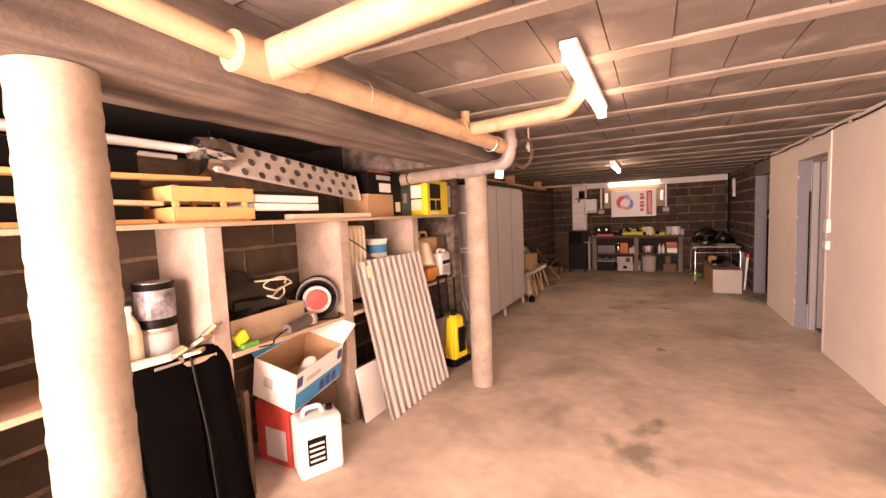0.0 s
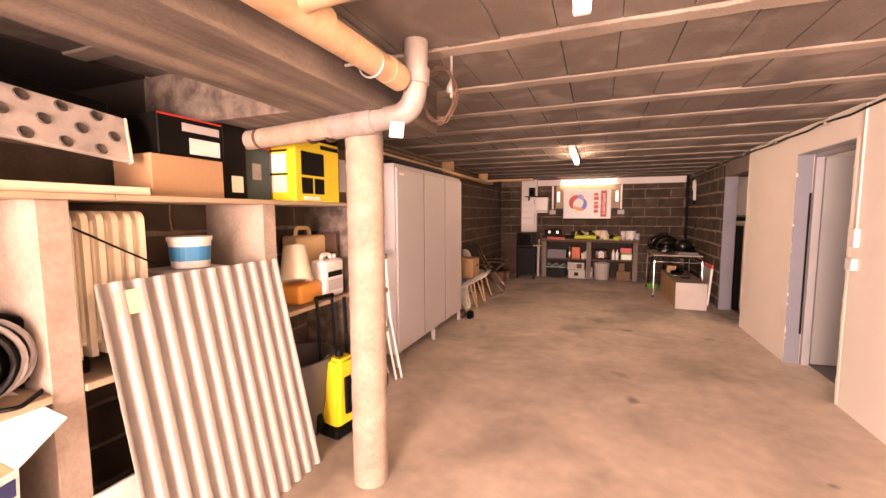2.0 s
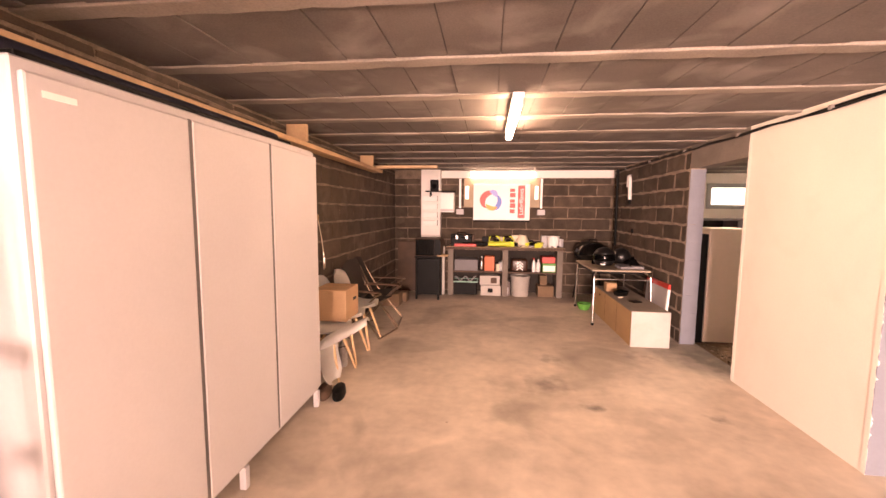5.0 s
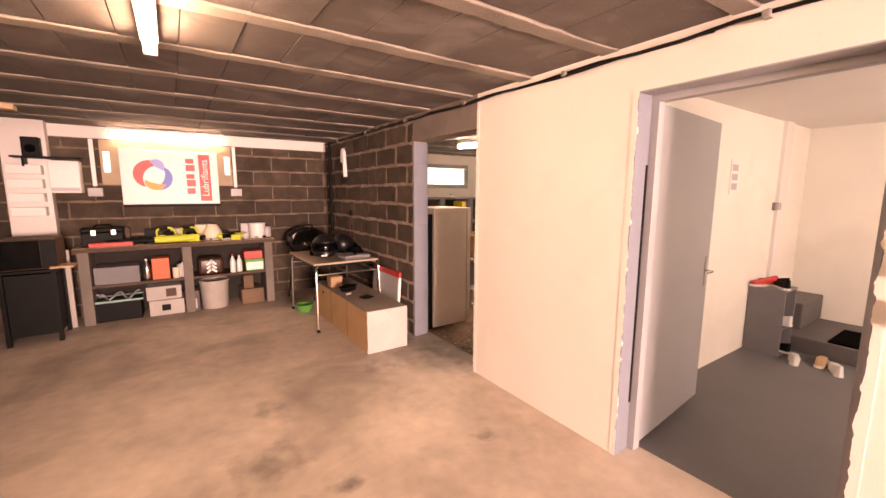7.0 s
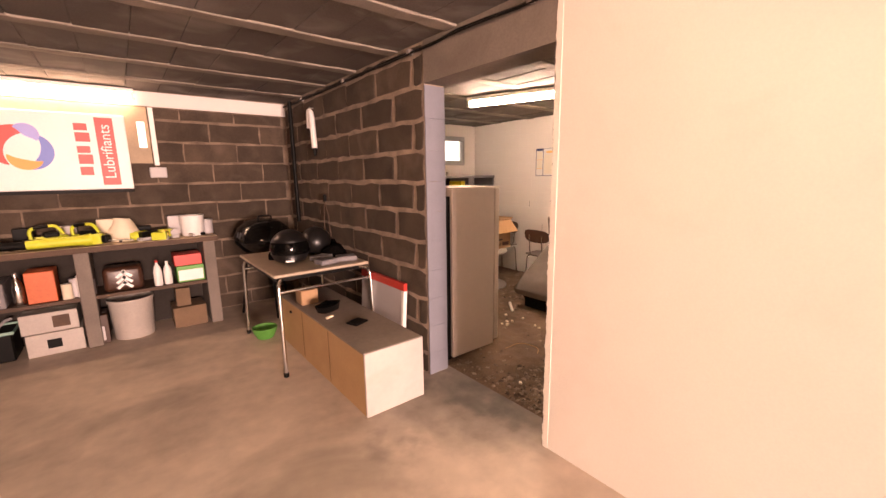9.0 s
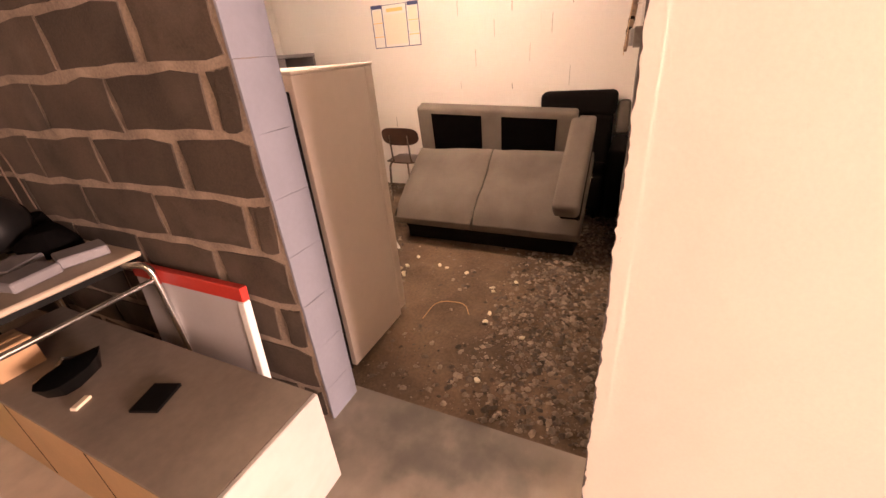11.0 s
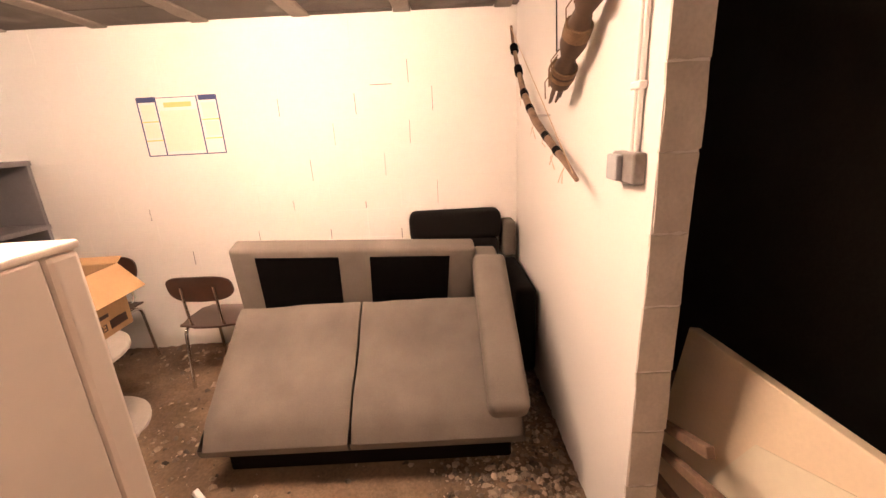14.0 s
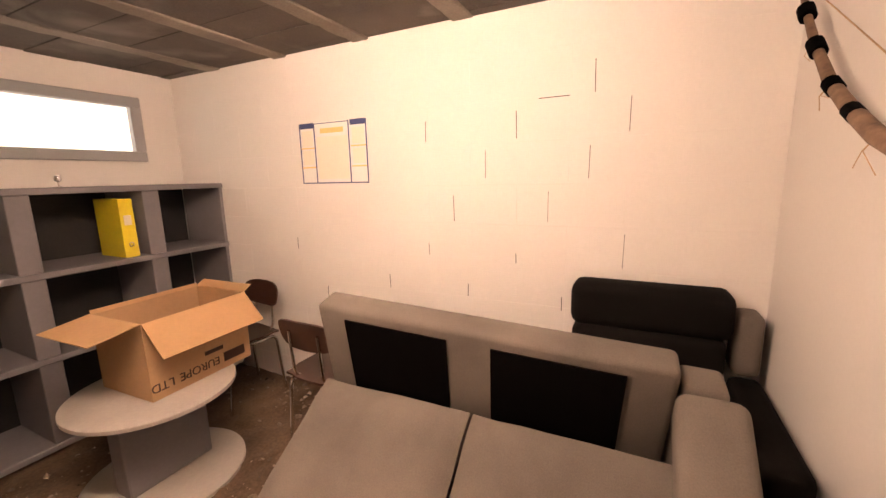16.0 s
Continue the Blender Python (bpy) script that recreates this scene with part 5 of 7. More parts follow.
def black_cover():
    t = thing("folded_lounger_mat", (-1.95, 1.03, 0), "folded black padded mat leaning on the shelves", "mat")
    m = pose(0, 0, 0.003, 0, -9, 0)
    for y0, y1, x in ((-0.30, 0.09, 0.0), (0.10, 0.30, -0.01)):
        bm = box(x - 0.03, y0, 0, x + 0.03, y1, 0.93 + (0.02 if y0 > 0 else 0))
        bmesh.ops.subdivide_edges(bm, edges=bm.edges[:], cuts=6, use_grid_fill=True)
        for v in bm.verts:
            v.co.x += 0.02 * math.sin((v.co.y - y0) / (y1 - y0) * math.pi) * (1 if v.co.x > x else -1) + noise.noise(v.co * 5) * 0.015
        bmesh.ops.transform(bm, matrix=m, verts=bm.verts[:])
        part("pad", bm, BLACK_CLOTH, t, "", True)
    for y in (-0.20, 0.095):
        part("seam_piping", tube([m @ Vector((0.04, y, 0.02)), m @ Vector((0.052, y + 0.01, 0.5)), m @ Vector((0.04, y, 0.93))], 0.006, 6), BLACK, t)
    return t


black_cover()

# second bay
S2 = 0.86


def cable_reel():
    t = thing("cable_reel", (-2.20, 2.13, S2), "black cable reel with a red hub", "cable reel", "", -45)
    part("flange", tube([(-0.10, 0, 0.15), (-0.088, 0, 0.15)], 0.148, 28), BLACK, t, smooth=True)
    part("flange", tube([(0.078, 0, 0.15), (0.09, 0, 0.15)], 0.098, 28), METAL_GREY, t, "grey inner disc", True)
    part("drum", tube([(-0.088, 0, 0.15), (0.078, 0, 0.15)], 0.10, 24), BLACK, t, smooth=True)
    for k in range(8):
        r = 0.118 + 0.009 * (k % 3)
        part("cable_turn", tube([(-0.075 + 0.0195 * k, r * math.cos(a), 0.15 + r * math.sin(a)) for a in (j * math.tau / 24 for j in range(24))], 0.0105, 6, True), METAL_GREY if k in (2, 5) else BLACK, t)
    part("hub", lathe([(0.075, 0), (0.07, 0.02), (0, 0.024)], 20), RED, t, "faded red hub").matrix_basis = pose(0.09, 0, 0.15, 0, 90, 0)
    part("stand", tube(bend([(-0.12, -0.15, 0.008), (-0.12, 0.15, 0.008), (0.11, 0.15, 0.008), (0.11, -0.15, 0.008)], 0.03), 0.008, 8), BLACK, t)
    for x in (-0.115,):
        part("stand_side", tube(bend([(x, -0.13, 0.01), (x, 0, 0.31), (x, 0.13, 0.01)], 0.06), 0.008, 8), BLACK, t)
    return t


cable_reel()
t = thing("wall_tray", (-2.26, 1.67, S2), "pale wooden drawer full of dark cables", "tray", "", 4)
for n, b in (("bottom", (-0.2, -0.28, 0.0, 0.11, 0.30, 0.01)), ("front", (0.10, -0.28, 0.01, 0.112, 0.30, 0.16)), ("back", (-0.2, -0.28, 0.01, -0.19, 0.30, 0.16)), ("end", (-0.19, -0.28, 0.01, 0.10, -0.27, 0.16)), ("end", (-0.19, 0.29, 0.01, 0.10, 0.30, 0.16))):
    part(n, box(*b, 0.002), BOARD, t)


def tangle(name, c, sx, sy, sz, n, r, mat, label, seed):
    q = random.Random(seed)
    pts = []
    for k in range(n):
        a = k * 0.9
        pts.append((c[0] + sx * math.cos(a) * q.uniform(0.4, 1), c[1] + sy * math.sin(a * 0.83) * q.uniform(0.4, 1), c[2] + sz * (0.5 + 0.5 * math.sin(a * 0.37 + q.uniform(0, 1)))))
    smooth_pts = []
    for a, b, d in zip(pts, pts[1:], pts[2:]):
        a, b, d = Vector(a), Vector(b), Vector(d)
        for s in (0.0, 0.33, 0.66):
            smooth_pts.append(((a + b) / 2) * (1 - s) ** 2 + b * 2 * s * (1 - s) + ((b + d) / 2) * s * s)
    return solo(name, tube(smooth_pts, r, 6), mat, label, "cable", smooth=True)


tangle("cable_tangle", (-2.28, 1.62, S2 + 0.13), 0.12, 0.24, 0.12, 60, 0.007, BLACK, "tangled dark cables heaped in a drawer", 4)
tangle("cable_tangle", (-2.18, 1.78, S2 + 0.22), 0.06, 0.16, 0.13, 26, 0.0055, CREAM, "loose coil of cream electric cable", 9)
bm = lathe([(0, 0), (0.16, 0.0), (0.2, 0.1), (0.14, 0.22), (0, 0.27)], 18, sx=0.8, sy=1.3)
bmesh.ops.subdivide_edges(bm, edges=bm.edges[:], cuts=2, use_grid_fill=True)
for v in bm.verts:
    v.co += v.co.normalized() * noise.noise(v.co * 8) * 0.05
ob = solo("dark_sack", bm, SHADE_AND_CLOTH, "crumpled dark cloth sack at the back of the shelf", "sack", smooth=True)
ob.matrix_world = pose(-2.34, 1.66, S2 + 0.012) @ Matrix.Diagonal((0.8, 1.15, 1.45, 1))
t = thing("angle_grinder", (-2.09, 1.93, S2), "dark grey angle grinder lying on the shelf", "grinder", "", 105)
part("motor_body", tube([(-0.24, 0, 0.045), (-0.05, 0, 0.045), (0.0, 0, 0.045)], [0.03, 0.036, 0.04], 14), STEP_GREY, t, smooth=True)
part("gear_head", lathe([(0.045, 0), (0.05, 0.03), (0.04, 0.07), (0.02, 0.08)], 18, (0.03, 0, 0.01)), STEEL, t, smooth=True)
part("cord", tube(bend([(-0.24, 0, 0.045), (-0.34, 0.03, 0.01), (-0.42, -0.04, 0.01), (-0.48, 0.02, 0.01)], 0.05), 0.005, 6), BLACK, t)
t = thing("tape_measure", (-2.10, 1.46, S2), "yellow tape measure beside a green tool", "tape measure")
part("case", box(-0.02, -0.04, 0.03, 0.02, 0.04, 0.10, 0.01, 2, m=pose(0, 0, 0, 25, 0, 0)), YELLOW, t)
part("base_pad", box(-0.05, -0.05, 0, 0.05, 0.06, 0.03, 0.008, 2), GREEN, t)


def printed_carton():
    t = thing("appliance_box", (-2.17, 1.88, 0.43), "open white and blue printed appliance carton", "box", "", 8)
    m = pose(0, 0, 0.02, 6, 15, 0)
    w, d, h = 0.33, 0.48, 0.27
    s = 0.005
    part("bottom", box(-w / 2, -d / 2, 0, w / 2, d / 2, s, m=m), WHITE, t)
    for b in ((-w / 2, -d / 2, s, -w / 2 + s, d / 2, h), (w / 2 - s, -d / 2, s, w / 2, d / 2, h), (-w / 2 + s, -d / 2, s, w / 2 - s, -d / 2 + s, h), (-w / 2 + s, d / 2 - s, s, w / 2 - s, d / 2, h)):
        part("side_panel", box(*b, m=m), WHITE, t)
    for b in ((-w / 2 + s, -d / 2 + s, s, -w / 2 + 2 * s, d / 2 - s, h - 0.004), (w / 2 - 2 * s, -d / 2 + s, s, w / 2 - s, d / 2 - s, h - 0.004), (-w / 2 + 2 * s, d / 2 - 2 * s, s, w / 2 - 2 * s, d / 2 - s, h - 0.004), (-w / 2 + 2 * s, -d / 2 + s, s, w / 2 - 2 * s, d / 2 - 2 * s, 2 * s)):
        part("lining", box(*b, m=m), CARD, t, "brown unprinted inside")
    part("print_band", box(w / 2, -d / 2 + 0.005, 0.01, w / 2 + 0.002, d / 2 - 0.005, 0.13, m=m), BLUE, t, "blue printed band")
    for k in range(3):
        part("picture", box(w / 2 + 0.002, 0.0 + 0.065 * k, 0.03, w / 2 + 0.004, 0.045 + 0.065 * k, 0.10, m=m), NAVY, t)
    part("print_mark", box(-0.08, -d / 2 - 0.002, 0.10, -0.01, -d / 2, 0.17, m=m), METAL_GREY, t, "faint grey mark")
    part("corner_mark", box(w / 2, -d / 2 + 0.01, 0.17, w / 2 + 0.002, -d / 2 + 0.06, 0.24, m=m), NAVY, t)
    part("corner_mark", box(w / 2, d / 2 - 0.06, 0.17, w / 2 + 0.002, d / 2 - 0.01, 0.24, m=m), NAVY, t)
    part("flap", box(0, -w / 2, 0, 0.17, w / 2, s, m=m @ pose(0, d / 2, h, 0, -35, 90)), WHITE, t, "raised white flap")
    part("flap", box(-0.17, -d / 2, 0, 0, d / 2, s, m=m @ pose(-w / 2, 0, h, 0, 40, 0)), BLUE, t, "blue printed flap")
    part("text_bar", box(w / 2, -0.14, 0.17, w / 2 + 0.002, 0.0, 0.20, m=m), METAL_GREY, t)
    return t


printed_carton()
bm = lathe([(0, 0), (0.07, 0.02), (0.085, 0.09), (0.05, 0.17), (0.03, 0.20), (0, 0.205)], 16)
for v in bm.verts:
    v.co += v.co.normalized() * noise.noise(v.co * 14) * 0.012
ob = solo("plastic_wrapped_part", bm, WHITE, "white plastic-wrapped part inside the open carton", "packaging", smooth=True)
ob.matrix_world = pose(-2.09, 1.90, 0.47, 10, 20, 0)
carton_box("dark_carton", -2.42, 1.84, 0.0, -2.06, 2.13, 0.40, RUST, "dark worn carton under the printed box")
carton_box("red_carton", -2.36, 1.67, 0.0, -2.05, 1.83, 0.40, material("red_print", (0.42, 0.045, 0.035), 0.6, vary=0.3, scale=9), "worn red printed carton under the white box", (("label", "x", 0.3, 0.1, 0.9, 0.5, METAL_GREY), ("label", "y", 0.3, 0.1, 0.9, 0.6, METAL_GREY)))
canister((-1.90, 1.76, 0.0), 0.27, 0.20, 0.42, WHITE, BLACK, "white plastic jerrycan with a black cap", 62, BLACK)
solo("wooden_stake", box(-2.09, 1.39, 0, -2.05, 1.42, 0.62, 0.002), RUST, "brown wooden stake leaning in the shelf bay", "stake")


def corrugated():
    t = thing("corrugated_sheet", (-1.93, 2.88, 0), "corrugated metal sheet leaning on the shelves", "sheet")
    bm = bmesh.new()
    n, rows = 133, []
    for layer in (0, 0.004):
        row = []
        for k in range(n):
            y = -0.47 + 0.94 * k / (n - 1)
            x = 0.024 - 0.060 * (0.5 - 0.5 * math.cos(k / 12 * math.tau)) ** 2.6
            row.append((bm.verts.new((x + layer, y, 0)), bm.verts.new((x + layer, y, 1.26))))
        rows.append(row)
    for r in rows:
        for a, b in zip(r, r[1:]):
            bm.faces.new((a[0], b[0], b[1], a[1]))
    for a, b, c, d in zip(rows[0], rows[0][1:], rows[1], rows[1][1:]):
        bm.faces.new((a[0], c[0], d[0], b[0]))
        bm.faces.new((a[1], b[1], d[1], c[1]))
    for k in (0, -1):
        bm.faces.new((rows[0][k][0], rows[0][k][1], rows[1][k][1], rows[1][k][0]))
    bmesh.ops.transform(bm, matrix=pose(0.13, 0, 0.0, 0, -12.5, 0), verts=bm.verts[:])
    part("sheet", bm, CORRUGATED, t, "", True)
    part("sticker", box(0.0245, -0.41, 1.12, 0.0265, -0.315, 1.22, m=pose(0.13, 0, 0.0, 0, -12.5, 0)), LEMON, t, "small pale yellow sticker")
    return t


corrugated()
solo("white_board", box(0, -0.10, 0, 0.02, 0.16, 0.42, 0.002, m=pose(-1.98, 2.42, 0, 0, -10, 0)), WHITE, "white board offcut behind the corrugated sheet", "board")

# third and fourth bays
S3 = 0.89
def oil_radiator():
    t = thing("oil_radiator", (-2.30, 2.54, S2), "cream finned oil radiator standing on the shelf", "radiator")
    for k in range(6):
        y = -0.135 + 0.054 * k
        out = bend([(-0.13, 0.06, 0), (-0.13, 0.66, 0), (0.13, 0.66, 0), (0.13, 0.06, 0)], 0.05, 5)
        part("fin", prism([(p.x, p.y) for p in out], -0.012, 0.012, pose(0, y, 0, 90, 0, 0)), CREAM, t, "", True)
        part("column", tube([(-0.085, y, 0.10), (-0.085, y, 0.62)], 0.021, 10), CREAM, t, "", True)
        part("column", tube([(0.085, y, 0.10), (0.085, y, 0.62)], 0.021, 10), CREAM, t, "", True)
    for x in (-0.085, 0.085):
        part("header", tube([(x, -0.14, 0.12), (x, 0.14, 0.12)], 0.018, 10), CREAM, t)
    for y in (-0.11, 0.11):
        part("foot", box(-0.12, y - 0.012, 0, 0.12, y + 0.012, 0.058, 0.003), BLACK, t)
    part("cable", tube(bend([(0.12, -0.13, 0.60), (0.16, 0.02, 0.50), (0.16, 0.16, 0.42)], 0.05), 0.005, 6), BLACK, t)
    return t


oil_radiator()
carton_box("grey_tub", -2.45, 2.80, S2, -2.18, 3.12, S2 + 0.36, METAL_GREY, "grey storage tub on the shelf")
bucket((-2.28, 2.98, S2 + 0.364), 0.10, 0.15, WHITE, "white paint tub with a blue band", WHITE, BLUE)
canister((-2.36, 3.98, S3), 0.30, 0.18, 0.52, material("amber_plastic", (0.70, 0.52, 0.27), 0.45, vary=0.12), BLACK, "yellowed translucent plastic canister", 80)
ob = solo("flower_pot", lathe([(0.075, 0), (0.078, 0.005), (0.105, 0.21), (0.112, 0.21), (0.112, 0.24), (0.10, 0.24), (0.07, 0.02), (0, 0.02)], 24), CREAM, "pale plastic flower pot lying tilted", "pot", smooth=True)
ob.matrix_world = pose(-2.2, 3.68, S3 + 0.385, 168, -12, 0)
t = thing("fuel_can", (-2.19, 3.73, S3), "orange plastic fuel can with a red cap", "canister", "", 95)
part("body", box(-0.17, -0.11, 0, 0.15, 0.11, 0.14, 0.03, 3), ORANGE_PLASTIC, t, smooth=True)
part("spout", tube([(0.14, 0, 0.09), (0.2, 0, 0.12)], 0.025, 12), RED, t)
can = canister((-2.13, 3.94, S3), 0.24, 0.13, 0.32, WHITE, WHITE, "white plastic canister with black printing", 90)
part("text_bar", box(-0.08, -0.069, 0.15, 0.09, -0.066, 0.19), BLACK, can)
part("text_bar", box(-0.08, -0.069, 0.05, 0.09, -0.066, 0.13), METAL_GREY, can)
canister((-2.30, 3.46, S3), 0.20, 0.12, 0.30, WHITE, GREEN, "white plastic canister with a green label", 90, GREEN)
bottle((-1.97, 4.27, 0), 0.075, 0.30, PVC_GREY, BLUE, "large clear water bottle on the floor")
solo("brown_board", box(-2.40, 4.08, S3, -2.15, 4.11, S3 + 0.46, 0.003), RUST, "brown board standing in the shelf bay", "board")
t = thing("watering_tub", (-2.15, 3.62, 0), "large dark grey plastic tub on the floor", "tub")
part("tub", lathe([(0.20, 0), (0.22, 0.01), (0.27, 0.5), (0.29, 0.5), (0.29, 0.53), (0.26, 0.53), (0.2, 0.02), (0, 0.02)], 28, sx=0.8), STEP_GREY, t, smooth=True)


def pressure_washer():
    t = thing("pressure_washer", (-1.90, 3.74, 0), "yellow and black pressure washer standing on wheels", "pressure washer", "", 80)
    out = [(-0.12, -0.10), (0.12, -0.10), (0.13, 0.0), (0.10, 0.12), (-0.10, 0.12), (-0.13, 0.0)]
    bm = prism(out, 0.06, 0.52)
    for v in bm.verts:
        if v.co.z > 0.3:
            v.co.x *= 0.62
            v.co.y *= 0.8
    bmesh.ops.bevel(bm, geom=bm.edges[:], offset=0.02, segments=2, affect="EDGES")
    part("housing", bm, YELLOW, t, "", True)
    part("front_cover", box(-0.05, -0.115, 0.14, 0.05, -0.085, 0.40, 0.012, 2), BLACK, t)
    part("switch_knob", lathe([(0.03, 0), (0.026, 0.05), (0.01, 0.07)], 14, (0, 0, 0.51)), BLACK, t)
    part("base", box(-0.15, -0.12, 0.0, 0.15, 0.14, 0.07, 0.02, 2), BLACK, t)
    for x in (-0.16, 0.16):
        part("wheel", tube([(x - 0.02, 0.10, 0.09), (x + 0.02, 0.10, 0.09)], 0.09, 20), BLACK, t)
    for x in (-0.07, 0.07):
        part("handle_tube", tube([(x, 0.10, 0.3), (x, 0.13, 0.92)], 0.011, 8), BLACK, t)
    part("handle_grip", tube([(-0.08, 0.13, 0.92), (0.08, 0.13, 0.92)], 0.016, 10), BLACK, t)
    part("lance", tube([(0.13, 0.04, 0.1), (0.14, 0.08, 0.9)], 0.014, 8), BLACK, t)
    return t


pressure_washer()


def folding_frame():
    t = thing("folded_clothes_airer", (-2.02, 4.55, 0), "folded white tube frame leaning by the lockers", "airer")
    for x, y, top in ((0.0, 0.0, 1.60), (0.03, 0.05, 1.15)):
        part("frame_tube", tube(bend([(x + 0.10, y + 0.06, 0.0), (x + 0.02, y, 0.6), (x - 0.02, y, top), (x - 0.22, y - 0.02, top), (x - 0.20, y, 0.6), (x - 0.06, y + 0.1, 0.0)], 0.05), 0.011, 8), WHITE, t, "", True)
    for z in (0.45, 0.8, 1.1):
        part("hinge_block", box(-0.03, -0.02, z, 0.05, 0.03, z + 0.05, 0.008), PVC_GREY, t)
        part("rung", tube([(0.02, 0.0, z), (-0.20, 0.0, z + 0.02)], 0.006, 6), WHITE, t)
    return t


folding_frame()
t = thing("demijohn", (-1.98, 4.40, 0), "small dark glass jar on the floor", "jar")
part("body", lathe([(0.07, 0), (0.085, 0.02), (0.085, 0.12), (0.05, 0.18), (0.03, 0.2)], 18), BLACK_GLOSS, t, smooth=True)

# above the lockers and along the wall
solo("rail_plank", box(-2.44, 4.5, 2.085, -2.30, 9.75, 2.125, 0.003), WOOD, "long pale timber stored under the ceiling", "plank")
solo("rail_plank", box(-2.45, 9.50, 2.13, -1.45, 9.60, 2.17, 0.003), WOOD, "short pale timber under the ceiling", "plank")
solo("stored_tube", tube([(-2.26, 4.6, 2.04), (-2.26, 6.6, 2.04)], 0.045, 12), material("dark_blue_tube", (0.012, 0.014, 0.028), 0.5), "dark blue tube lying on top of the lockers", "tube", smooth=True)
solo("long_profile", box(-2.18, 4.9, 1.972, -2.10, 6.55, 2.01, 0.004), BLACK, "black profile lying on top of the lockers", "profile")
for y in (4.9, 7.2, 9.2):
    solo("timber_hanger", box(-2.46, y - 0.02, 2.126, -2.28, y + 0.02, CEIL - 0.011, 0.002), WOOD, "wooden hanger block holding the stored timber", "hanger", "", "timber hangers")


# ---- garage: chairs by the wall ----
def shell_chair(at, rz, label, rx=0):
    t = thing("shell_chair", at, label, "chair", "white shell chairs", rz)
    bm = bmesh.new()
    n, mrow = 21, 13
    grid = []
    for i in range(n):
        s = i / (n - 1)
        row = []
        for j in range(mrow):
            u = -1 + 2 * j / (mrow - 1)
            if s < 0.5:
                yy, zz, half = -0.23 + 0.76 * s, 0.455 - 0.03 * math.sin(s * 2 * math.pi), 0.20 + 0.04 * math.sin(s * 2 * 1.3)
            else:
                q = (s - 0.5) * 2
                yy, zz, half = 0.15 + 0.12 * q, 0.455 + 0.40 * q ** 1.1, 0.235 - 0.07 * q ** 2
            curl = 0.05 * abs(u) ** 2.5
            end = min(1.0, min(s, 1 - s) / 0.16)
            row.append(bm.verts.new((u * half * (0.35 + 0.65 * math.sqrt(1 - (1 - end) ** 2)), yy - (curl if s >= 0.5 else 0), zz + (curl if s < 0.5 else 0))))
        grid.append(row)
    for a, b in zip(grid, grid[1:]):
        for k in range(mrow - 1):
            bm.faces.new((a[k], a[k + 1], b[k + 1], b[k]))
    ext = bmesh.ops.solidify(bm, geom=bm.faces[:], thickness=0.006)
    part("shell", bm, WHITE, t, "white moulded plastic shell", True)
    for x in (-1, 1):
        for y in (-1, 1):
            part("leg", tube([(x * 0.10, y * 0.10 + 0.0, 0.43), (x * 0.21, y * 0.21, 0.0)], [0.017, 0.011], 10), WOOD, t, "tapered beech leg", True)
        part("brace", tube([(x * 0.15, -0.15, 0.24), (-x * 0.15, 0.15, 0.24)], 0.005, 6), BLACK, t)
    return t


shell_chair((-2.20, 7.30, 0), 90, "white plastic shell chair with beech legs")
shell_chair((-2.22, 7.78, 0), 92, "white plastic shell chair with beech legs")
shell_chair((-2.20, 8.22, 0), 88, "white plastic shell chair with beech legs")
carton_box("cardboard_box", -2.38, 7.44, 0.475, -2.05, 7.80, 0.78, CARD, "brown cardboard box resting on the white chairs", (("hand_hole", "x", 0.55, 0.55, 0.8, 0.65, BLACK),))
tipped = shell_chair((-2.17, 6.98, 0.14), 70, "white shell chair tipped up beside the lockers")
tipped.matrix_world = pose(-2.50, 6.95, 0.24, 0, 0, 94) @ pose(0, 0, 0, 80, 0, 0)
t = thing("workshop_shoe", (-1.93, 6.92, 0), "pair of dark worn shoes on the floor", "shoe", "", 100)
part("shoe_body", lathe([(0.05, 0), (0.055, 0.02), (0.05, 0.07), (0.03, 0.09)], 14, sx=2.2), BLACK, t, smooth=True)
part("shoe_body", lathe([(0.05, 0), (0.055, 0.02), (0.05, 0.07), (0.03, 0.09)], 14, (0.02, 0.12, 0), sx=2.2), RUST, t, smooth=True)
bottle((-2.13, 7.55, 0), 0.045, 0.30, PVC_GREY, BLUE, "clear plastic water bottle under the chairs")


DARK_TUBE = material("bronze_tube", (0.22, 0.16, 0.11), 0.3, 0.8, vary=0.2, bump=0.02)


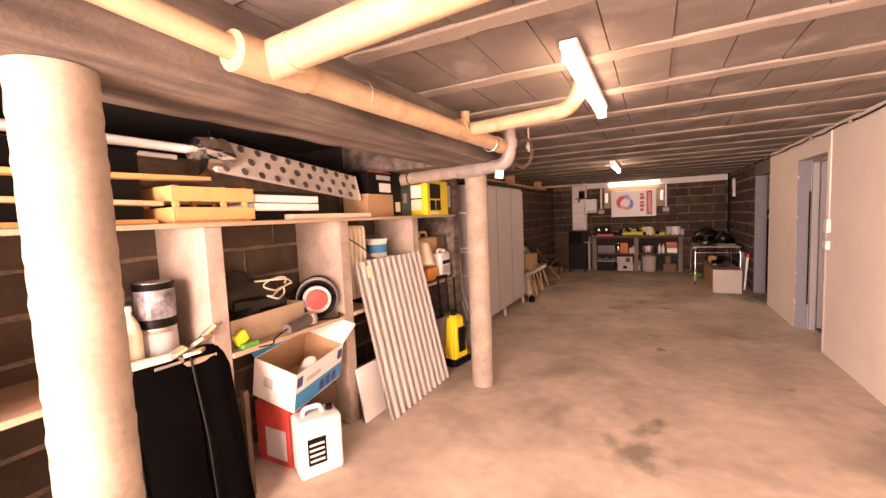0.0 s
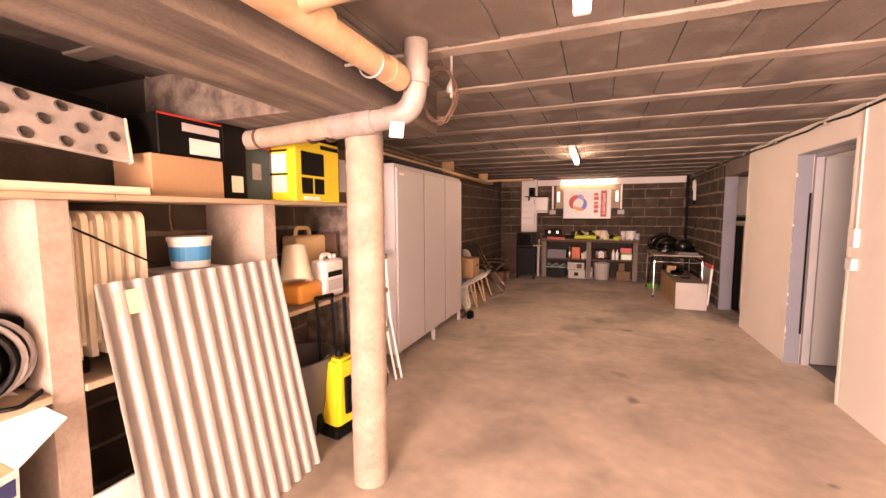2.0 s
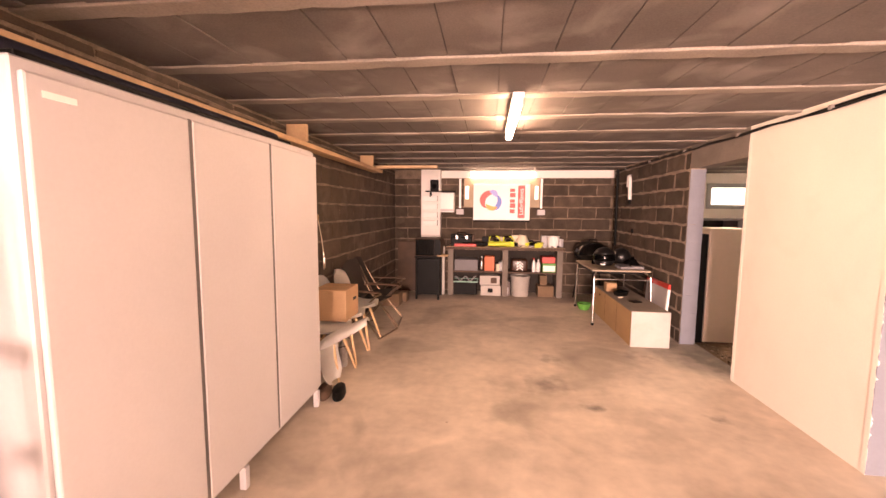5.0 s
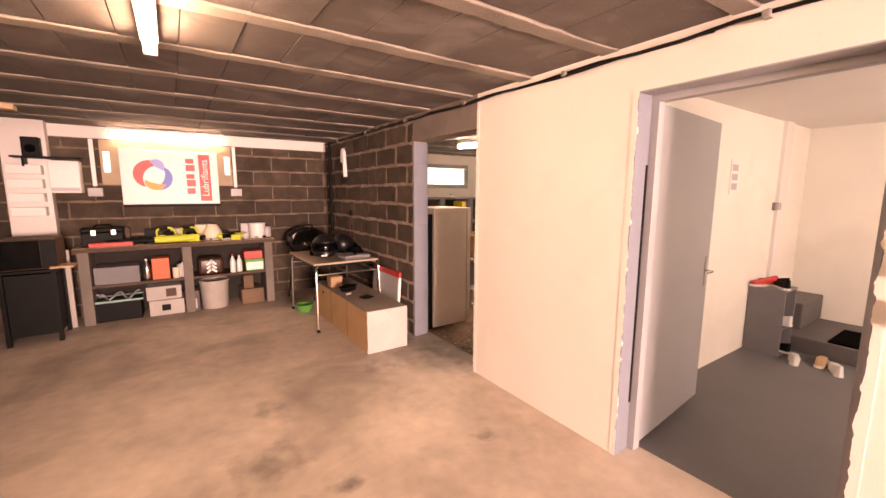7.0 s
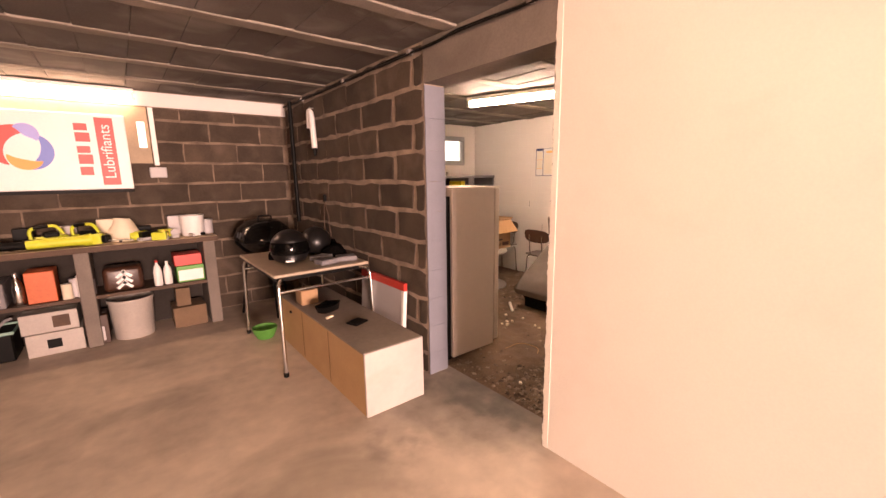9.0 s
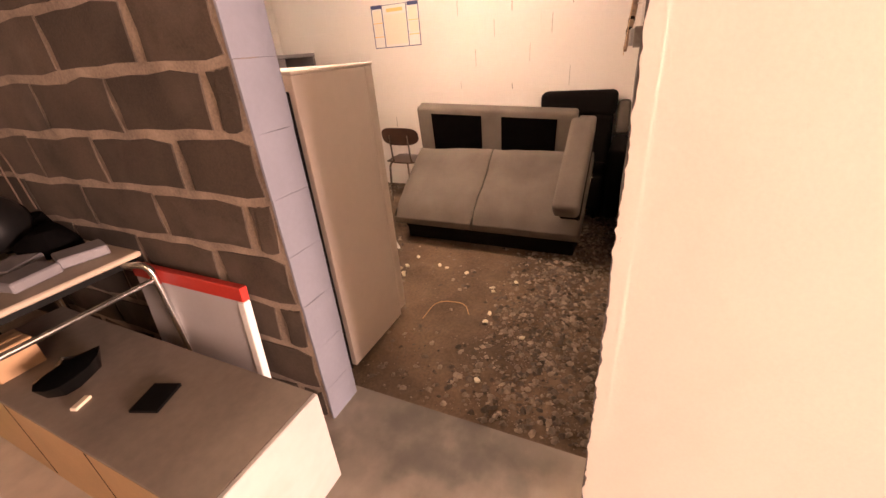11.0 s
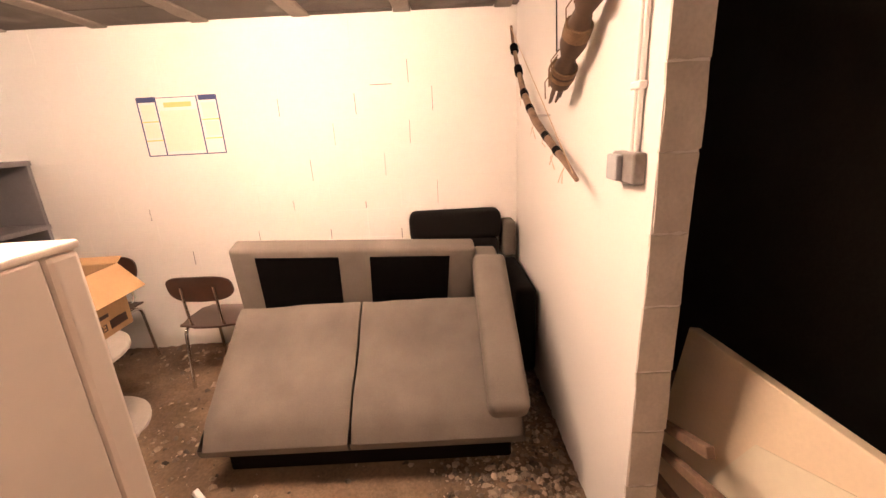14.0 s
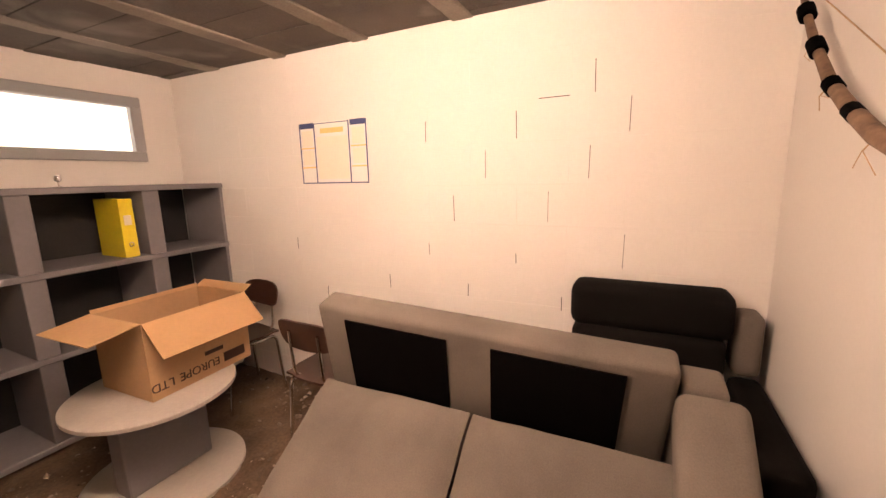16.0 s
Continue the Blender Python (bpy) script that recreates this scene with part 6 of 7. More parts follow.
def camp_chair(at, rz, label):
    t = thing("camp_chair", at, label, "chair", "folding garden chairs", rz)
    for s in (-0.26, 0.26):
        part("frame_tube", tube(bend([(-0.30, s, 0.0), (0.22, s, 0.52), (0.30, s, 0.56)], 0.05), 0.011, 8), DARK_TUBE, t, "", True)
        part("frame_tube", tube(bend([(0.26, s * 0.9, 0.0), (-0.10, s * 0.9, 0.45), (-0.30, s * 0.9, 0.80)], 0.05), 0.011, 8), DARK_TUBE, t, "", True)
        part("arm_rest", box(-0.20, s - 0.02, 0.56, 0.28, s + 0.02, 0.58, 0.006), RUST, t)
    part("seat_fabric", box(-0.14, -0.24, 0.40, 0.22, 0.24, 0.408, m=pose(0, 0, 0, 0, -6, 0)), SHADE_AND_CLOTH, t, "dark woven seat")
    part("back_fabric", box(-0.006, -0.23, 0, 0.0, 0.23, 0.5, m=pose(-0.12, 0, 0.45, 0, -26, 0)), SHADE_AND_CLOTH, t, "dark woven back")
    part("foot_bar", tube([(-0.30, -0.26, 0.012), (-0.30, 0.26, 0.012)], 0.011, 8), DARK_TUBE, t)
    part("foot_bar", tube([(0.26, -0.234, 0.012), (0.26, 0.234, 0.012)], 0.011, 8), DARK_TUBE, t)
    return t


camp_chair((-2.18, 8.66, 0), -14, "folding garden chair with a dark woven seat")
camp_chair((-2.17, 9.14, 0), 6, "folding garden chair with a dark woven seat")
t = thing("work_lamp", (-2.45, 7.88, 0.93), "wire-caged inspection lamp hung on the block wall", "lamp")
part("bulb", lathe([(0.010, -0.02), (0.022, 0.01), (0.026, 0.06), (0.022, 0.11), (0.014, 0.13), (0.014, 0.16)], 14), CHROME, t, "shiny glass guard", True)
part("cord", tube([(0, 0, 0.16), (-0.01, -0.01, 0.30), (-0.04, -0.03, 0.52)], 0.004, 6), CREAM, t)
part("hook", box(-0.07, -0.05, 0.50, -0.03, -0.02, 0.56, 0.004), CARD, t)

# ---- garage: far corner ----
t = thing("black_stand", (-1.75, 10.78, 0), "black metal stand in the corner", "stand")
part("top", box(-0.22, -0.22, 0.72, 0.24, 0.22, 0.75, 0.004), BLACK, t)
for x in (-0.19, 0.19):
    for y in (-0.19, 0.19):
        part("leg", box(x - 0.018, y - 0.018, 0, x + 0.018, y + 0.018, 0.72), BLACK, t)
part("lower_panel", box(-0.19, -0.17, 0.08, 0.19, 0.2, 0.70), BLACK, t)
t = thing("microwave_oven", (-1.74, 10.80, 0.752), "old dark microwave oven with a wooden side", "oven")
part("body", box(-0.22, -0.2, 0.0, 0.22, 0.2, 0.30, 0.006), RUST, t)
part("door", box(-0.218, -0.214, 0.01, 0.10, -0.202, 0.29, 0.004), BLACK_GLOSS, t)
part("panel", box(0.104, -0.212, 0.01, 0.218, -0.202, 0.29, 0.004), BLACK, t)
solo("stand_board", box(-1.58, 10.55, 0.753, -1.40, 10.75, 0.775, 0.003), WOOD, "pale wooden board beside the oven", "board")
structure("wall_pier", box(-1.98, 11.30, 0, -1.62, NORTH, CEIL + 0.05), WHITE_WALL, "white painted pier on the end wall")
t = thing("water_heater", (-1.49, 11.40, 1.50), "small white wall-hung water heater", "heater")
part("case", box(-0.13, -0.16, 0, 0.13, 0.05, 0.36, 0.012, 2), WHITE, t)
part("control_strip", box(-0.12, -0.165, 0.02, 0.12, -0.16, 0.06), METAL_GREY, t)
t = thing("wall_shelf", (-1.60, 11.28, 1.87), "small dark wall shelf", "shelf")
part("board", box(-0.28, -0.16, 0, 0.28, 0.02, 0.02, 0.003), BLACK, t)
part("bracket", box(-0.2, -0.12, -0.09, -0.18, 0.02, 0), BLACK, t)
t = thing("mini_speaker", (-1.72, 11.22, 1.89), "small black speaker on the wall shelf", "speaker")
part("case", box(-0.07, -0.06, 0, 0.07, 0.06, 0.20, 0.006), BLACK, t)
part("cone", lathe([(0.045, 0), (0.03, -0.01), (0, -0.012)], 16), BLACK_CLOTH, t).matrix_basis = pose(0, -0.062, 0.08, 90, 0, 0)
t = thing("cup_rack", (-1.80, 11.29, 1.25), "white wall rack of stacked trays", "rack")
for k in range(4):
    part("tray", box(-0.14, -0.12, 0.15 * k, 0.14, 0.008, 0.15 * k + 0.10, 0.006), WHITE, t)
solo("white_sheet", box(-1.66, 11.02, 0, -1.50, 11.06, 0.88, 0.004, m=pose(0, 0, 0)), SHADED_WHITE, "white panel standing beside the workbench", "panel")
solo("hardboard_sheet", box(-2.42, 11.25, 0, -2.08, 11.28, 0.95, 0.003, m=pose(0, 0.0, 0)), RUST, "brown hardboard panel leaning in the corner", "panel")
carton_box("cardboard_box", -2.44, 10.0, 0, -2.12, 10.3, 0.20, CARD_DULL, "crumpled brown cardboard box on the floor")
carton_box("cardboard_box", -2.30, 10.32, 0, -2.06, 10.52, 0.16, CARD_DULL, "small brown cardboard box on the floor")

# white band, sign and conduits on the end wall
structure("trim_band", box(-1.62, NORTH - 0.02, 2.14, EAST, NORTH - 0.004, 2.275), WHITE_WALL, "white painted band along the end wall")


def sign():
    t = thing("advertising_sign", (-0.49, NORTH - 0.06, 1.69), "white oil company sign with a coloured swirl", "sign")
    part("panel", box(-0.52, -0.02, -0.33, 0.52, 0.02, 0.34, 0.006), WHITE, t)
    part("lower_edge", box(-0.52, -0.022, -0.36, 0.52, 0.02, -0.332), BLACK, t)
    c = Vector((-0.19, -0.022, 0.02))

    def arc(a0, a1, r0, r1, mat, dx, dz, y):
        n = 18
        bm = bmesh.new()
        A, B = [], []
        for k in range(n + 1):
            a = radians(a0 + (a1 - a0) * k / n)
            w = math.sin(math.pi * (k + 0.15) / (n + 0.3)) ** 0.8
            mid, half = (r0 + r1) / 2, (r1 - r0) / 2 * w
            A.append(bm.verts.new((c.x + dx + (mid - half) * math.cos(a), -y, c.z + dz + (mid - half) * math.sin(a))))
            B.append(bm.verts.new((c.x + dx + (mid + half) * math.cos(a), -y, c.z + dz + (mid + half) * math.sin(a))))
        for k in range(n):
            bm.faces.new((A[k], A[k + 1], B[k + 1], B[k]))
        part("swirl", bm, mat, t)

    arc(60, 235, 0.10, 0.215, RED, 0, 0, 0.0225)
    arc(-95, 50, 0.11, 0.20, SIGN_BLUE, 0, 0, 0.0245)
    arc(95, 5, 0.07, 0.17, SIGN_VIOLET, -0.02, 0.06, 0.0265)
    arc(200, 310, 0.09, 0.175, SIGN_ORANGE, 0.03, 0.0, 0.0285)
    for k, h in enumerate((0.075, 0.085, 0.06, 0.08, 0.06)):
        z = -0.20 + 0.098 * k
        part("brand_bar", box(0.155, -0.0225, z, 0.155 + (0.10 if k % 2 else 0.09), -0.0205, z + h), RED, t)
    part("red_block", box(0.30, -0.024, -0.29, 0.43, -0.0205, 0.31), RED, t, "red block behind white letters")
    lettering("Lubrifiants", 0.115, WHITE, t, Matrix.Translation((0.365, -0.0265, 0.01)) @ pose(0, 0, 0, 90, 0, 0) @ pose(0, 0, 0, 0, 0, 90), "white letters set upright")
    return t


SIGN_BLUE = material("sign_blue", (0.16, 0.22, 0.62), 0.5, vary=0.05, bump=0)
SIGN_VIOLET = material("sign_violet", (0.35, 0.36, 0.75), 0.5, vary=0.05, bump=0)
SIGN_ORANGE = material("sign_orange", (0.80, 0.38, 0.08), 0.5, vary=0.05, bump=0)
sign()
t = thing("window_shutter", (-0.49, NORTH - 0.006, 1.87), "pale boarded panel behind the sign", "panel")
part("board", box(-0.70, -0.012, -0.27, 0.70, 0.0, 0.26, 0.003), BOARD, t)
for x in (-0.68, 0.60):
    part("glass_strip", box(x + 0.01, -0.016, -0.12, x + 0.07, -0.012, 0.12), GLASS_FROST, t, "bright daylight strip")
for x in (-1.26, 0.24):
    t = thing("socket_conduit", (x, NORTH, 1.5), "white conduit running down to a grey socket", "conduit", "socket conduits")
    part("conduit", box(-0.02, -0.03, 0.08, 0.02, -0.001, 0.63, 0.003), WHITE, t)
    part("socket", box(-0.07, -0.06, -0.04, 0.07, -0.001, 0.06, 0.008, 2), METAL_GREY, t, "grey power socket")


# on and in the workbench
BT = 0.89


def chainsaw(at, rz, label):
    t = thing("cordless_tool", at, label, "power tool", "lime garden tools", rz)
    out = [(-0.13, -0.04), (0.02, -0.055), (0.09, -0.03), (0.09, 0.03), (0.02, 0.05), (-0.13, 0.04)]
    bm = prism(out, 0.015, 0.10)
    bmesh.ops.bevel(bm, geom=bm.edges[:], offset=0.012, segments=2, affect="EDGES")
    part("body", bm, LIME, t, "", True)
    part("motor_cover", box(-0.07, -0.048, 0.09, 0.03, 0.048, 0.135, 0.014, 2), BLACK, t)
    part("top_handle", tube(bend([(-0.14, 0, 0.08), (-0.15, 0, 0.17), (0.02, 0, 0.19), (0.06, 0, 0.11)], 0.05), 0.013, 10), LIME, t, smooth=True)
    part("grip", tube([(-0.12, 0, 0.176), (-0.03, 0, 0.186)], 0.016, 10), BLACK, t)
    part("battery", box(-0.19, -0.04, 0.012, -0.125, 0.04, 0.085, 0.01, 2), BLACK, t)
    part("guard", box(0.085, -0.035, 0.02, 0.13, 0.035, 0.085, 0.01, 2), BLACK, t)
    part("blade", box(0.12, -0.012, 0.035, 0.32, 0.012, 0.043, 0.002), STEEL, t)
    return t


chainsaw((-0.56, 11.14, BT), 15, "lime green cordless garden tool on the workbench")
chainsaw((-0.32, 11.06, BT), -30, "lime green cordless garden tool on the workbench")
t = thing("leaf_blower", (-0.70, 11.03, BT), "lime and black blower tube along the bench edge", "blower")
part("nozzle", tube([(-0.48, 0.02, 0.05), (-0.02, 0, 0.05)], [0.025, 0.035], 12), BLACK, t, smooth=True)
part("tube", tube([(-0.02, 0, 0.05), (0.28, -0.01, 0.055), (0.38, -0.01, 0.06)], [0.036, 0.04, 0.05], 14), LIME, t, smooth=True)
t = thing("toolbox", (-1.20, 11.22, BT), "black plastic toolbox with red latches", "toolbox")
part("box", box(-0.2, -0.11, 0, 0.18, 0.11, 0.16, 0.01, 2), BLACK, t)
part("lid", box(-0.205, -0.115, 0.162, 0.185, 0.115, 0.21, 0.012, 2), BLACK, t)
part("handle", tube(bend([(-0.1, 0, 0.2), (-0.08, 0, 0.24), (0.06, 0, 0.24), (0.08, 0, 0.2)], 0.02), 0.01, 8), BLACK, t)
for x in (-0.11, 0.07):
    part("latch", box(x, -0.122, 0.13, x + 0.045, -0.115, 0.19, 0.002), STEEL, t)
t = thing("red_tool_tray", (-1.13, 11.05, BT), "flat red metal tray on the workbench", "tray")
part("tray", box(-0.2, -0.05, 0, 0.2, 0.05, 0.05, 0.006), RED, t)
bm = lathe([(0, 0), (0.09, 0.005), (0.11, 0.08), (0.07, 0.16), (0.05, 0.2), (0, 0.205)], 18, sx=1.1)
for v in bm.verts:
    v.co += v.co.normalized() * noise.noise(v.co * 12) * 0.03
ob = solo("paper_bag", bm, CREAM, "crumpled pale paper bag on the workbench", "bag", smooth=True)
ob.matrix_world = pose(-0.10, 11.18, BT)
bucket((0.44, 11.18, BT), 0.105, 0.20, WHITE, "white plastic bucket on the workbench")
for x, y, m, z in ((0.08, 11.10, BLACK, 0.10), (0.20, 11.06, YELLOW, 0.09), (0.16, 11.20, BLACK, 0.15), (0.26, 11.15, METAL_GREY, 0.12)):
    t = thing("power_drill", (x, y, BT), "compact cordless drill lying on the workbench", "drill", "drills on the bench", 40 * x * 10)
    part("motor", tube([(-0.08, 0, 0.05), (0.06, 0, 0.05), (0.10, 0, 0.05)], [0.034, 0.032, 0.016], 12), m, t, smooth=True)
    part("grip", box(-0.07, -0.018, 0.0, -0.02, 0.018, 0.05, 0.008), BLACK, t)
    part("battery", box(-0.10, -0.03, 0, 0.0, 0.03, 0.03, 0.006), METAL_GREY, t)
q = random.Random(17)
for k in range(14):
    x, y = q.uniform(-1.35, 0.55), q.uniform(11.12, 11.40)
    m = q.choice((BLACK, BLACK, METAL_GREY, RUST, STEEL, CREAM))
    t = thing("hand_tool", (x, y, BT), "small workshop tool lying on the bench", "tool", "tools on the bench", q.uniform(0, 180))
    a = q.uniform(0.06, 0.13)
    part("handle", tube([(-a, 0, 0.016), (-a * 0.1, 0, 0.018)], [0.013, 0.016], 10), m, t, smooth=True)
    part("shank", tube([(-a * 0.1, 0, 0.018), (a, 0, 0.016)], [0.006, 0.004], 8), STEEL, t)
for k in range(7):
    x, y = -1.3 + 0.27 * k, 11.36 + 0.02 * math.sin(k * 3)
    h = 0.10 + 0.10 * abs(math.sin(k * 1.9))
    carton_box("parts_box", x - 0.07, y - 0.05, BT, x + 0.06, y + 0.06, BT + h, (BLACK, RUST, BLACK, METAL_GREY, CREAM, BLACK, METAL_GREY)[k], "small box of parts at the back of the bench")
tin((0.58, 11.25, BT), 0.05, 0.14, METAL_GREY, STEEL, "small grey tin at the bench end")
SB = 0.45
carton_box("storage_case", -1.32, 11.04, SB, -0.90, 11.4, SB + 0.20, SHELF_GREY, "grey plastic storage case under the bench")
bottle((-0.83, 11.10, SB), 0.04, 0.26, CHROME, STEEL, "shiny metal spray can under the bench")
carton_box("orange_can", -0.78, 11.06, SB, -0.60, 11.3, SB + 0.26, material("orange_plastic", (0.55, 0.11, 0.02), 0.5), "orange plastic canister under the bench")
for k in range(4):
    tin((-0.54 + 0.05 * k, 11.08 + 0.05 * (k % 2), SB), 0.035, 0.13 + 0.03 * (k % 3), (CREAM, METAL_GREY, WHITE, METAL_GREY)[k], STEEL, "small tin of screws under the bench")
t = thing("reflective_bag", (-0.15, 11.15, SB), "dark red bag with white reflective stripes", "bag")
part("bag_body", box(-0.15, -0.10, 0, 0.14, 0.13, 0.22, 0.04, 3), BROWN, t, smooth=True)
for k in range(3):
    for s in (-1, 1):
        part("stripe", box(-0.012, -0.107, 0, 0.012, -0.103, 0.09, m=pose(s * 0.055 + 0.0, 0, 0.03 + 0.05 * k, 0, -s * 50, 0)), WHITE, t)
bottle((0.10, 11.08, SB), 0.035, 0.24, WHITE, RED, "white spray bottle with a red trigger")
bottle((0.18, 11.10, SB), 0.035, 0.22, WHITE, WHITE, "white plastic bottle under the bench")
carton_box("green_carton", 0.25, 11.05, SB, 0.48, 11.3, SB + 0.16, GREEN, "green and white printed carton under the bench", (("label", "y", 0.05, 0.1, 0.95, 0.75, WHITE),))
carton_box("red_case", 0.24, 11.06, SB + 0.162, 0.47, 11.3, SB + 0.27, RED, "flat red case on a carton under the bench")
t = thing("green_crate", (-1.13, 11.22, 0), "open crate with pale green rim and black tools", "crate")
part("crate_body", box(-0.24, -0.15, 0, 0.22, 0.15, 0.24, 0.01), BLACK, t)
part("rim", tube([(-0.25, -0.16, 0.24), (0.23, -0.16, 0.24), (0.23, 0.16, 0.24), (-0.25, 0.16, 0.24)], 0.014, 8, True), material("mint_plastic", (0.30, 0.48, 0.40), 0.5), t)
part("hose", tube([(-0.2 + 0.03 * k, 0.10 * math.sin(k * 1.1), 0.27 + 0.03 * math.cos(k)) for k in range(14)], 0.012, 8), METAL_GREY, t, smooth=True)
carton_box("white_carton", -0.84, 11.04, 0, -0.48, 11.38, 0.19, SHADED_WHITE, "white printed carton on the floor under the bench", (("picture", "y", 0.35, 0.3, 0.6, 0.7, BLACK),))
carton_box("white_carton", -0.86, 11.06, 0.192, -0.50, 11.38, 0.36, SHADED_WHITE, "pale printed carton stacked under the bench", (("picture", "y", 0.55, 0.2, 0.85, 0.8, RUST),))
carton_box("red_bag_box", -0.47, 11.06, 0, -0.47 + 0.16, 11.3, 0.26, BROWN, "dark red bag on the floor under the bench", (("label", "y", 0.2, 0.1, 0.8, 0.6, METAL_GREY),))
bucket((-0.13, 11.15, 0), 0.17, 0.37, SHADED_WHITE, "large white paint bucket under the bench", None)
carton_box("cardboard_box", 0.18, 11.05, 0, 0.46, 11.35, 0.20, CARD_DULL, "brown cardboard box under the bench")
carton_box("cardboard_box", 0.22, 11.1, 0.202, 0.34, 11.3, 0.38, CARD_DULL, "upright brown carton under the bench")


# ---- garage: grill, table things ----
def power_drill(at, rz, label, shell):
    t = thing("cordless_drill", at, label, "drill", "cordless tools on the bench", rz)
    part("motor_housing", tube([(-0.09, 0, 0.045), (-0.04, 0, 0.045), (0.05, 0, 0.045), (0.07, 0, 0.045)], [0.034, 0.040, 0.036, 0.026], 14), shell, t, "", True)
    part("chuck", tube([(0.07, 0, 0.045), (0.12, 0, 0.045)], [0.022, 0.012], 12), BLACK, t, "black chuck", True)
    part("grip", box(-0.045, 0.02, 0.02, 0.0, 0.15, 0.062, 0.012, 2), BLACK, t, "black grip")
    part("battery", box(-0.07, 0.15, 0.005, 0.045, 0.21, 0.075, 0.008, 2), shell, t)
    return t


power_drill((0.02, 11.12, 0.892), 15, "lime and black cordless drill lying on the bench", LIME)
power_drill((0.20, 11.14, 0.892), 160, "lime and black cordless drill lying on the bench", LIME)
power_drill((-0.92, 11.14, 0.892), 60, "black cordless drill lying on the bench", BLACK)
power_drill((-0.40, 11.22, 0.892), 200, "lime and black cordless drill lying on the bench", LIME)


def kettle_grill():
    t = thing("kettle_grill", (1.05, 10.98, 0), "round black kettle barbecue with a closed lid", "barbecue")
    part("bowl", lathe([(0, 0.60), (0.12, 0.61), (0.22, 0.68), (0.28, 0.78), (0.285, 0.80)], 32), BLACK_GLOSS, t, "", True)
    part("lid", lathe([(0.29, 0.80), (0.285, 0.83), (0.25, 0.93), (0.15, 1.01), (0, 1.03)], 32), BLACK_GLOSS, t, "glossy black enamel lid", True)
    part("handle", tube(bend([(-0.07, -0.1, 1.0), (-0.06, -0.11, 1.06), (0.06, -0.11, 1.06), (0.07, -0.1, 1.0)], 0.02), 0.01, 8), BLACK, t)
    for a in (30, 150, 270):
        c, s = math.cos(radians(a)), math.sin(radians(a))
        part("leg", tube([(0.18 * c, 0.18 * s, 0.66), (0.28 * c, 0.28 * s, 0.0)], 0.012, 8), BLACK, t)
    return t


kettle_grill()


def helmet(at, rz, label, shell):
    t = thing("motorcycle_helmet", at, label, "helmet", "helmets on the table", rz)
    bm = bmesh.new()
    bmesh.ops.create_uvsphere(bm, u_segments=28, v_segments=18, radius=0.135)
    for v in bm.verts:
        v.co.x *= 1.12
        if v.co.z < -0.09:
            v.co.z = -0.09 - (v.co.z + 0.09) * -0.2
        if v.co.x > 0.05 and -0.05 < v.co.z < 0.05:
            v.co.x -= 0.015
    bmesh.ops.translate(bm, verts=bm.verts[:], vec=(0, 0, 0.115))
    part("shell", bm, shell, t, "", True)
    vis = bmesh.new()
    rows = []
    for i in range(7):
        z = 0.085 + 0.085 * i / 6
        rr = math.sqrt(max(0.001, 0.139 ** 2 - (z - 0.115) ** 2))
        rows.append([vis.verts.new((1.12 * rr * math.cos(a), rr * math.sin(a), z)) for a in (radians(-75 + 150 * k / 16) for k in range(17))])
    for a, b in zip(rows, rows[1:]):
        for k in range(16):
            vis.faces.new((a[k], a[k + 1], b[k + 1], b[k]))
    bmesh.ops.solidify(vis, geom=vis.faces[:], thickness=0.003)
    part("visor", vis, BLACK_GLOSS, t, "dark glossy visor", True)
    part("vent", box(0.10, -0.03, 0.035, 0.148, 0.03, 0.05, 0.004), WHITE, t, "small white badge")
    return t


BLACK_SATIN = material("black_satin", (0.006, 0.0055, 0.0055), 0.35, vary=0.2, bump=0.02)
TT = 0.752
big = helmet((0.94, 9.78, TT), -110, "matte black motorcycle helmet on the school table", BLACK_SATIN)
big.scale = (1.12, 1.12, 1.12)
helmet((1.26, 10.05, TT), 60, "black motorcycle helmet among bags on the table", BLACK_SATIN)
for x, y, s, k in ((1.30, 10.30, 0.15, 1), (0.90, 10.05, 0.07, 2), (1.34, 9.82, 0.09, 3), (1.05, 10.28, 0.11, 4), (1.36, 10.05, 0.10, 5)):
    bm = lathe([(0, 0), (s, 0), (s * 1.1, s * 0.5), (s * 0.7, s * 1.1), (0, s * 1.2)], 16)
    for v in bm.verts:
        v.co += v.co.normalized() * noise.noise(v.co * 11 + Vector((k, 0, 0))) * s * 0.35
    ob = solo("riding_gear", bm, BLACK_CLOTH, "crumpled black riding jacket on the table", "clothing", smooth=True)
    ob.matrix_world = pose(x, y, TT)
for x, y, r in ((1.20, 9.58, 10), (1.38, 9.60, -15), (1.22, 9.74, 30)):
    solo("dark_case", box(-0.08, -0.06, 0, 0.08, 0.06, 0.04, 0.006, m=pose(x - 0.04, y, TT, 0, 0, r)), SHELF_GREY, "flat grey plastic case on the table", "case")
CT = 0.4125
bm = lathe([(0, 0), (0.06, 0.0), (0.07, 0.05), (0, 0.08)], 12, sx=1.6)
for v in bm.verts:
    v.co += v.co.normalized() * noise.noise(v.co * 25) * 0.03
ob = solo("plastic_bag", bm, BLACK_GLOSS, "crumpled clear and black plastic bag on the cabinet", "bag", smooth=True)
ob.matrix_world = pose(1.08, 9.42, CT, 0, 0, 30)
carton_box("small_box", 0.96, 9.66, CT, 1.10, 9.80, CT + 0.12, CARD, "small pale box on the low cabinet")
solo("slate_tile", box(-0.06, -0.05, 0, 0.06, 0.05, 0.012, 0.002, m=pose(1.13, 9.02, CT, 0, 0, 20)), BLACK, "dark slate offcut on the low cabinet", "tile")
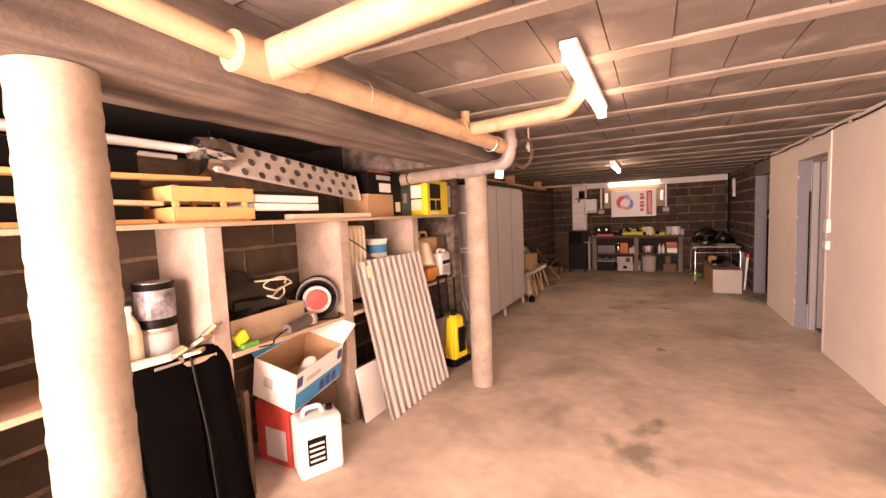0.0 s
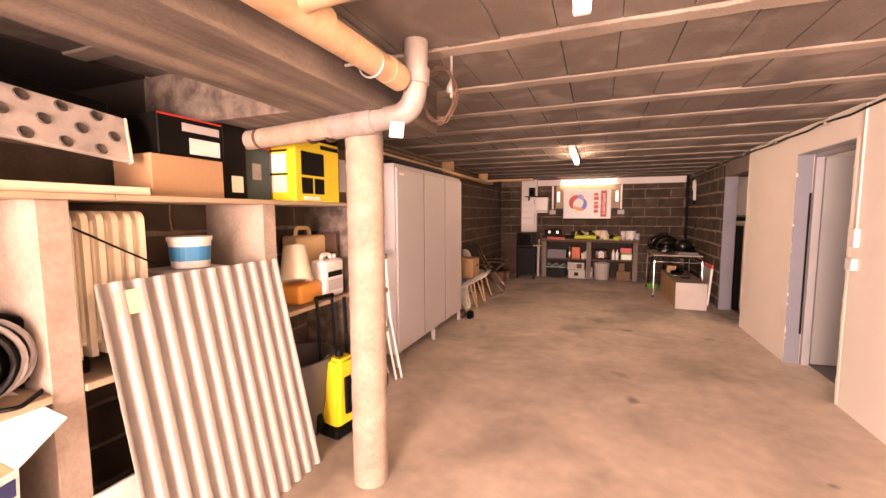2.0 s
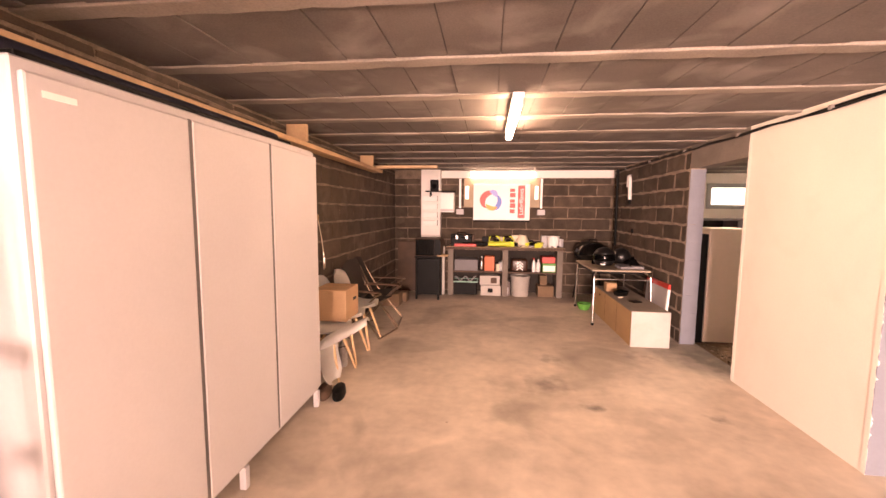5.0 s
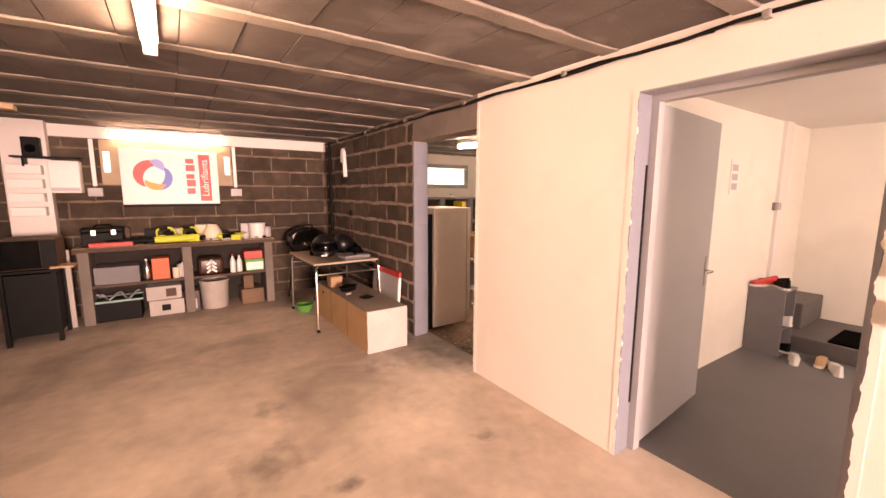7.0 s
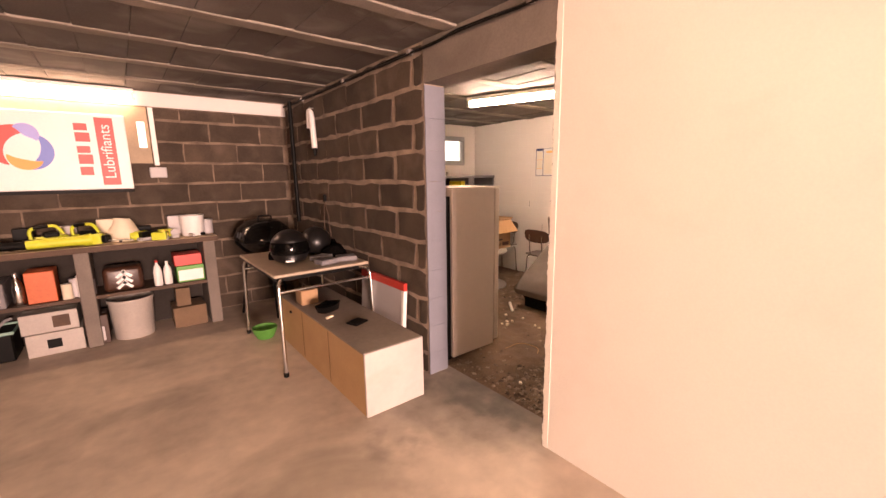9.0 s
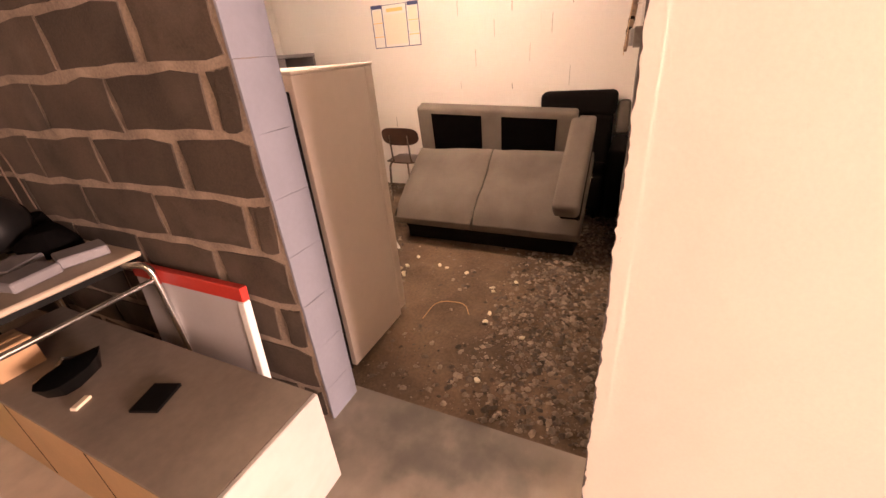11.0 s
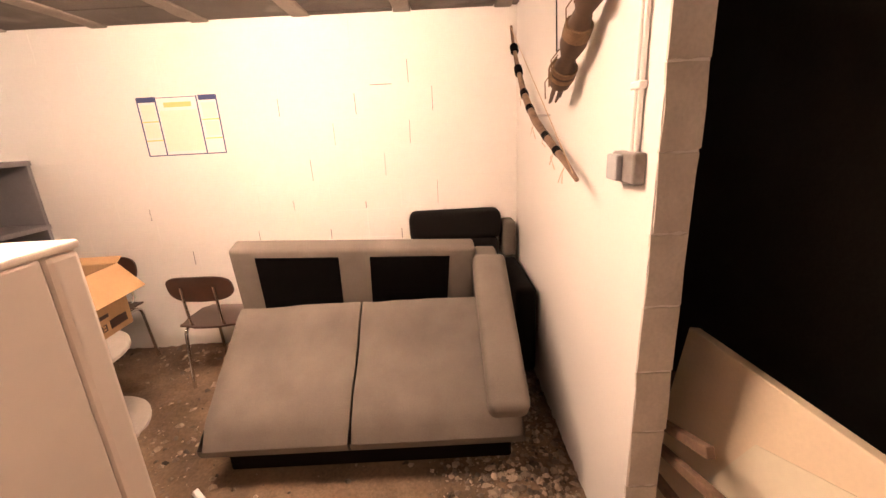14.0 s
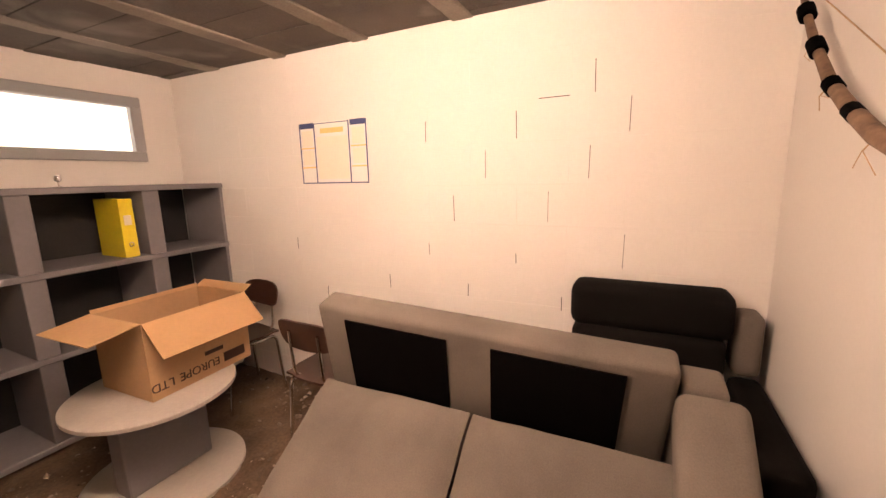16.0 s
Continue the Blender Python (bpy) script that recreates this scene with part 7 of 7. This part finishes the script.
solo("yellow_tag", box(-0.03, -0.012, 0, 0.03, 0.012, 0.012, 0.002, m=pose(1.02, 9.25, CT, 0, 0, 20)), CREAM, "small yellow tag on the low cabinet", "tag")
t = thing("white_board_red_edge", (1.44, 9.25, 0), "white board with a red top edge against the wall", "board")
m = pose(0.0, 0, 0, 0, 4, 0)
part("sheet", box(-0.012, -0.33, 0, 0.012, 0.33, 0.60, 0.002, m=m), METAL_GREY, t)
part("edge", box(-0.016, -0.335, 0.60, 0.016, 0.335, 0.66, 0.003, m=m), RED, t, "red top edge")
part("edge", box(-0.016, -0.335, 0.0, 0.016, -0.30, 0.599, 0.003, m=m), WHITE, t, "white side edge")
ob = solo("green_bowl", lathe([(0.07, 0), (0.10, 0.06), (0.11, 0.10), (0.10, 0.10), (0.06, 0.01), (0, 0.01)], 18), GREEN, "green plastic bowl on the floor under the table", "bowl", smooth=True)
ob.matrix_world = pose(0.80, 10.25, 0)
t = thing("hung_hose", (1.515, 10.55, 1.95), "white hose loop hung on the block wall", "hose")
part("hose", tube(bend([(-0.02, -0.03, -0.22), (-0.02, 0.0, 0.10), (-0.02, 0.05, 0.16), (-0.02, 0.07, -0.02)], 0.05), 0.028, 10), WHITE, t, smooth=True)
part("nozzle", tube([(-0.02, -0.03, -0.30), (-0.02, -0.03, -0.22)], [0.012, 0.024], 8), BLACK, t)
part("hook", tube([(0.013, 0.02, 0.17), (-0.03, 0.02, 0.17)], 0.006, 6), STEEL, t)
solo("corner_pipe", tube([(1.48, 11.10, 0.95), (1.48, 11.12, 2.26)], 0.022, 10), BLACK, "dark thin pipe rising along the corner", "pipe", smooth=True)
t = thing("ceiling_cable", (EAST - 0.02, 8.0, 2.24), "dark cable clipped along the ceiling edge", "cable")
part("cable", tube([(0.002 + 0.006 * math.sin(k * 2.3), -5.6 + 0.22 * k, 0.008 * math.sin(k * 1.7)) for k in range(42)], 0.009, 6), BLACK, t, "", True)
part("cable", tube([(-0.014 + 0.005 * math.sin(k * 1.9), -2.0 + 0.22 * k, -0.012 + 0.007 * math.sin(k * 1.3)) for k in range(25)], 0.006, 6), BLACK, t, "", True)
for k in range(9):
    part("clip", box(-0.022, -5.2 + k, -0.018, 0.018, -5.17 + k, 0.014, 0.003), PVC_GREY, t)
t = thing("hanging_strap", (EAST - 0.004, 10.36, 1.22), "thin dark red strap hung from a hook", "strap")
part("hook", box(-0.03, 0.02, -0.02, 0.0, 0.045, 0.05, 0.004), BLACK, t)
part("strap", tube(bend([(-0.02, 0.03, 0.0), (-0.02, 0.07, -0.20), (-0.03, 0.03, -0.40)], 0.05), 0.004, 6), RUST, t)
part("strap", tube(bend([(-0.02, 0.03, 0.0), (-0.02, -0.05, -0.16), (-0.03, -0.10, -0.38)], 0.05), 0.004, 6), RUST, t)
t = thing("garage_switch", (EAST, 5.30, 1.31), "white light switch with a conduit on the pale wall", "switch")
part("plate", box(-0.035, -0.045, -0.07, -0.001, 0.045, 0.07, 0.008, 2), WHITE, t)
part("socket", box(-0.04, -0.045, -0.24, -0.001, 0.045, -0.15, 0.008, 2), WHITE, t)
part("conduit", box(-0.012, -0.008, 0.07, -0.001, 0.008, 0.96, 0.003), PALE_WALL, t)


# ---- masonry pieces ----
def shared_mesh(name, bm, mat):
    me = bpy.data.meshes.new(name)
    bmesh.ops.recalc_face_normals(bm, faces=bm.faces[:])
    bm.to_mesh(me)
    bm.free()
    me.materials.append(mat)
    return me


def block_mesh(w, h, d, seed, mat, rough=0.004, inset=0.97):
    """One hollow block's face, drawn along x and z, proud along -y, with uneven edges."""
    q = random.Random(seed)
    bm = bmesh.new()
    nx, nz = 5, 3
    front, back = [], []
    for i in range(nx):
        for k in range(nz):
            x, z = -w / 2 + w * i / (nx - 1), -h / 2 + h * k / (nz - 1)
            edge = i in (0, nx - 1) or k in (0, nz - 1)
            jx, jz = (q.uniform(-rough, rough), q.uniform(-rough, rough)) if edge else (0, 0)
            front.append(bm.verts.new((x * 0.985 + jx, -d + (d * 0.35 if edge else 0), z * inset + jz)))
            back.append(bm.verts.new((x + jx, 0.004, z + jz)))
    for i in range(nx - 1):
        for k in range(nz - 1):
            a = i * nz + k
            bm.faces.new((front[a], front[a + nz], front[a + nz + 1], front[a + 1]))
    loop = [k for k in range(nz)] + [i * nz + nz - 1 for i in range(1, nx)] + [(nx - 1) * nz + k for k in range(nz - 2, -1, -1)] + [i * nz for i in range(nx - 2, 0, -1)]
    for a, b in zip(loop, loop[1:] + loop[:1]):
        bm.faces.new((front[a], back[a], back[b], front[b]))
    return shared_mesh("block", bm, mat)


def masonry(wall, face, length, z_top, mat, joint=0.018, rough=0.005, proud=0.007, keep=None, shift=0.0, z0=0.159, upright=0.0):
    """Lay blocks on a wall; face: pose whose x runs along the wall and whose -y looks out of it."""
    pitch, run = 0.2065, 0.50
    thin = joint * 0.45 if joint > 0.01 else joint
    full = [block_mesh(run - thin, pitch - joint, proud, s, mat, rough) for s in range(5)]
    cut = {}
    k, z = 0, z0 - pitch
    q = random.Random(wall.name)
    while z < z_top - 0.05:
        a, b = max(z, 0.0), min(z + pitch, z_top)
        x = -(run / 2 if k % 2 else 0) - shift
        while x < length:
            l, r = max(x, 0), min(x + run, length)
            if r - l > 0.06 and b - a > 0.05 and (keep is None or keep(l, r, a, b)):
                w, h = r - l, b - a
                key = (round(w, 2), round(h, 2))
                if key == (0.5, round(pitch, 2)) and not (upright and r > length - 0.6):
                    me = q.choice(full)
                else:
                    me = cut.get(key) or cut.setdefault(key, block_mesh(w - (upright or thin), h - joint, proud, len(cut) + 9, mat, rough))
                ob = new("block", me)
                ob.parent = wall
                ob.matrix_world = face @ Matrix.Translation(((l + r) / 2, 0, (a + b) / 2))
            x += run
        z += pitch
        k += 1


joint_mesh = shared_mesh("open_joint", box(-0.0015, -0.002, 0, 0.0005, 0.002, 1), BLACK)
masonry(wall_north_east, pose(EAST + 0.006, NORTH, 0, 0, 0, -90), NORTH - 8.70, CEIL, BLOCK, 0.030, 0.010, shift=0.37, upright=0.042)
masonry(wall_north, pose(WEST, NORTH, 0), EAST - WEST, 2.14, BLOCK, 0.02, 0.006)
masonry(wall_west, pose(WEST, -0.2, 0, 0, 0, 90), NORTH + 0.2, CEIL, BLOCK, 0.02, 0.006, keep=lambda l, r, a, b: b < 1.98 or l > 3.25)
masonry(wall_cellar_side, pose(SIDE, NORTH, 0, 0, 0, -90), NORTH - STUB, LOW, WHITE_WALL, 0.003, 0.001, 0.0014, shift=0.3)
# open joints where the paint has not bridged the gap
OPEN_JOINTS = ((8.409, 1.80, 0.14), (8.26, 1.62, 0.15), (8.768, 1.62, 0.13), (8.423, 1.42, 0.15), (8.931, 1.43, 0.14), (9.113, 1.20, 0.14), (8.607, 1.21, 0.15), (8.258, 1.00, 0.16), (9.274, 1.00, 0.07), (9.037, 0.78, 0.07), (10.054, 0.64, 0.10), (9.551, 0.78, 0.08), (10.29, 0.98, 0.08), (9.277, 1.63, 0.11), (8.765, 0.99, 0.05), (8.528, 0.76, 0.07))
q = random.Random(21)
for y, z, h in OPEN_JOINTS:
    ob = new("open_joint", joint_mesh)
    ob.parent = wall_cellar_side
    ob.matrix_world = pose(SIDE - 0.0024, y, z, q.uniform(-1.5, 1.5), 0, 0) @ Matrix.Diagonal((1, q.uniform(0.35, 0.9), h, 1))
ob = new("open_joint", joint_mesh)
ob.parent = wall_cellar_side
ob.matrix_world = pose(SIDE - 0.0024, 8.52, 1.797, -90, 0, 0) @ Matrix.Diagonal((1, 0.8, 0.14, 1))
# painted block ends of the cellar opening
ends = [block_mesh(0.166, 0.2064, 0.006, 40 + k, GREY_JAMB, 0.0012, 0.992) for k in range(4)]
for k in range(10):
    ob = new("block", ends[k % 4])
    ob.parent = wall_north_east
    ob.matrix_world = pose((EAST + 1.70) / 2 + 0.003, 8.70, 0.06 + 0.2065 * k)
open_ends = [block_mesh(0.199, 0.2062, 0.010, 80 + k, LILAC_RAW, 0.003, 0.985) for k in range(4)]
for k in range(11):
    ob = new("block", open_ends[k % 4])
    ob.parent = wall_east
    ob.matrix_world = pose((EAST + EAST2) / 2, 7.68, 0.06 + 0.2065 * k, 0, 0, 180)
stub_ends = [block_mesh(0.100, 0.203, 0.006, 60 + k, END_BLOCK, 0.004) for k in range(4)]
for k in range(11):
    ob = new("block", stub_ends[k % 4])
    ob.parent = wall_stub
    ob.matrix_world = pose(2.76, STUB - 0.05, 0.06 + 0.2065 * k, 0, 0, -90)


def chipped_edge(name, x, y, sign, z0, z1, parent, seed):
    """A thin skin of render on the garage face of the wall, broken unevenly at the corner."""
    q = random.Random(seed)
    bm = bmesh.new()
    n = int((z1 - z0) / 0.012)
    rows = []
    e = 0.0
    for k in range(n + 1):
        e = 0.7 * e + q.uniform(-0.003, 0.003) + (q.uniform(0.002, 0.008) if q.random() < 0.06 else 0)
        z = z0 + (z1 - z0) * k / n
        yy = y + sign * (0.003 + e)
        rows.append([bm.verts.new(c) for c in ((x + 0.002, y - sign * 0.03, z), (x - 0.0022, y - sign * 0.03, z), (x - 0.0022, yy, z), (x + 0.012, yy - sign * 0.003, z))])
    for a, b in zip(rows, rows[1:]):
        for j in range(3):
            bm.faces.new((a[j], b[j], b[j + 1], a[j + 1]))
    return part(name, bm, PALE_WALL, parent)


chipped_edge("render_edge", EAST, 7.68, 1, 0.0, 2.25, wall_east, 1)
chipped_edge("render_edge", EAST, 6.35, -1, 0.0, 2.05, wall_east, 2)
chipped_edge("render_edge", EAST, 5.40, 1, 0.0, 2.05, wall_east, 3)
